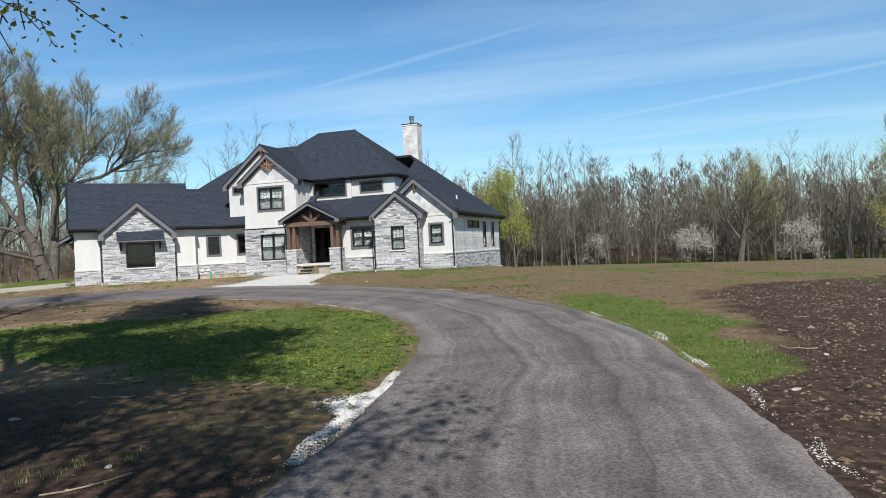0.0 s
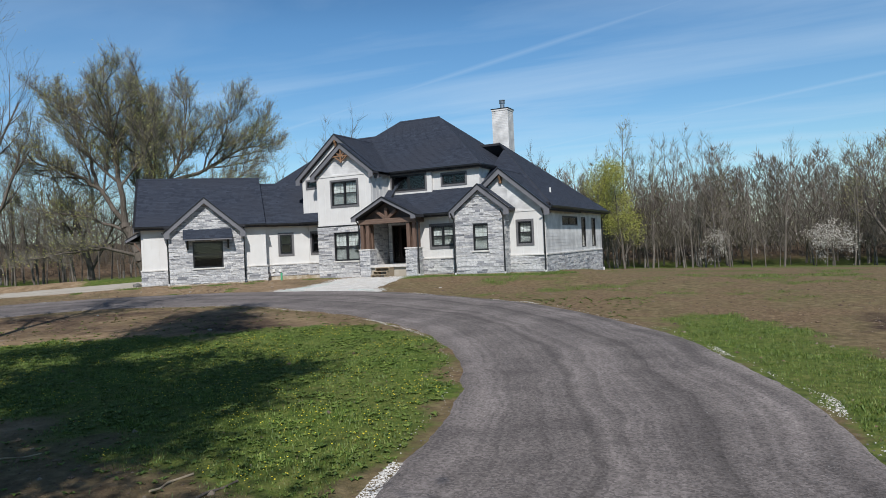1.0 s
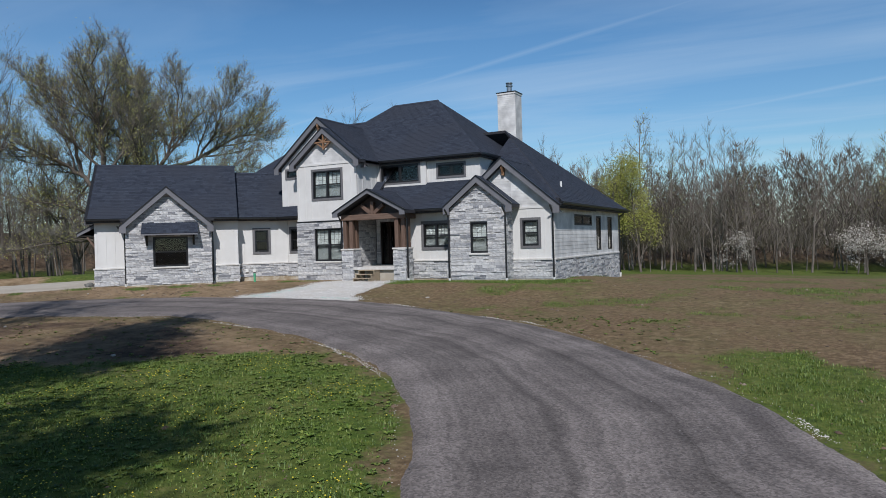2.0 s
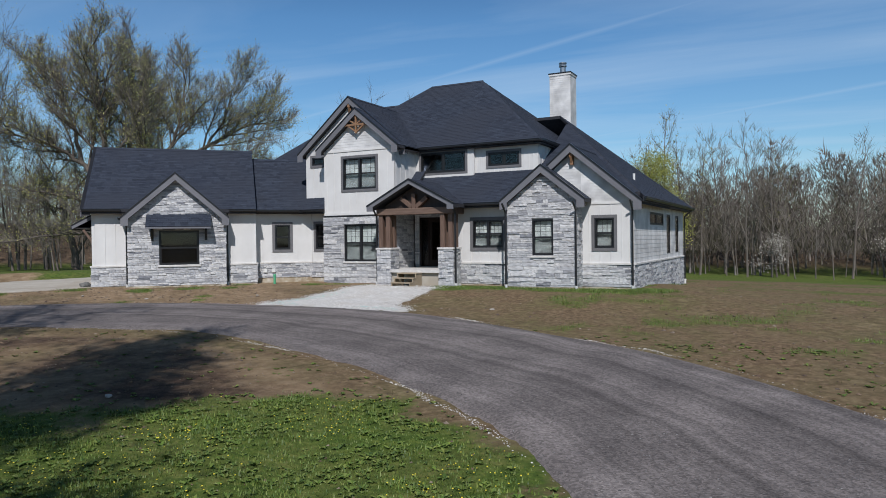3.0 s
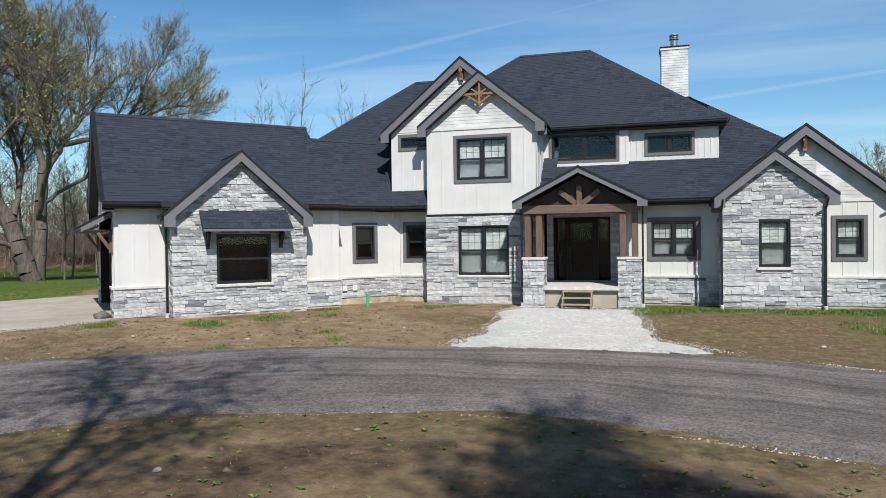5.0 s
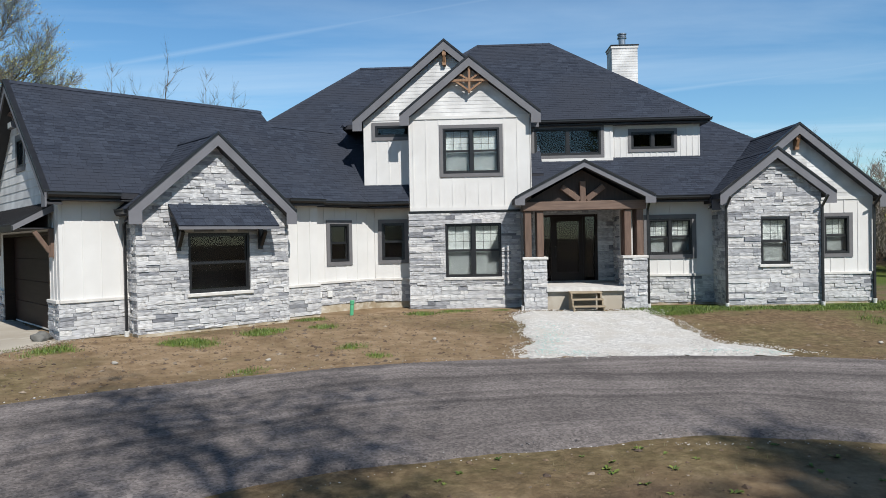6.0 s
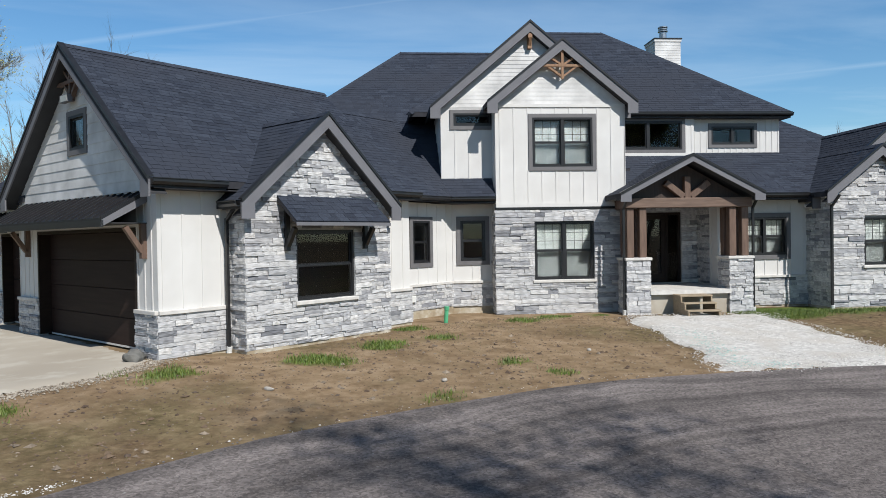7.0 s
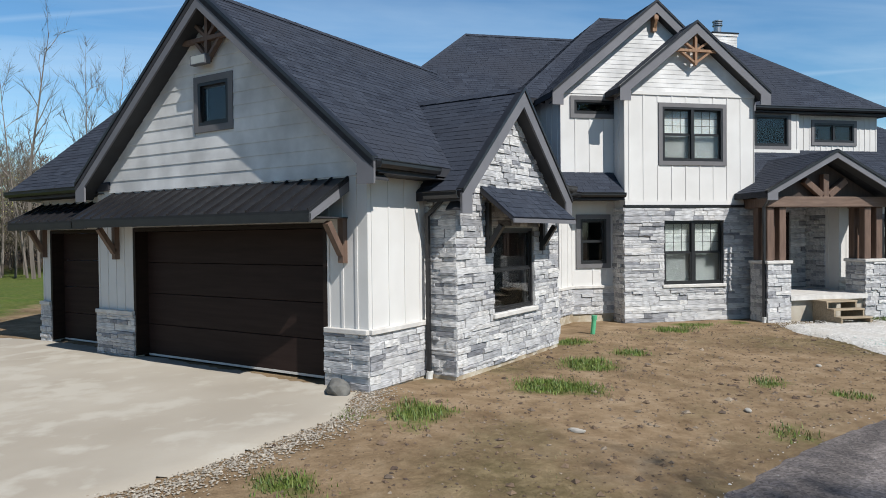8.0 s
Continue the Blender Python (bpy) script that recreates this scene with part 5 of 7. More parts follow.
ISLE = INNER
TURF = [(-4.7, 10.4), (-5.7, 16), (-8.0, 20), (-9.8, 21.9), (-11.6, 22.9), (-13.6, 21.6), (-15.6, 20.2), (-20.5, 18.0), (-22.5, 14.5), (-14, 12.6), (-9, 11.6), (-7, 11.3)]
STRIP = [(-4.6, 25.6), (-2.2, 25.9), (-0.2, 23.6), (1.4, 19.5), (2.2, 15.4), (2.2, 12.5), (0.7, 11.2), (-0.5, 16.8), (-1.8, 19.7), (-3.5, 23)]
SOIL = [(2.0, 25.6), (2.9, 22.2), (3.0, 17.5), (2.6, 13.5), (1.6, 11.2), (2.2, 7), (2.8, -6), (45, -10), (52, 26), (30, 36), (14, 33), (7, 30.5), (3.2, 27.5)]


# patches of green by the garage wing
WEEDS = [(-32.3, 31.2, 0.9), (-28.6, 34.2, 0.7), (-27.4, 34.9, 0.5), (-25.0, 37.6, 0.7), (-30.0, 32.6, 0.7), (-29.5, 32.3, 0.5), (-26.2, 32.4, 0.4), (-25.5, 31.5, 0.4), (-33.9, 29.2, 0.5), (-24.0, 38.2, 1.0), (-22.6, 38.3, 0.7), (-28.0, 36.4, 0.5)]


def turf_at(x, y):
    """How green the ground is, 0 to 1."""
    n = 0.9 * noise.noise(Vector((x * 0.35, y * 0.35, 1))) + 0.6 * noise.noise(Vector((x * 1.1, y * 1.1, 5)))
    a = smooth(-0.9, 0.9, edge_gap(TURF, x, y) + n) * (0.72 + 0.28 * smooth(-0.5, 0.2, n))
    a = max(a, 0.9 * smooth(-0.7, 0.8, edge_gap(STRIP, x, y) + n))
    g = house_gap(x, y)
    # fringe along the walls, and the field towards the woods
    if x > -19 and y < 39 and g < 3:
        a = max(a, 0.85 * smooth(2.4, 0.4, g + 0.9 * n))
    a = max(a, (0.56 + 0.14 * n + 0.26 * smooth(62, 84, y)) * smooth(38, 54, y + 5 * n - 0.15 * x) * smooth(4, 11, g))
    if x < -36:
        a = max(a, 0.85 * smooth(-40, -43, x + n) * smooth(35.5, 38, y + 0.25 * (x + 40) + n))
    if y < 38 and 2 < x:
        a = max(a, 0.35 * smooth(0.15, 0.7, n) * smooth(14, 6, x))
    if -34 < x < -4.5 and y < 33:
        a = max(a, (0.5 if y > 27.5 else 0.22) * smooth(0.25, 0.85, n))
    a = max(a, 0.58 * smooth(-0.6, 0.6, n) * smooth(25, 31, y) * smooth(-20, -10, x))
    for cx, cy, cr in WEEDS:
        a = max(a, 0.74 * smooth(1.25, 0.2, math.hypot(x - cx, y - cy) / cr + 0.55 * n + 0.5 * noise.noise(Vector((x * 2.6, y * 2.6, 2)))))
    return a * smooth(130, 118, y) * smooth(-112, -98, x)


def soil_shade_at(x, y):
    n = 0.8 * noise.noise(Vector((x * 0.4, y * 0.4, 9)))
    a = smooth(-0.8, 1.2, edge_gap(SOIL, x, y) + 1.1 + 1.3 * n + 0.9 * noise.noise(Vector((x * 1.3, y * 1.3, 19))))
    # dark earth on the island, deepened to carry part of the trees' shade
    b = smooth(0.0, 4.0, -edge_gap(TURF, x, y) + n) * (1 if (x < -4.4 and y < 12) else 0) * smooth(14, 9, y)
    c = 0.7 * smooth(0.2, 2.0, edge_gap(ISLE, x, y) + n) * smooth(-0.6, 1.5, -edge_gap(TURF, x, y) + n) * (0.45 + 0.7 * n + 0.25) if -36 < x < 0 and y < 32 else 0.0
    wood = 0.55 * max(smooth(117, 130, y + 6 * n), smooth(-92, -108, x + 6 * n))
    return max(a, 0.75 * b, c, wood)


def dust_at(x, y):
    """Pale trampled earth before the garage wing and the porch."""
    n = 0.5 * noise.noise(Vector((x * 0.3, y * 0.3, 13))) + 0.35 * noise.noise(Vector((x * 0.9, y * 0.9, 17)))
    isle = 0.75 * smooth(0.0, 1.5, edge_gap(ISLE, x, y)) * (0.8 + n) if -36 < x < -11 and y < 28 else 0.0
    return min(1.0, max(0.0, isle, smooth(-16, -24, x) * smooth(25, 30, y) * (0.6 + 1.3 * n) + 0.25 * n + 0.1))


def axis(lo, hi, step, far):
    a = list(np.arange(lo, hi + 1e-6, step))
    out_lo, out_hi, d = [], [], step
    x = lo
    while x > -far:
        d *= 1.17
        x -= d
        out_lo.append(x)
    d, x = step, hi
    while x < far:
        d *= 1.17
        x += d
        out_hi.append(x)
    return out_lo[::-1] + a + out_hi


def field_z(x, y):
    z = ground_z(x, y)
    k = smooth(160, 40, math.hypot(x + 15, y - 25))
    return z + k * (wobble(x, y, 0.9, 0.018) + wobble(x, y, 0.18, 0.05)) * smooth(0.0, 1.5, house_gap(x, y))


gx, gy = axis(-48, 16, 0.34, 1800), axis(-2, 60, 0.34, 1800)
verts = [(x, y, field_z(x, y)) for y in gy for x in gx]
nx = len(gx)
faces = [(j * nx + i, j * nx + i + 1, (j + 1) * nx + i + 1, (j + 1) * nx + i) for j in range(len(gy) - 1) for i in range(nx - 1)]
me = bpy.data.meshes.new("ground")
me.from_pydata(verts, [], faces)
for nm, fn in (("turf", turf_at), ("soil", soil_shade_at), ("dust", dust_at)):
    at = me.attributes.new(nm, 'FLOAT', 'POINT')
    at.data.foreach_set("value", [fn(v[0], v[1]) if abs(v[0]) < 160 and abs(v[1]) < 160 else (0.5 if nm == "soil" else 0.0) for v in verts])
me.polygons.foreach_set("use_smooth", [True] * len(faces))


def ground_material():
    m = bpy.data.materials.new("yard_ground")
    m.use_nodes = True
    t = m.node_tree
    b = t.nodes["Principled BSDF"]
    b.inputs["Roughness"].default_value = 0.95
    b.inputs["Specular IOR Level"].default_value = 0.15
    co = t.nodes.new("ShaderNodeTexCoord")

    def nz(scale, det=8, rough=0.6):
        n = t.nodes.new("ShaderNodeTexNoise")
        n.inputs["Scale"].default_value, n.inputs["Detail"].default_value, n.inputs["Roughness"].default_value = scale, det, rough
        t.links.new(co.outputs["Object"], n.inputs["Vector"])
        return n.outputs[0]

    def ramp(src, stops):
        r = t.nodes.new("ShaderNodeValToRGB")
        els = r.color_ramp.elements
        while len(els) < len(stops):
            els.new(0.5)
        for e, (p, c) in zip(els, stops):
            e.position, e.color = p, (*c, 1)
        t.links.new(src, r.inputs[0])
        return r.outputs[0]

    def mixc(f, a, c):
        x = t.nodes.new("ShaderNodeMix"); x.data_type = 'RGBA'
        t.links.new(f, x.inputs[0]); t.links.new(a, x.inputs[6]); t.links.new(c, x.inputs[7])
        return x.outputs[2]

    def mask(name, sc, width):
        a = t.nodes.new("ShaderNodeAttribute"); a.attribute_name = name
        s = t.nodes.new("ShaderNodeMath"); s.operation = 'MULTIPLY_ADD'
        s.inputs[1].default_value, s.inputs[2].default_value = 1.1, -0.55
        t.links.new(nz(sc, 10, 0.75), s.inputs[0])
        ad = t.nodes.new("ShaderNodeMath"); ad.operation = 'ADD'
        t.links.new(a.outputs["Fac"], ad.inputs[0]); t.links.new(s.outputs[0], ad.inputs[1])
        r = t.nodes.new("ShaderNodeMapRange"); r.interpolation_type = 'SMOOTHSTEP'
        r.inputs[1].default_value, r.inputs[2].default_value = 0.5 - width, 0.5 + width
        t.links.new(ad.outputs[0], r.inputs[0])
        return r.outputs[0]

    patch = t.nodes.new("ShaderNodeMapRange")
    patch.inputs[1].default_value, patch.inputs[2].default_value = 0.40, 0.60
    t.links.new(nz(0.55, 7, 0.65), patch.inputs[0])
    earth = mixc(patch.outputs[0], ramp(nz(7, 10, 0.7), [(0.3, (0.070, 0.046, 0.026)), (0.5, (0.145, 0.099, 0.056)), (0.68, (0.27, 0.195, 0.115))]),
                 ramp(nz(4, 10, 0.7), [(0.3, (0.066, 0.054, 0.024)), (0.5, (0.138, 0.107, 0.054)), (0.68, (0.25, 0.195, 0.108))]))
    pale = ramp(nz(2.2, 10, 0.7), [(0.3, (0.135, 0.088, 0.048)), (0.5, (0.245, 0.172, 0.102)), (0.7, (0.34, 0.255, 0.165))])
    earth = mixc(mask("dust", 0.9, 0.35), earth, pale)
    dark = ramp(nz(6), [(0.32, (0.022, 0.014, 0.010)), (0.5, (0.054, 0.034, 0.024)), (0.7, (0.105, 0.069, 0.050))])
    green = mixc(patch.outputs[0], ramp(nz(5, 10, 0.7), [(0.3, (0.028, 0.050, 0.010)), (0.5, (0.070, 0.110, 0.018)), (0.7, (0.15, 0.175, 0.036))]),
                 ramp(nz(5, 10, 0.7), [(0.3, (0.040, 0.052, 0.014)), (0.5, (0.095, 0.118, 0.026)), (0.7, (0.17, 0.165, 0.055))]))
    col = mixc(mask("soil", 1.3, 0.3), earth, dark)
    col = mixc(mask("turf", 4.0, 0.22), col, green)
    t.links.new(col, b.inputs["Base Color"])
    bu = t.nodes.new("ShaderNodeBump")
    bu.inputs["Strength"].default_value, bu.inputs["Distance"].default_value = 0.8, 0.05
    t.links.new(nz(11, 8, 0.7), bu.inputs["Height"])
    t.links.new(bu.outputs[0], b.inputs["Normal"])
    return m


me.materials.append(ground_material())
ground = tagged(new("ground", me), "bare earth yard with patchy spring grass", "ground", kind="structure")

# ---- driveway ----


def ribbon(a, b, n, m, lift, amp):
    """A sheet between two lines, with ragged long edges."""
    A, B = smooth_line(a, n), smooth_line(b, n)
    vs, fs = [], []
    for i in range(n):
        for j in range(m + 1):
            f = j / m
            p = A[i].lerp(B[i], f)
            edge = min(f, 1 - f)
            if edge < 1e-6:
                d = (B[i] - A[i]).normalized()
                p = p + d * (wobble(p.x, p.y, 0.9, amp) + wobble(p.x, p.y, 3.1, amp * 0.5))
            z = ground_z(p.x, p.y) + lift * smooth(0, 0.06, edge) - 0.05 * (1 - smooth(0, 0.012, edge)) + wobble(p.x, p.y, 0.5, 0.01)
            vs.append((p.x, p.y, z))
    for i in range(n - 1):
        for j in range(m):
            q = i * (m + 1) + j
            fs.append((q, q + m + 1, q + m + 2, q + 1))
    return vs, fs


def drive_material():
    m = material("asphalt_millings", (0.190, 0.167, 0.156), 0.95, (0.122, 0.107, 0.101), 0.9, bump=1.0, bscale=55, spread=(0.35, 0.7))
    t = m.node_tree
    b = t.nodes["Principled BSDF"]
    b.inputs["Specular IOR Level"].default_value = 0.2
    old = b.inputs["Base Color"].links[0].from_socket
    # wheel tracks follow the lane: an attribute runs across it
    at = t.nodes.new("ShaderNodeAttribute"); at.attribute_name = "lane"
    co = t.nodes.new("ShaderNodeTexCoord")
    no = t.nodes.new("ShaderNodeTexNoise"); no.inputs["Scale"].default_value = 0.35; no.inputs["Detail"].default_value = 3
    t.links.new(co.outputs["Object"], no.inputs["Vector"])
    ad = t.nodes.new("ShaderNodeMath"); ad.operation = 'MULTIPLY_ADD'; ad.inputs[1].default_value = 0.22
    t.links.new(no.outputs[0], ad.inputs[0]); t.links.new(at.outputs["Fac"], ad.inputs[2])
    n1 = t.nodes.new("ShaderNodeTexNoise"); n1.noise_dimensions = '1D'
    n1.inputs["Scale"].default_value, n1.inputs["Detail"].default_value, n1.inputs["Roughness"].default_value = 7.0, 5, 0.65
    t.links.new(ad.outputs[0], n1.inputs["W"])
    r = t.nodes.new("ShaderNodeMapRange")
    r.inputs[1].default_value, r.inputs[2].default_value, r.inputs[3].default_value, r.inputs[4].default_value = 0.32, 0.66, 0.56, 1.26
    t.links.new(n1.outputs[0], r.inputs[0])
    sp = t.nodes.new("ShaderNodeTexVoronoi"); sp.inputs["Scale"].default_value = 34
    t.links.new(co.outputs["Object"], sp.inputs["Vector"])
    r2 = t.nodes.new("ShaderNodeMapRange")
    r2.inputs[3].default_value, r2.inputs[4].default_value = 0.66, 1.36
    sx = t.nodes.new("ShaderNodeSeparateColor")
    t.links.new(sp.outputs["Color"], sx.inputs[0]); t.links.new(sx.outputs[0], r2.inputs[0])
    mu = t.nodes.new("ShaderNodeMath"); mu.operation = 'MULTIPLY'
    t.links.new(r.outputs[0], mu.inputs[0]); t.links.new(r2.outputs[0], mu.inputs[1])
    x = t.nodes.new("ShaderNodeMix"); x.data_type = 'RGBA'; x.blend_type = 'MULTIPLY'; x.inputs[0].default_value = 1
    t.links.new(old, x.inputs[6]); t.links.new(mu.outputs[0], x.inputs[7])
    t.links.new(x.outputs[2], b.inputs["Base Color"])
    return m


n_, m_ = 420, 24
vs, fs = ribbon(INNER, OUTER, n_, m_, 0.055, 0.22)
me = bpy.data.meshes.new("road")
me.from_pydata(vs, [], fs)
at = me.attributes.new("lane", 'FLOAT', 'POINT')
at.data.foreach_set("value", [(k % (m_ + 1)) / m_ for k in range(len(vs))])
me.polygons.foreach_set("use_smooth", [True] * len(fs))
me.materials.append(drive_material())
road = tagged(new("road", me), "loop driveway of grey-brown asphalt millings with wheel tracks", "driveway", kind="structure")


def sheet(name, poly, lift, mat, label, category, step=0.25, amp=0.2, height=None):
    """A flat-lying sheet with a ragged outline and a thin sloping rim."""
    xs, ys = [p[0] for p in poly], [p[1] for p in poly]
    bm = bmesh.new()
    grid = {}
    x = min(xs) - 0.5
    nxx, nyy = int((max(xs) - min(xs) + 1) / step) + 1, int((max(ys) - min(ys) + 1) / step) + 1
    for j in range(nyy):
        for i in range(nxx):
            px, py = min(xs) - 0.5 + i * step, min(ys) - 0.5 + j * step
            e = edge_gap(poly, px, py) + wobble(px, py, 1.0, amp) + wobble(px, py, 3.3, amp * 0.6)
            if e > -step:
                z = (height(px, py) if height else ground_z(px, py)) + lift * smooth(-0.05, 0.25, e) - 0.07 * smooth(0.05, -0.2, e) + wobble(px, py, 1.7, 0.012)
                grid[i, j] = bm.verts.new((px, py, z))
    for (i, j), v in grid.items():
        q = [grid.get(k) for k in ((i, j), (i + 1, j), (i + 1, j + 1), (i, j + 1))]
        if all(q):
            f = bm.faces.new(q)
            f.smooth = True
    me = mesh_of(name, bm)
    me.materials.append(mat)
    return tagged(new(name, me), label, category, kind="structure")


sheet("pavement", SLAB, 0.02, M_concrete, "pale tan concrete garage apron", "pavement", step=0.2, amp=0.12, height=slab_z)
PAD = [(-22.7, 31.2), (-22.2, 33.3), (-22.5, 36.3), (-22.0, 37.6), (-18.6, 37.4), (-18.2, 35.0), (-17.9, 33.2), (-16.6, 31.7), (-19.5, 31.5)]
M_padm = material("crushed_limestone_bed", (0.60, 0.585, 0.55), 0.95, (0.40, 0.385, 0.36), 9, bump=0.9, bscale=22, second=(0.46, 0.43, 0.385), sscale=1.4)
sheet("gravel_pad", PAD, 0.06, M_padm, "white crushed limestone pad before the porch", "gravel", step=0.2, amp=0.3)

# ---- plants ----


def tree_data(seed, H, r0, limbs=(6, 5, 4, 3), spread=38, trunk=0.35, ratio=0.62, wob=0.16, up=0.05, forks=1):
    """Limbs of a bare tree as a list of tapered lengths, and the tips of its twigs."""
    r = random.Random(seed)
    segs, tips = [], []

    def limb(p, d, L, rad, lev):
        n = (6, 5, 4, 3, 2)[min(lev, 4)]
        pts = [(p, rad)]
        q, dd = p.copy(), d.copy()
        for i in range(n):
            dd = (dd + Vector((r.uniform(-wob, wob), r.uniform(-wob, wob), r.uniform(-wob, wob) * 0.5 + up * (1 if lev else 0)))).normalized()
            q = q + dd * (L / n)
            pts.append((q.copy(), max(rad * (1 - 0.72 * (i + 1) / n), 0.006)))
        for a, b in zip(pts, pts[1:]):
            segs.append((a[0], a[1], b[0], b[1], lev))
        if lev >= len(limbs):
            tips.append((q.copy(), dd.copy()))
            return
        k = limbs[lev]
        for i in range(k):
            lo = trunk if lev == 0 else 0.25
            f = lo + (1 - lo) * (i + r.uniform(0.2, 0.9)) / k
            j = min(int(f * n), n - 1)
            pos = pts[j][0].lerp(pts[j + 1][0], f * n - j)
            rr = pts[j][1] * (1 - (f * n - j)) + pts[j + 1][1] * (f * n - j)
            az = 2.4 * i + r.uniform(-0.7, 0.7)
            tilt = radians(spread * r.uniform(0.55, 1.35))
            base = (pts[j + 1][0] - pts[j][0]).normalized()
            o = base.orthogonal().normalized()
            side = (Matrix.Rotation(az, 3, base) @ o)
            nd = (base * math.cos(tilt) + side * math.sin(tilt)).normalized()
            limb(pos, nd, L * ratio * r.uniform(0.7, 1.15) * (1.15 - 0.45 * f if lev == 0 else 1), max(rr * 0.62, 0.008), lev + 1)

    for k in range(forks):
        d0 = Vector((r.uniform(-0.08, 0.08), r.uniform(-0.08, 0.08), 1)) if forks == 1 else Vector((0.42 * math.cos(2.1 * k + seed), 0.42 * math.sin(2.1 * k + seed), 1))
        limb(Vector((0, 0, -0.2)), d0.normalized(), H * (0.72 if forks == 1 else r.uniform(0.6, 0.72)), r0 / math.sqrt(forks), 0)
    return segs, tips


def limb_mesh(name, segs, mat, thin=0.0, verts=None, faces=None, at=Vector(), scale=1.0, rot=0.0, min_r=0.0):
    own = verts is None
    if own:
        verts, faces = [], []
    c, s = math.cos(rot), math.sin(rot)

    def place(v):
        return (at.x + scale * (c * v.x - s * v.y), at.y + scale * (s * v.x + c * v.y), at.z + scale * v.z)
    for p, r0, q, r1, lev in segs:
        if r0 < thin:
            continue
        sides = 8 if lev == 0 else 5 if lev == 1 else 4 if lev == 2 else 3
        d = (q - p).normalized()
        x = d.orthogonal().normalized()
        y = d.cross(x)
        n = len(verts)
        for c0, rr in ((p, max(r0, min_r)), (q, max(r1, min_r))):
            for k in range(sides):
                a = 2 * math.pi * k / sides
                verts.append(place(c0 + rr * (math.cos(a) * x + math.sin(a) * y)))
        for k in range(sides):
            faces.append((n + k, n + (k + 1) % sides, n + sides + (k + 1) % sides, n + sides + k))
    if own:
        me = bpy.data.meshes.new(name)
        me.from_pydata(verts, [], faces)
        me.materials.append(mat)
        me.polygons.foreach_set("use_smooth", [True] * len(faces))
        return me


def leaf_mesh(name, tips, mat, per, size, spread, seed, keep=None):
    r = random.Random(seed)
    verts, faces = [], []
    for p, d in tips:
        if keep and not keep(p, r):
            continue
        for _ in range(per):
            c = p + Vector((r.gauss(0, spread), r.gauss(0, spread), r.gauss(0, spread * 0.8))) - d * r.uniform(0, spread)
            a = Vector((r.uniform(-1, 1), r.uniform(-1, 1), r.uniform(-1, 1))).normalized()
            b = a.orthogonal().normalized()
            s = size * r.uniform(0.6, 1.4)
            n = len(verts)
            verts += [c - a * s, c + b * s * 0.5, c + a * s, c - b * s * 0.5]
            faces.append((n, n + 1, n + 2, n + 3))
    me = bpy.data.meshes.new(name)
    me.from_pydata(verts, [], faces)
    me.materials.append(mat)
    return me


def build_tree(name, at, label, category, seed, H, r0, leaf=None, group="", rot=0.0, **kw):
    segs, tips = tree_data(seed, H, r0, **kw)
    z = field_z(at[0], at[1])
    t = thing(name, pose(at[0], at[1], z, 0, 0, rot), label, category, group)
    put_mesh("trunk", limb_mesh("trunk", segs, M_bark), None, t, PLACE[t])
    if leaf:
        mat, per, size, spread = leaf[:4]
        put_mesh("crown", leaf_mesh("crown", tips, mat, per, size, spread, seed, leaf[4] if len(leaf) > 4 else None), None, t, PLACE[t])
    return t


def put_copy(t, at, rot, s, label=""):
    z = field_z(at[0], at[1]) - 0.05
    c = copy_thing(t, pose(at[0], at[1], z, 0, 0, rot))
    c.scale = (s, s, s * rng.uniform(0.9, 1.15))
    if label:
        c["label"] = label
    return c


def grow_side(segs, tips, r, line, rad, lev, last, gap, reach, up=0.22, start=0.25):
    """Side shoots along a limb's line; each bends towards the light and carries finer ones, down to twigs."""
    total = sum((b - a).length for a, b in zip(line, line[1:]))
    n = max(2, int(total * (1 - start) / gap))
    turn = r.uniform(0, 6.28)
    for i in range(n + 1):
        f = min(0.995, start + (1 - start) * (i + r.uniform(0.1, 0.9)) / (n + 1)) if i < n else 0.99
        k = f * (len(line) - 1)
        j = min(int(k), len(line) - 2)
        p = line[j].lerp(line[j + 1], k - j)
        base = (line[j + 1] - line[j]).normalized()
        turn += 2.4 + r.uniform(-0.5, 0.5)
        side = Matrix.Rotation(turn, 3, base) @ base.orthogonal().normalized()
        tilt = radians(r.uniform(28, 58)) * (1.0 if i < n else 0.3)
        d = (base * math.cos(tilt) + side * math.sin(tilt) + Vector((0, 0, up))).normalized()
        L = reach * (1.15 - 0.6 * f) * r.uniform(0.35, 1.25)
        r0 = max(0.009, min(rad * (1 - 0.75 * f) * 0.6, 0.028 * L))
        pts, q = [p], p
        steps = 4 if lev < last else 2
        for s in range(steps):
            d = (d + Vector((r.gauss(0, 0.13), r.gauss(0, 0.13), r.gauss(0, 0.08) + up * 0.3))).normalized()
            q = q + d * (L / steps)
            pts.append(q)
        for s in range(steps):
            segs.append((pts[s], r0 * (1 - 0.8 * s / steps), pts[s + 1], r0 * (1 - 0.8 * (s + 1) / steps), lev))
        if lev < last:
            grow_side(segs, tips, r, pts, r0, lev + 1, last, max(0.22, gap * 0.55), L * (0.42 if last < 3 else 0.5), up, 0.2)
        else:
            tips.append((q, d))


def bend_line(P, n):
    """A rounded line through the points P, n steps a stretch."""
    res = []
    for i in range(len(P) - 1):
        a, b, c, d = P[max(i - 1, 0)], P[i], P[i + 1], P[min(i + 2, len(P) - 1)]
        for k in range(n):
            t = k / n
            res.append(0.5 * (2 * b + (c - a) * t + (2 * a - 5 * b + 4 * c - d) * t * t + (3 * b - a - 3 * c + d) * t ** 3))
    return res + [P[-1]]


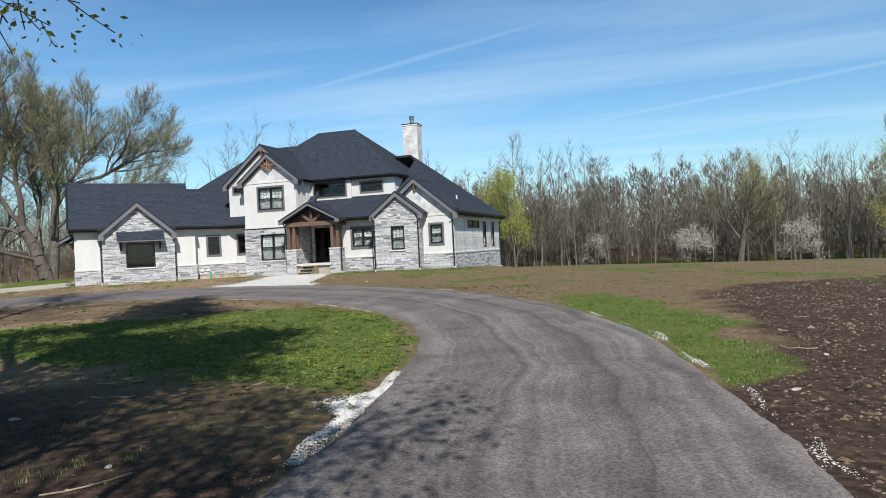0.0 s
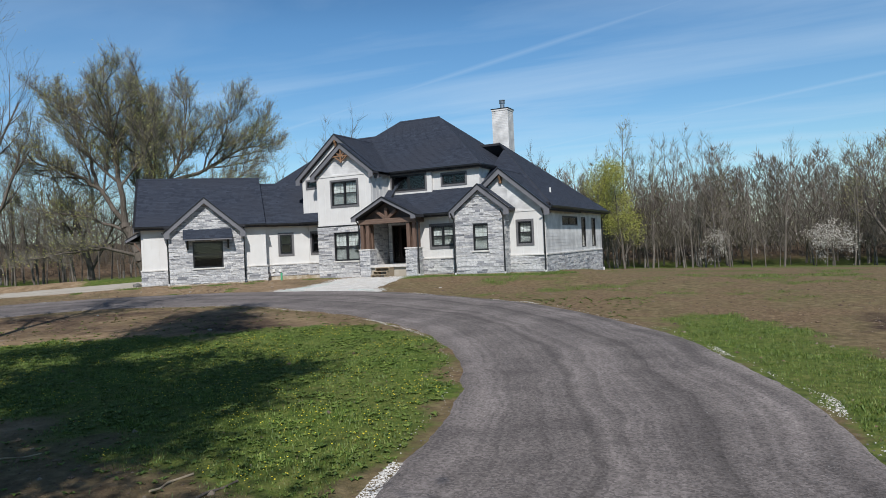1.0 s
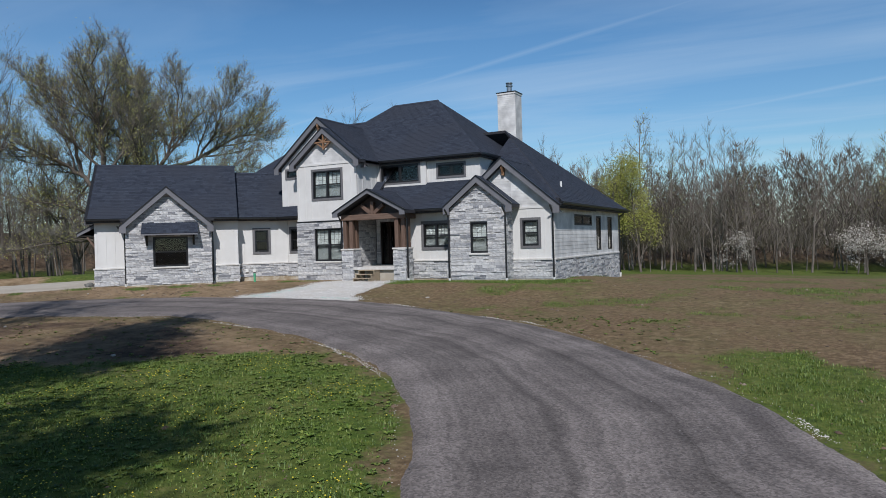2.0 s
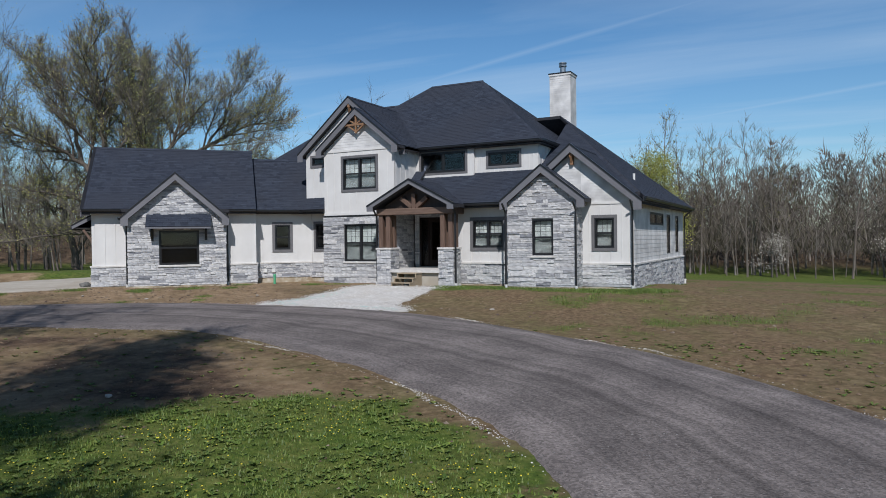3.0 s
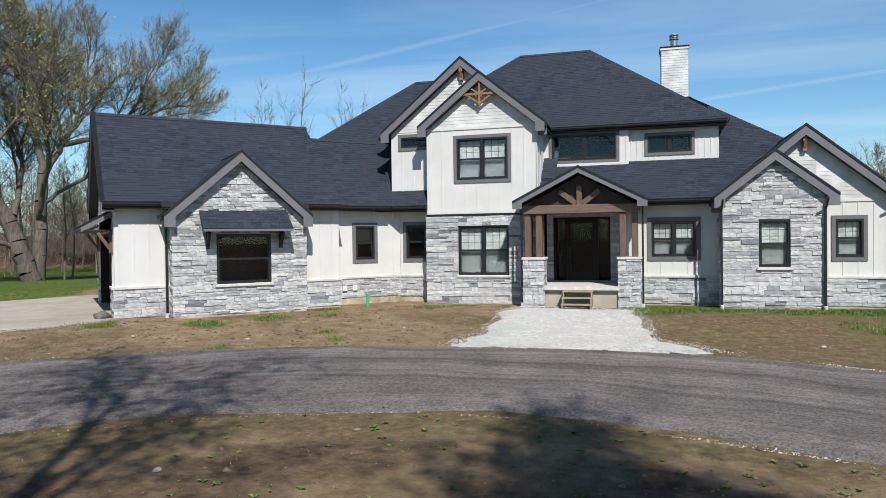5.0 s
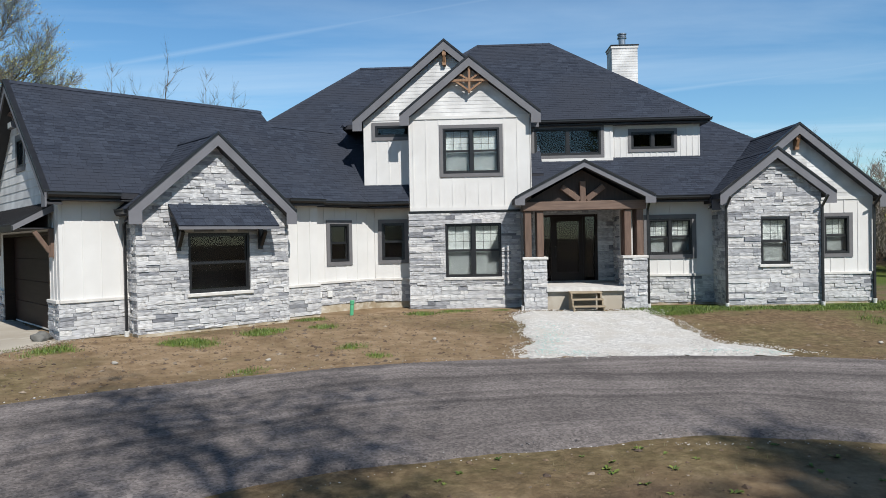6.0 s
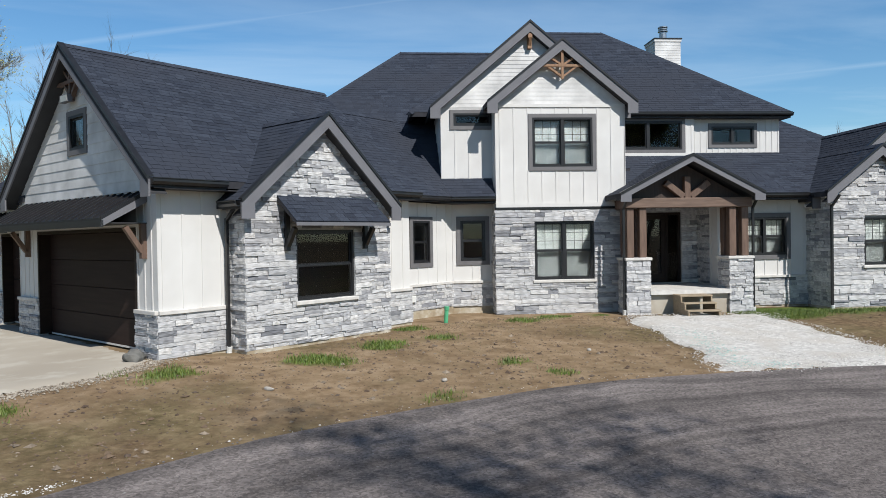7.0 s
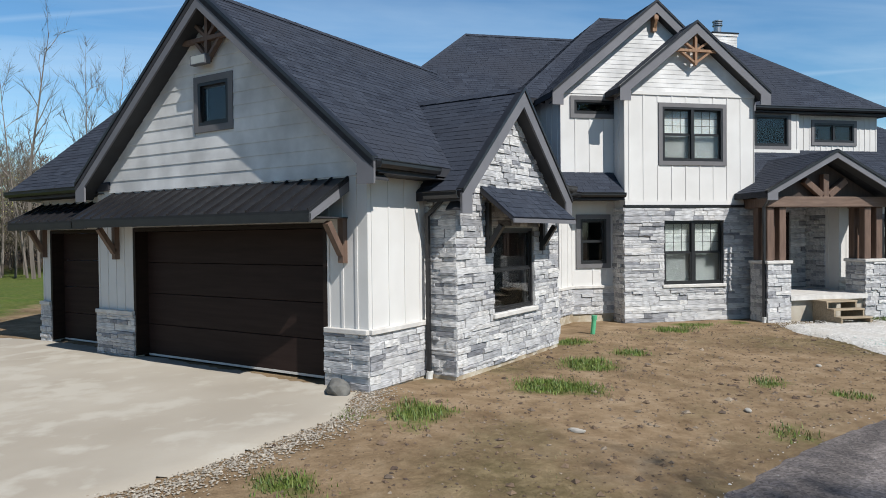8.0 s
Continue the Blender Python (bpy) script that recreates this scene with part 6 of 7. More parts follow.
def twig_mesh(name, tips, mat, seed, per, length, width):
    """Fine upswept twigs at the ends of a tree's limbs."""
    r = random.Random(seed)
    verts, faces = [], []
    for p, d in tips:
        for _ in range(per):
            e = (d * 0.8 + Vector((r.gauss(0, 0.38), r.gauss(0, 0.38), r.uniform(-0.1, 0.6)))).normalized() * length * r.uniform(0.4, 1.3)
            c = p - d * r.uniform(0, length)
            s = e.orthogonal().normalized() * width
            n = len(verts)
            verts += [c - s, c + s, c + e]
            faces.append((n, n + 1, n + 2))
    me = bpy.data.meshes.new(name)
    me.from_pydata(verts, [], faces)
    me.materials.append(mat)
    return me


# great budding maple behind the garage: stems and main limbs laid out, the rest grown on them
def great_maple(at, heading, seed):
    r = random.Random(seed)
    segs, tips = [], []

    def limb(r0, r1, *pts, reach=6.4, start=0.25, bare=False):
        line = bend_line([Vector(p) * 1.04 for p in pts], 5)
        line = [p + Vector((r.gauss(0, 0.09), r.gauss(0, 0.09), r.gauss(0, 0.06))) if 0 < i < len(line) - 1 else p for i, p in enumerate(line)]
        m = len(line) - 1
        for i in range(m):
            segs.append((line[i], r0 + (r1 - r0) * i / m, line[i + 1], r0 + (r1 - r0) * (i + 1) / m, 0))
        if not bare:
            grow_side(segs, tips, r, line, r0, 1, 3, 0.60, reach, start=start)

    limb(0.80, 0.50, (0, 0, -0.4), (-0.9, 0.0, 3.0), (-2.3, 0.3, 6.2), bare=True)
    limb(0.62, 0.36, (0.3, 0.3, -0.4), (0.6, 0.5, 4.0), (0.9, 1.0, 9.0), bare=True)
    limb(0.30, 0.04, (-2.3, 0.3, 6.2), (-4.7, 0.5, 10.0), (-8.0, 0.8, 12.0), (-12.0, 1.0, 13.0))
    limb(0.36, 0.04, (-2.3, 0.3, 6.2), (-2.6, -0.5, 11.0), (-3.0, -1.2, 16.0), (-3.6, -1.5, 21.0))
    limb(0.22, 0.03, (-4.7, 0.5, 10.0), (-5.6, 1.2, 14.0), (-7.0, 1.5, 18.0), (-8.5, 2.0, 20.0))
    limb(0.32, 0.04, (0.9, 1.0, 9.0), (0.0, 1.5, 13.0), (-0.3, 1.0, 17.0), (0.0, 1.5, 21.3))
    limb(0.30, 0.04, (0.9, 1.0, 8.6), (2.4, 2.5, 11.0), (3.9, 3.2, 14.5), (4.6, 3.6, 20.0), reach=7.2)
    limb(0.25, 0.03, (2.4, 2.5, 11.0), (6.5, 3.5, 12.4), (10.3, 4.0, 14.8), (13.0, 4.5, 15.4), reach=6.6)
    limb(0.16, 0.03, (6.3, 3.4, 12.2), (8.2, 2.5, 15.3), (9.0, 2.2, 18.2), reach=6.2)
    limb(0.22, 0.03, (-0.8, 0.0, 2.4), (-4.0, -1.0, 3.6), (-8.0, -1.6, 3.2), (-12.5, -2.0, 2.6), reach=3.6)
    limb(0.20, 0.03, (-1.8, 0.2, 5.0), (-5.0, 1.0, 6.8), (-8.5, 1.2, 7.4), (-13.0, 1.5, 8.6), reach=4.2)
    limb(0.26, 0.03, (-1.2, 0.2, 5.0), (-0.5, 4.5, 9.0), (-1.0, 7.5, 13.0), (0.0, 9.0, 17.5))
    limb(0.24, 0.03, (0.4, 0.3, 5.0), (1.0, -4.0, 9.5), (0.5, -6.5, 13.0), (1.5, -8.0, 16.5), reach=4.4)
    limb(0.18, 0.03, (0.7, 0.6, 6.0), (4.0, 1.0, 8.4), (8.0, 0.5, 10.0), (11.5, 1.0, 12.6), reach=5.6)
    t = thing("maple_tree", pose(at[0], at[1], field_z(*at), 0, 0, heading), "huge many-stemmed maple in yellow-green bud beyond the garage apron", "tree")
    put_mesh("trunk", limb_mesh("trunk", segs, M_bark), None, t, PLACE[t])
    put_mesh("twig_spray", twig_mesh("twig_spray", tips, M_twig, seed + 1, 9, 0.85, 0.012), None, t, PLACE[t])["kind"] = "stuff"
    budding = [(p, d) for p, d in tips if r.random() < 0.40 + 0.9 * max(0.0, 0.25 + noise.noise(p * 0.25))]
    put_mesh("crown", leaf_mesh("crown", budding, M_bud, 7, 0.075, 0.5, seed), None, t, PLACE[t])
    return t


great_maple((-65.0, 61.0), 47.2, 513)


def wood_form(seed, H, r0, low=0.35, lean=0.04, reach=0.24, up=0.35):
    """A slender woodland tree: one leader, upswept side limbs, twigs."""
    r = random.Random(seed)
    segs, tips = [], []
    d, q, line = Vector((r.gauss(0, lean), r.gauss(0, lean), 1)).normalized(), Vector((0, 0, -0.3)), [Vector((0, 0, -0.3))]
    for i in range(8):
        d = (d + Vector((r.gauss(0, 0.05), r.gauss(0, 0.05), 0.06))).normalized()
        q = q + d * (H * 0.92 / 8)
        line.append(q)
    for i in range(8):
        segs.append((line[i], r0 * (1 - 0.11 * i), line[i + 1], r0 * (1 - 0.11 * (i + 1)), 0))
    grow_side(segs, tips, r, line, r0, 1, 2, H * 0.05, H * reach, up, low)
    return segs, tips


def flat_segs(segs, verts, faces, at, scale, rot, fat=1.0):
    """Trunks as five-sided tubes, limbs as three-sided ones, fine limbs as single blades."""
    c, s = math.cos(rot) * scale, math.sin(rot) * scale

    def place(v):
        return (at.x + c * v.x - s * v.y, at.y + s * v.x + c * v.y, at.z + scale * v.z)
    for p, r0, q, r1, lev in segs:
        d = (q - p).normalized()
        x = d.orthogonal().normalized()
        n = len(verts)
        if lev > 1:
            x = (Matrix.Rotation((p.x * 7 + p.y * 5) % 3.1, 3, d) @ x) * r0 * 1.3 * fat
            verts += [place(p - x), place(p + x), place(q)]
            faces.append((n, n + 1, n + 2))
            continue
        y = d.cross(x)
        k = 5 if lev == 0 else 3
        for c0, rr in ((p, r0 * fat), (q, r1 * fat)):
            verts += [place(c0 + rr * (math.cos(6.2832 * i / k) * x + math.sin(6.2832 * i / k) * y)) for i in range(k)]
        faces += [(n + i, n + (i + 1) % k, n + k + (i + 1) % k, n + k + i) for i in range(k)]


build_tree("maple_tree", (-78.0, 50.0), "very tall bare-topped tree with thin upright limbs", "tree", 23, 28, 0.5,
           leaf=(M_bud, 2, 0.05, 0.4), limbs=(9, 6, 5, 4), spread=30, trunk=0.2, ratio=0.55, up=0.12)
build_tree("maple_tree", (-76.0, 62.0), "budding tree with low spreading limbs at the wood's edge", "tree", 31, 17, 0.4,
           leaf=(M_bud, 5, 0.06, 0.5), limbs=(9, 6, 5, 3), spread=48, trunk=0.1, ratio=0.62, up=0.03)
# roadside trees on the loop's island, whose crowns throw the dappled shade
SHADERS = [((-9.6, 4.2), 41, 26, 0.45, 22, 0.12, 0, 40, 0.31, 0.32), ((-5.8, -1.4), 49, 16, 0.36, 13, 0.034, 270, 52, 0.46, 0.40), ((-4.5, -2.4), 314, 16, 0.34, 8, 0.09, 160, 52, 0.46, 0.42),
           ((-17.8, 11.2), 53, 21.5, 0.25, 5, 0.085, 120, 42, 0.34, 0.62), ((-8.4, 1.0), 59, 19.5, 0.4, 30, 0.12, 0, 50, 0.42, 0.46)]
for at, seed, H, r0, per, size, rot, spread, ratio, low in SHADERS:
    build_tree("shade_tree", at, "tall island tree in early leaf over the driveway loop", "tree", seed, H, r0,
               leaf=(M_leaf, per, size, 0.13 if size < 0.04 else 0.45), group="island trees", rot=rot, limbs=(9, 6, 4, 3), spread=spread, trunk=low, ratio=ratio, up=0.05)

# far woods: single trees along the edge, then the mass behind
kinds = []
for k in range(8):
    green = k in (2, 5)
    segs, tips = wood_form(100 + k, 17, 0.13 + 0.025 * (k % 3), 0.30 + 0.05 * (k % 3), 0.05, 0.20 + 0.03 * (k % 4), 0.2 + 0.06 * (k % 3))
    x, y = -34 + 8.3 * k, 104 + k % 3
    t = thing("woodland_tree", pose(x, y, field_z(x, y) - 0.1), "slender budding tree at the wood's edge" if green else "slender bare grey-brown tree at the wood's edge", "tree", "trees along the wood's edge")
    verts, faces = [], []
    flat_segs(segs, verts, faces, Vector(), 1.0, 0.0)
    me = bpy.data.meshes.new("trunk")
    me.from_pydata(verts, [], faces)
    me.materials.append(M_bark2)
    put_mesh("trunk", me, None, t, PLACE[t])
    put_mesh("twig_spray", twig_mesh("twig_spray", tips, M_brush, k, 6, 1.2, 0.014), None, t, PLACE[t])["kind"] = "stuff"
    if green:
        put_mesh("crown", leaf_mesh("crown", tips, M_bud, 4, 0.10, 0.5, k), None, t, PLACE[t])
    kinds.append(t)
wr = random.Random(5)
for i in range(84):
    x = -74 + 142 * (i + wr.uniform(-0.45, 0.45)) / 84
    y = 102 + wr.uniform(-4, 10) - 0.05 * max(0, x)
    put_copy(kinds[wr.randrange(8)], (x, y), wr.uniform(0, 360), wr.choice((0.4, 0.5, 0.65, 0.8, 0.95)) * wr.uniform(0.9, 1.12))
for i in range(30):
    a = i / 30
    put_copy(kinds[wr.randrange(8)], (-70 - 36 * a + wr.uniform(-5, 5), 74 + wr.uniform(-12, 22) - 26 * a), wr.uniform(0, 360), wr.uniform(0.6, 1.05))

# taller bare trees over the roofs, and two pale groups that overtop the wood
for k in range(9):
    put_copy(kinds[(0, 1, 3, 4, 6)[k % 5]], (-66 + 1.9 * k + wr.uniform(-0.6, 0.6), 90 + wr.uniform(-4, 6)), wr.uniform(0, 360), wr.uniform(0.98, 1.22), "tall bare pale-limbed tree behind the garage")
for x, y, sc, k in ((-27.5, 122, 1.22, 2), (-24.5, 124, 1.30, 5), (-22.0, 121, 1.22, 2), (-18.2, 126, 1.28, 0), (-15.5, 123, 1.30, 7), (-12.6, 125, 1.18, 3), (-31.5, 118, 1.0, 5), (-36.0, 116, 1.05, 1)):
    put_copy(kinds[k], (x, y), wr.uniform(0, 360), sc, "tall pale tree that overtops the wood")

# the wide dark tree, the yellow-green ones and the blossoming ones along the edge
build_tree("spreading_tree", (10.2, 101), "wide dark bare tree standing before the woods", "tree", 61, 15.5, 0.48, leaf=(M_bud, 2, 0.07, 0.6), limbs=(9, 6, 4, 4), spread=48, trunk=0.14, ratio=0.58, up=0.10)
for k, (x, y, H) in enumerate(((-20.2, 101, 16.5), (28, 99, 17.0), (15.5, 108, 16.5), (-23.5, 106, 17.5))):
    build_tree("leafing_tree", (x, y), "young tree in bright yellow-green leaf", "tree", 71 + k, H, 0.16, leaf=(M_leaf, 11 if k != 2 else 4, 0.11, 0.6), group="leafing trees", limbs=(9, 5, 4, 3), spread=30, trunk=0.12, ratio=0.42, up=0.14)
for k, (x, y, H) in enumerate(((4.6, 100, 6.6), (17.6, 101, 7.2), (-8.5, 104, 6.0))):
    build_tree("blossom_tree", (x, y), "small tree covered in white blossom", "tree", 81 + k, H, 0.12, leaf=(M_blossom, 5 if k < 2 else 2, 0.08, 0.34), group="blossoming trees", limbs=(8, 5, 4, 3), spread=58, trunk=0.3, ratio=0.52, up=-0.02)

verts, faces = [], []
forms = [wood_form(200 + k, 17, 0.15, 0.32, 0.05, 0.20 + 0.03 * (k % 3), 0.25)[0] for k in range(8)]


def wood_place(i, n):
    """Beyond the field, beyond the garage lawn, and unseen behind the driveway, added to cut low sky light."""
    f = i / n
    if f < 0.62:
        return wr.uniform(-112, 98), 106 + 30 * wr.random() ** 1.3
    if f < 0.80:
        return wr.uniform(-132, -80), wr.uniform(40, 112)
    if f < 0.92:
        return wr.uniform(-130, -88), wr.uniform(-70, 40)
    return wr.uniform(-120, -20), wr.uniform(-100, -66)


for i in range(560):
    x, y = wood_place(i, 560)
    flat_segs(forms[wr.randrange(8)], verts, faces, Vector((x, y, field_z(x, y) - 0.1)), wr.uniform(0.55, 1.0), wr.uniform(0, 6.3), 1.25)
me = bpy.data.meshes.new("woodland")
me.from_pydata(verts, [], faces)
me.materials.append(M_bark2)
tagged(new("woodland", me), "dense bare spring woods beyond the field, with unseen rows added behind the driveway", "woods", kind="stuff")

verts, faces = [], []
for i in range(70):
    x, y = wood_place(i * 0.6, 70)
    z0, R, H = field_z(x, y), wr.uniform(1.6, 2.8), wr.uniform(11, 17)
    for _ in range(260):
        f, a = wr.random(), wr.uniform(0, 6.283)
        r = R * math.sin(math.pi * min(0.97, 0.2 + 0.75 * f)) * math.sqrt(wr.random())
        px, py, z = x + r * math.cos(a), y + r * math.sin(a), z0 + H * (0.4 + 0.6 * f)
        w, n = wr.uniform(0.05, 0.11), len(verts)
        verts += [(px - w, py, z), (px, py + w * 0.6, z - w * 0.5), (px + w, py, z), (px, py - w * 0.6, z + w * 0.6)]
        faces.append((n, n + 1, n + 2, n + 3))
me = bpy.data.meshes.new("budding_crowns")
me.from_pydata(verts, [], faces)
me.materials.append(M_haze)
tagged(new("budding_crowns", me), "pale green buds scattered through the far woods", "woods", kind="stuff")

verts, faces = [], []
for i in range(1500):
    x, y = wood_place(i, 1500)
    H = wr.uniform(8.5, 15.5) + 3.0 * noise.noise(Vector((x * 0.06, y * 0.06, 1)))
    z0, R = field_z(x, y), wr.uniform(1.4, 3.2)
    for _ in range(290):
        f = wr.random()
        z = z0 + H * (0.24 + 0.76 * f)
        r = R * math.sin(math.pi * min(0.97, 0.25 + 0.72 * f)) * math.sqrt(wr.random())
        a = wr.uniform(0, 6.283)
        px, py = x + r * math.cos(a), y + r * math.sin(a)
        h, w = wr.uniform(0.5, 1.5), (wr.uniform(0.014, 0.036) if y < 109 else wr.uniform(0.03, 0.065))
        dx, dy = (px - x) / R * 0.5 + wr.gauss(0, 0.45), (py - y) / R * 0.5 + wr.gauss(0, 0.45)
        n = len(verts)
        verts += [(px - w, py, z), (px + w, py, z), (px + dx * h, py + dy * h, z + h * wr.uniform(0.3, 1.0))]
        faces.append((n, n + 1, n + 2))
me = bpy.data.meshes.new("twigs")
me.from_pydata(verts, [], faces)
me.materials.append(M_brush)
tagged(new("twigs", me), "haze of fine bare twigs in the far woods", "woods", kind="stuff")
verts, faces = [], []
for i in range(80000):
    x, y = wood_place(i, 80000)
    cl = noise.noise(Vector((x * 0.16, y * 0.16, 2)))
    low = 0.3 if y > 126 or x < -104 else 2.6
    z = field_z(x, y) + low + abs(wr.gauss(0, 3.3)) * (0.8 + 0.9 * max(0, cl))
    h, w = wr.uniform(0.5, 1.6), (wr.uniform(0.012, 0.04) if y < 110 else wr.uniform(0.03, 0.07))
    ax, ay = wr.gauss(0, 0.5), wr.gauss(0, 0.5)
    n = len(verts)
    verts += [(x - w, y, z), (x + w, y, z), (x + ax * h, y + ay * h, z + h)]
    faces.append((n, n + 1, n + 2))
me = bpy.data.meshes.new("undergrowth")
me.from_pydata(verts, [], faces)
me.materials.append(M_brush)
tagged(new("undergrowth", me), "tangle of brown twigs under the far trees", "undergrowth", kind="stuff")

# ---- ground cover ----


def blades(name, n, area, accept, mat, label, h0, h1, w, seed, clump=0.0):
    r = random.Random(seed)
    verts, faces = [], []
    tries = 0
    while len(faces) < n and tries < n * 14:
        tries += 1
        x, y = r.uniform(area[0], area[2]), r.uniform(area[1], area[3])
        if r.random() > accept(x, y):
            continue
        for _ in range(1 if not clump else r.randint(4, 9)):
            px, py = x + r.gauss(0, clump), y + r.gauss(0, clump)
            z = field_z(px, py) - 0.01
            h = r.uniform(h0, h1)
            a = r.uniform(0, 6.28)
            l = r.uniform(0.1, 0.8) * h
            dx, dy = math.cos(a) * w, math.sin(a) * w
            k = len(verts)
            verts += [(px - dx, py - dy, z), (px + dx, py + dy, z), (px - math.sin(a) * l, py + math.cos(a) * l, z + h)]
            faces.append((k, k + 1, k + 2))
    me = bpy.data.meshes.new(name)
    me.from_pydata(verts, [], faces)
    me.materials.append(mat)
    return tagged(new(name, me), label, "grass", kind="stuff")


loop_in = [(p.x, p.y) for p in smooth_line(INNER, 40)]
loop_out = [(p.x, p.y) for p in smooth_line(OUTER, 40)]
LANE = loop_in + loop_out[::-1]


def off_lane(x, y):
    return edge_gap(LANE, x, y) < -0.05 and edge_gap(SLAB, x, y) < 0 and edge_gap(PAD, x, y) < 0.1


def lush(x, y):
    t = turf_at(x, y)
    return 0.0 if t < 0.42 or not off_lane(x, y) else t * t


blades("grass", 90000, (-22, 8.5, 3.5, 27), lush, M_grass, "green lawn grass on the driveway island", 0.015, 0.05, 0.010, 1)
blades("grass", 26000, (-22, 8.5, 3.5, 27), lambda x, y: lush(x, y) * smooth(-0.1, 0.5, noise.noise(Vector((x * 1.3, y * 1.3, 6)))), M_grass, "taller grass tufts in the lawn", 0.03, 0.075, 0.012, 5, clump=0.07)
blades("grass", 30000, (-42, 26, 6, 43), lambda x, y: lush(x, y) * (0.0 if house_gap(x, y) <= 0.05 else 0.25 if x > -12 and house_gap(x, y) > 1.6 else 1.0), M_grass, "thin green grass tufts round the yard", 0.03, 0.10, 0.009, 2, clump=0.09)
blades("dry_grass", 16000, (-33, 6, 8, 40), lambda x, y: 0.25 * (1 if off_lane(x, y) and house_gap(x, y) > 0.1 else 0), M_dry, "dry straw and seedlings on bare earth", 0.015, 0.06, 0.005, 3, clump=0.10)


blades("dry_grass", 9000, (-15, 5, -3.6, 12), lambda x, y: (0.6 - 0.5 * turf_at(x, y)) * (1 if off_lane(x, y) else 0), M_dry, "dead straw and leaf litter under the island trees", 0.005, 0.05, 0.004, 6, clump=0.08)
blades("grass", 2600, (-16, 5, -3.6, 11.5), lambda x, y: 0.8 * smooth(0.05, 0.5, noise.noise(Vector((x * 0.9, y * 0.9, 21)))) * (1 if off_lane(x, y) else 0), M_grass, "sparse grass under the island trees", 0.03, 0.09, 0.006, 7, clump=0.10)
blades("dry_grass", 9000, (1.5, 7, 16, 30), lambda x, y: 0.5 * smooth(-0.2, 0.5, noise.noise(Vector((x * 0.6, y * 0.6, 25)))) * (1 if off_lane(x, y) else 0), M_dry, "dead stubble on the tilled field", 0.005, 0.06, 0.005, 8, clump=0.12)


def rocks(name, pts, mat, label, category, seed, flat=0.6):
    """Small broken stones, each an uneven eight-sided chip."""
    r = random.Random(seed)
    verts, faces = [], []
    for x, y, z, s in pts:
        a = r.uniform(0, 6.28)
        k = len(verts)
        for i in range(4):
            rr = s * r.uniform(0.6, 1.2)
            verts.append((x + rr * math.cos(a + 1.57 * i), y + rr * math.sin(a + 1.57 * i), z + s * r.uniform(-0.1, 0.2)))
        verts.append((x + s * r.uniform(-.3, .3), y + s * r.uniform(-.3, .3), z + s * flat * r.uniform(0.7, 1.2)))
        verts.append((x, y, z - s * 0.5))
        for i in range(4):
            faces += [(k + i, k + (i + 1) % 4, k + 4), (k + (i + 1) % 4, k + i, k + 5)]
    me = bpy.data.meshes.new(name)
    me.from_pydata(verts, [], faces)
    me.materials.append(mat)
    return tagged(new(name, me), label, category, kind="stuff")


gr = random.Random(9)
pts = []
for line, sign in ((smooth_line(INNER, 700), -1), (smooth_line(OUTER, 700), 1)):
    for i in range(1, 699):
        p, d = line[i], (line[i + 1] - line[i - 1]).normalized()
        side = Vector((d.y, -d.x, 0)) * sign
        heavy = max(0.0, noise.noise(Vector((p.x * 0.45, p.y * 0.45, 4 + sign))) - 0.12) * 1.6
        if sign < 0 and p.y > 14:
            heavy *= 0.4
        if sign < 0 and 7.5 < p.y < 12.5 and p.x > -6:
            heavy = 1.6
        if sign > 0 and 6 < p.y < 21 and p.x > -2.5:
            heavy = max(0.0, 0.05 + 1.5 * noise.noise(Vector((p.y * 0.75, 1, 1))))
        for _ in range(int(1 + gr.random() + 78 * heavy)):
            o = abs(gr.gauss(0, 0.06 + 0.11 * heavy)) + 0.02
            q = p - side * (0.12 - o) * -1 + d * gr.uniform(-0.08, 0.08)
            q += side * wobble(p.x, p.y, 0.9, 0.22)
            pts.append((q.x, q.y, field_z(q.x, q.y) + 0.004, gr.uniform(0.006, 0.015) if gr.random() < 0.97 else gr.uniform(0.015, 0.03)))
for i in range(9000):
    f = gr.gauss(0, 0.55)
    x, y = -4.55 - abs(gr.gauss(0, 0.34)) * max(0.2, 1 - abs(f)), 10.25 + f
    if edge_gap(LANE, x, y) < 0.2:
        pts.append((x, y, field_z(x, y) + 0.004, gr.uniform(0.006, 0.026)))
rocks("edge_gravel", pts, M_lime, "white limestone gravel along the driveway edges", "gravel", 1)
pts = []
for i in range(15000):
    x, y = gr.uniform(-23.2, -16.2), gr.uniform(31.0, 37.7)
    if edge_gap(PAD, x, y) + wobble(x, y, 1.0, 0.3) > -0.12 - (0.25 if gr.random() < 0.1 else 0):
        pts.append((x, y, ground_z(x, y) + 0.06, gr.uniform(0.007, 0.022)))
chalk = []
for (x0, y0), (x1, y1), n, wide in (((-21.5, 35.2), (-22.0, 31.6), 330, 0.20), ((-22.0, 31.7), (-21.0, 31.6), 90, 0.14), ((-18.8, 32.0), (-17.0, 31.75), 130, 0.14)):
    for i in range(n):
        f = gr.random()
        x, y = x0 + (x1 - x0) * f + gr.gauss(0, wide), y0 + (y1 - y0) * f + gr.gauss(0, wide)
        if edge_gap(PAD, x, y) > -0.1:
            chalk.append((x, y, ground_z(x, y) + 0.066, gr.uniform(0.01, 0.022)))
rocks("chalked_gravel", chalk, M_chalk, "gravel marked with pale turquoise chalk", "gravel", 8)
rocks("pad_gravel", pts, M_lime, "loose white crushed stone before the porch", "gravel", 2)
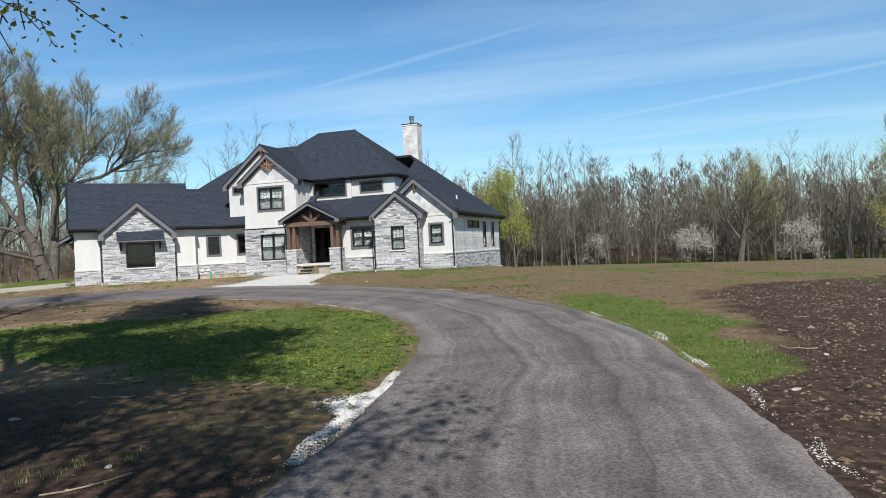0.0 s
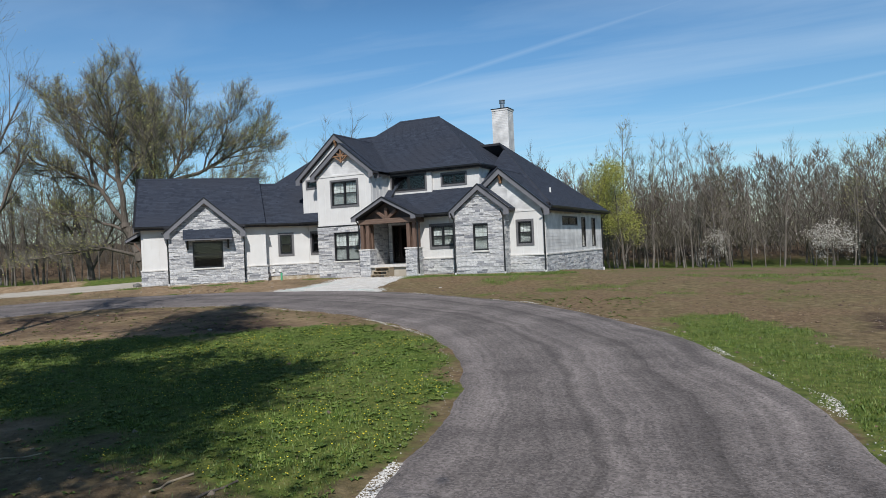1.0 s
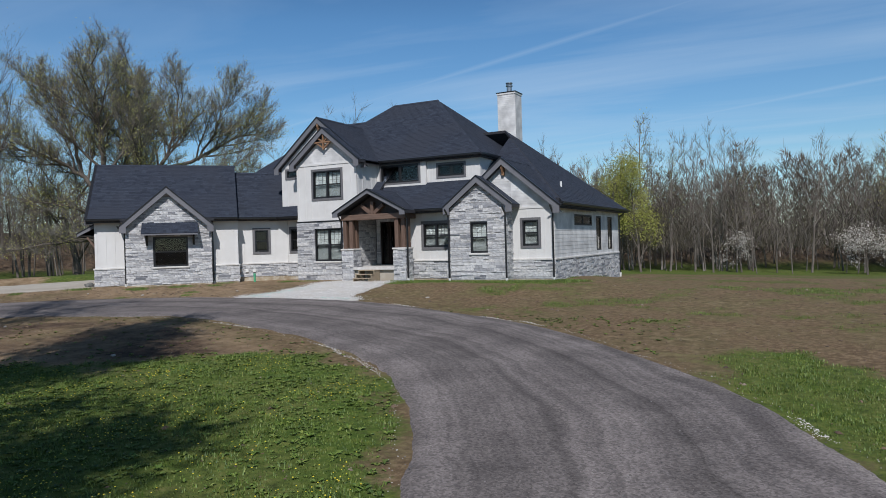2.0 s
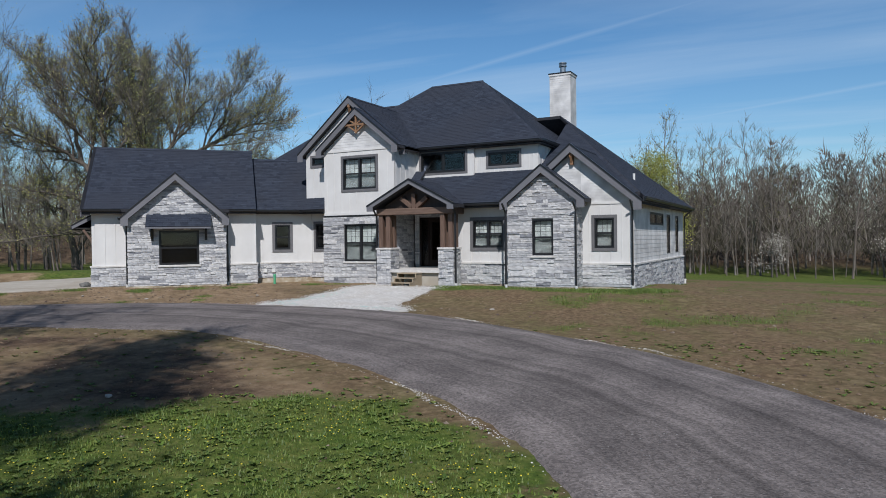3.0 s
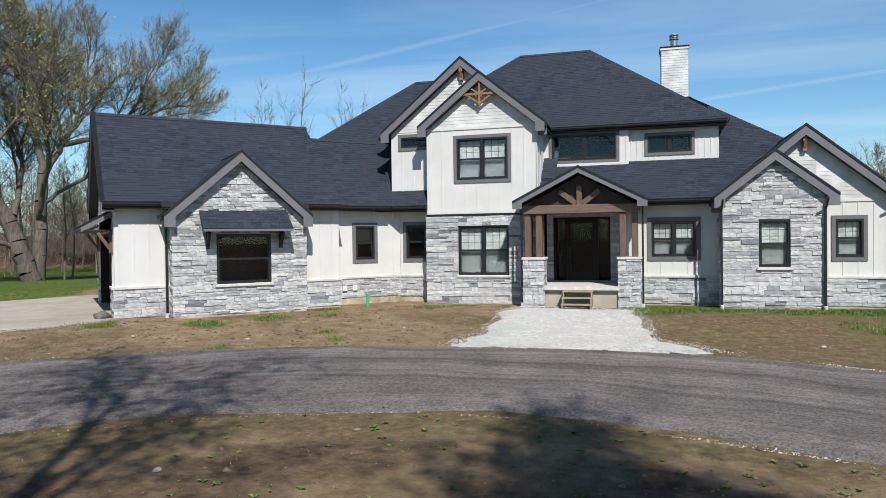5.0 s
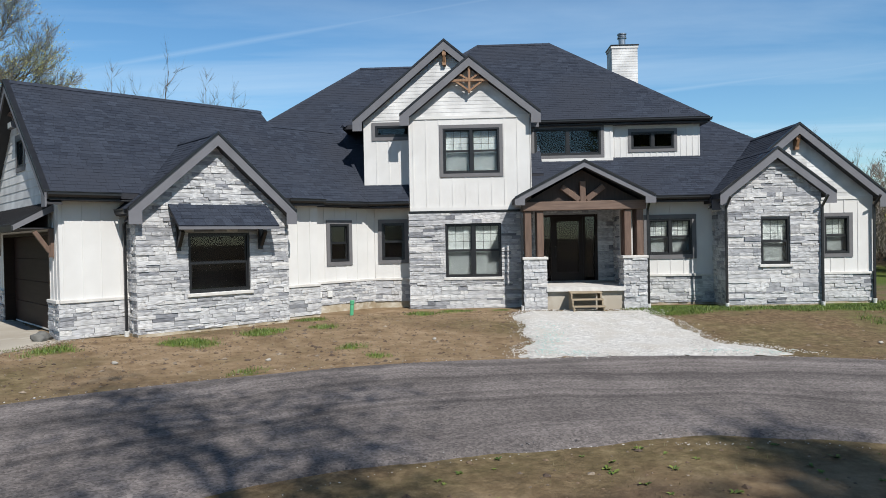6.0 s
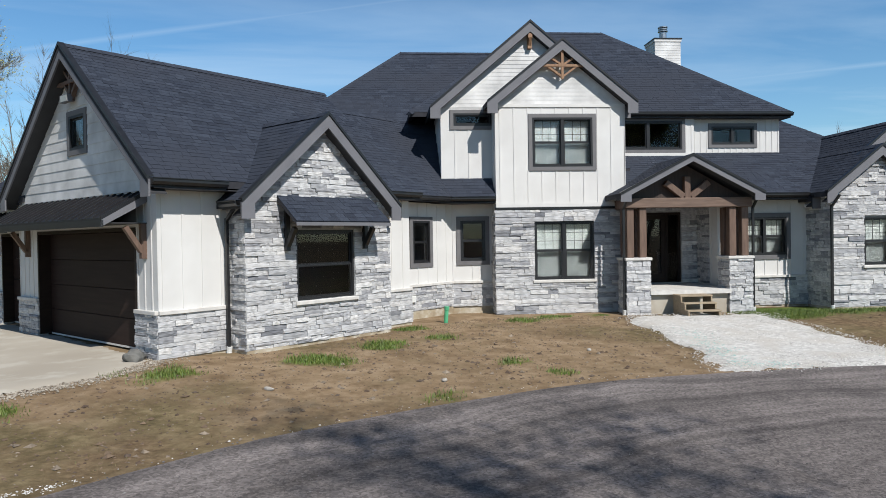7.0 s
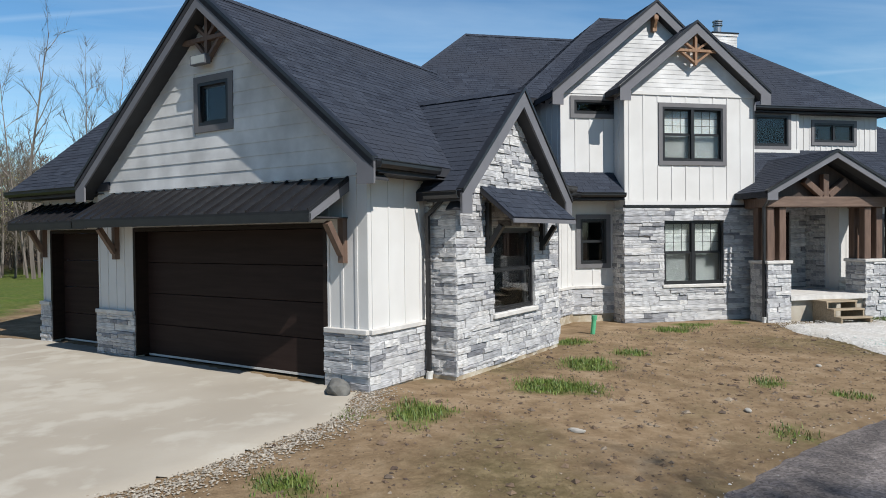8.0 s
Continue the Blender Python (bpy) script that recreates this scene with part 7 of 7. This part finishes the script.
rim = smooth_line([(-32.75, 32.6), (-33.3, 31.3), (-34.4, 30.05), (-35.5, 29.2), (-38, 28.05), (-42, 27.6)], 60)
pts = []
for i in range(9000):
    k = gr.random()
    q = rim[int(k * 59)]
    x, y = q.x + gr.gauss(0.08, 0.17), q.y + gr.gauss(-0.12, 0.17)
    pts.append((x, y, field_z(x, y) + 0.012, gr.uniform(0.006, 0.022)))
rocks("apron_gravel", pts, M_sandy, "sandy gravel spilled along the apron's edge", "gravel", 6)
pts = []
while len(pts) < 9000:
    x, y = gr.uniform(-36, 2.5), gr.uniform(5, 32)
    if edge_gap(LANE, x, y) > 0.1:
        pts.append((x, y, ground_z(x, y) + 0.052, gr.uniform(0.006, 0.02)))
rocks("loose_millings", pts, M_chip, "loose asphalt chips on the driveway", "gravel", 3)
pts = []
while len(pts) < 19000:
    x, y = (gr.uniform(-34, 14), gr.uniform(5, 39)) if len(pts) < 15000 else (gr.uniform(-34, -22), gr.uniform(26, 38))
    if off_lane(x, y) and house_gap(x, y) > 0.15 and gr.random() < 1.1 - turf_at(x, y):
        s = gr.uniform(0.008, 0.03) if gr.random() < 0.93 else gr.uniform(0.03, 0.075)
        pts.append((x, y, field_z(x, y), s))
while len(pts) < 27000:
    x, y = gr.uniform(1.2, 15), gr.uniform(5, 31)
    if off_lane(x, y) and gr.random() < soil_shade_at(x, y) * (0.25 + smooth(-0.1, 0.5, noise.noise(Vector((x * 0.8, y * 0.8, 41))))):
        pts.append((x, y, field_z(x, y), gr.uniform(0.015, 0.05) if gr.random() < 0.96 else gr.uniform(0.05, 0.11)))
rocks("clods", pts, M_clod, "earth clods and pebbles on the bare yard", "soil", 4)

# low broad-leaved weeds in the lawn and scattered over the bare ground
verts, faces = [], []
n = 0
while n < 5200:
    x, y = gr.uniform(-24, -4.6), gr.uniform(9, 30)
    if not off_lane(x, y) or gr.random() > 0.05 + turf_at(x, y) * (0.35 + smooth(-0.1, 0.4, noise.noise(Vector((x * 0.9, y * 0.9, 31))))):
        continue
    n += 1
    z, s = field_z(x, y), gr.uniform(0.03, 0.085)
    for i in range(gr.randint(5, 8)):
        a, l = gr.uniform(0, 6.283), s * gr.uniform(0.7, 1.3)
        c, d, w = math.cos(a), math.sin(a), l * 0.24
        k = len(verts)
        verts += [(x, y, z), (x + c * l * 0.55 - d * w, y + d * l * 0.55 + c * w, z + l * 0.35), (x + c * l, y + d * l, z + l * gr.uniform(0.15, 0.5)), (x + c * l * 0.55 + d * w, y + d * l * 0.55 - c * w, z + l * 0.35)]
        faces.append((k, k + 1, k + 2, k + 3))
me = bpy.data.meshes.new("weeds")
me.from_pydata(verts, [], faces)
me.materials.append(M_grass)
tagged(new("weeds", me), "low broad-leaved weeds in the lawn", "weeds", kind="stuff")

# dandelions: yellow heads in the lawn
verts, faces = [], []
n = 0
while n < 1500:
    x, y = gr.uniform(-21, -4.5), gr.uniform(10, 24)
    if lush(x, y) < 0.35 or noise.noise(Vector((x * 0.7, y * 0.7, 8))) < gr.uniform(-0.15, 0.3):
        continue
    n += 1
    z, s = field_z(x, y) + gr.uniform(0.03, 0.07), gr.uniform(0.007, 0.0125)
    k = len(verts)
    for ring, (rr, dz) in enumerate(((1.0, 0.0), (0.6, 0.5))):
        verts += [(x + s * rr * math.cos(1.05 * i), y + s * rr * math.sin(1.05 * i), z + s * dz) for i in range(6)]
    faces += [(k + i, k + (i + 1) % 6, k + 6 + (i + 1) % 6, k + 6 + i) for i in range(6)] + [tuple(k + 6 + i for i in range(6))]
me = bpy.data.meshes.new("dandelions")
me.from_pydata(verts, [], faces)
me.materials.append(M_dandelion)
tagged(new("dandelions", me), "yellow dandelion heads in the lawn", "flowers", kind="stuff")

# ---- loose things by the house ----


def boulder(name, at, size, seed, label, mat=None):
    r = random.Random(seed)
    bm = bmesh.new()
    bmesh.ops.create_icosphere(bm, subdivisions=2, radius=1)
    for v in bm.verts:
        k = 1 + 0.38 * noise.noise(v.co * 1.1 + Vector((seed, 0, 0))) + 0.12 * noise.noise(v.co * 3 + Vector((0, seed, 0)))
        v.co = Vector((v.co.x * size[0], v.co.y * size[1], max(v.co.z, -0.45) * size[2])) * k
    bmesh.ops.bevel(bm, geom=bm.edges[:], offset=0.008, segments=1, affect='EDGES')
    ob = new(name, mesh_of(name, bm))
    ob.data.materials.append(mat or M_rock)
    ob.matrix_basis = pose(*at, 0, 0, r.uniform(0, 360))
    return tagged(ob, label, "rock")


p = W(-0.46, 46.42)
boulder("boulder", (p.x, p.y, 1.62 + 0.06), (0.25, 0.18, 0.155), 3, "grey field boulder at the garage corner")

p = Vector((-20.2, 37.98, ground_z(-20.2, 37.6)))
st = thing("wooden_steps", Matrix.Translation(p), "raw pine box steps below the porch", "steps")
for y0, y1, z1 in ((-0.30, 0.0, 0.56), (-0.50, -0.30, 0.56), (-0.74, -0.50, 0.38), (-0.98, -0.74, 0.20)):
    bm = bmesh.new(); box(bm, -0.46, y0 + 0.004, z1 - 0.04, 0.46, y1 - 0.004, z1)
    part("tread", bevelled(bm, 0.004), M_lumber, st, m=PLACE[st])
for x in (-0.44, 0.40):
    bm = bmesh.new()
    for d0, d1, z1 in ((0.0, 0.49, 0.52), (0.49, 0.73, 0.34), (0.73, 0.96, 0.16)):
        box(bm, x, -d1, -0.05, x + 0.04, -d0 - 0.001, z1)
    part("stringer", bm, M_lumber, st, m=PLACE[st])

p = W(7.35, 45.55)
bm = bmesh.new()
tube(bm, [(0, 0, -0.1), (0.01, 0, 0.36)], 0.055, 12)
tube(bm, [(0.01, 0, 0.34), (0.012, 0, 0.44)], 0.066, 12)
gp = new("standpipe", mesh_of("standpipe", bm))
gp.data.materials.append(M_green)
gp.matrix_basis = pose(p.x, p.y, ground_z(p.x, p.y), 4, 3, 0)
tagged(gp, "green plastic drain standpipe upright in the earth", "pipe")
m, L = seg(W(6.6, 46.8), bend)
for s in (0.35, 0.72):
    bm = bmesh.new(); box(bm, s, -0.11, 2.02, s + 0.16, -0.04, 2.2)
    part("outlet_cover", bevelled(bm, 0.01), M_pvc, house, "white outdoor outlet cover", m=m)

# fallen sticks and pale field stones on the island
sr = random.Random(77)
for k in range(30):
    x, y = (sr.uniform(-13, -5.2), sr.uniform(6.2, 11.0)) if k < 16 else (sr.uniform(2.4, 8.5), sr.uniform(8.5, 20))
    L, a = sr.uniform(0.35, 1.0), sr.uniform(0, 6.28)
    z = field_z(x, y) + 0.012
    pts = [(L * (i / 4 - 0.5), sr.gauss(0, 0.05), (0.02, 0.0, 0.015, 0.0, 0.03)[i]) for i in range(5)]
    bm = bmesh.new(); tube(bm, pts, sr.uniform(0.008, 0.016), 6)
    s = new("stick", mesh_of("stick", bm))
    s.data.materials.append(M_lumber if k % 3 else M_bark)
    s.matrix_basis = pose(x, y, z, 0, 0, a * 57.3)
    tagged(s, "fallen dry stick on the bare earth", "stick", "fallen sticks")
for k, (x, y) in enumerate(((-6.6, 6.9), (-9.8, 8.4), (-16.2, 20.8), (-23.9, 22.9), (-27.6, 31.0), (-30.4, 30.4), (-24.4, 33.4), (-14.5, 33.0), (1.9, 11.8), (2.9, 14.6))):
    boulder("field_stone", (x, y, field_z(x, y) + 0.015), (0.06 + 0.03 * (k % 3), 0.05, 0.035), 20 + k, "small pale stone lying on the earth", M_pale)
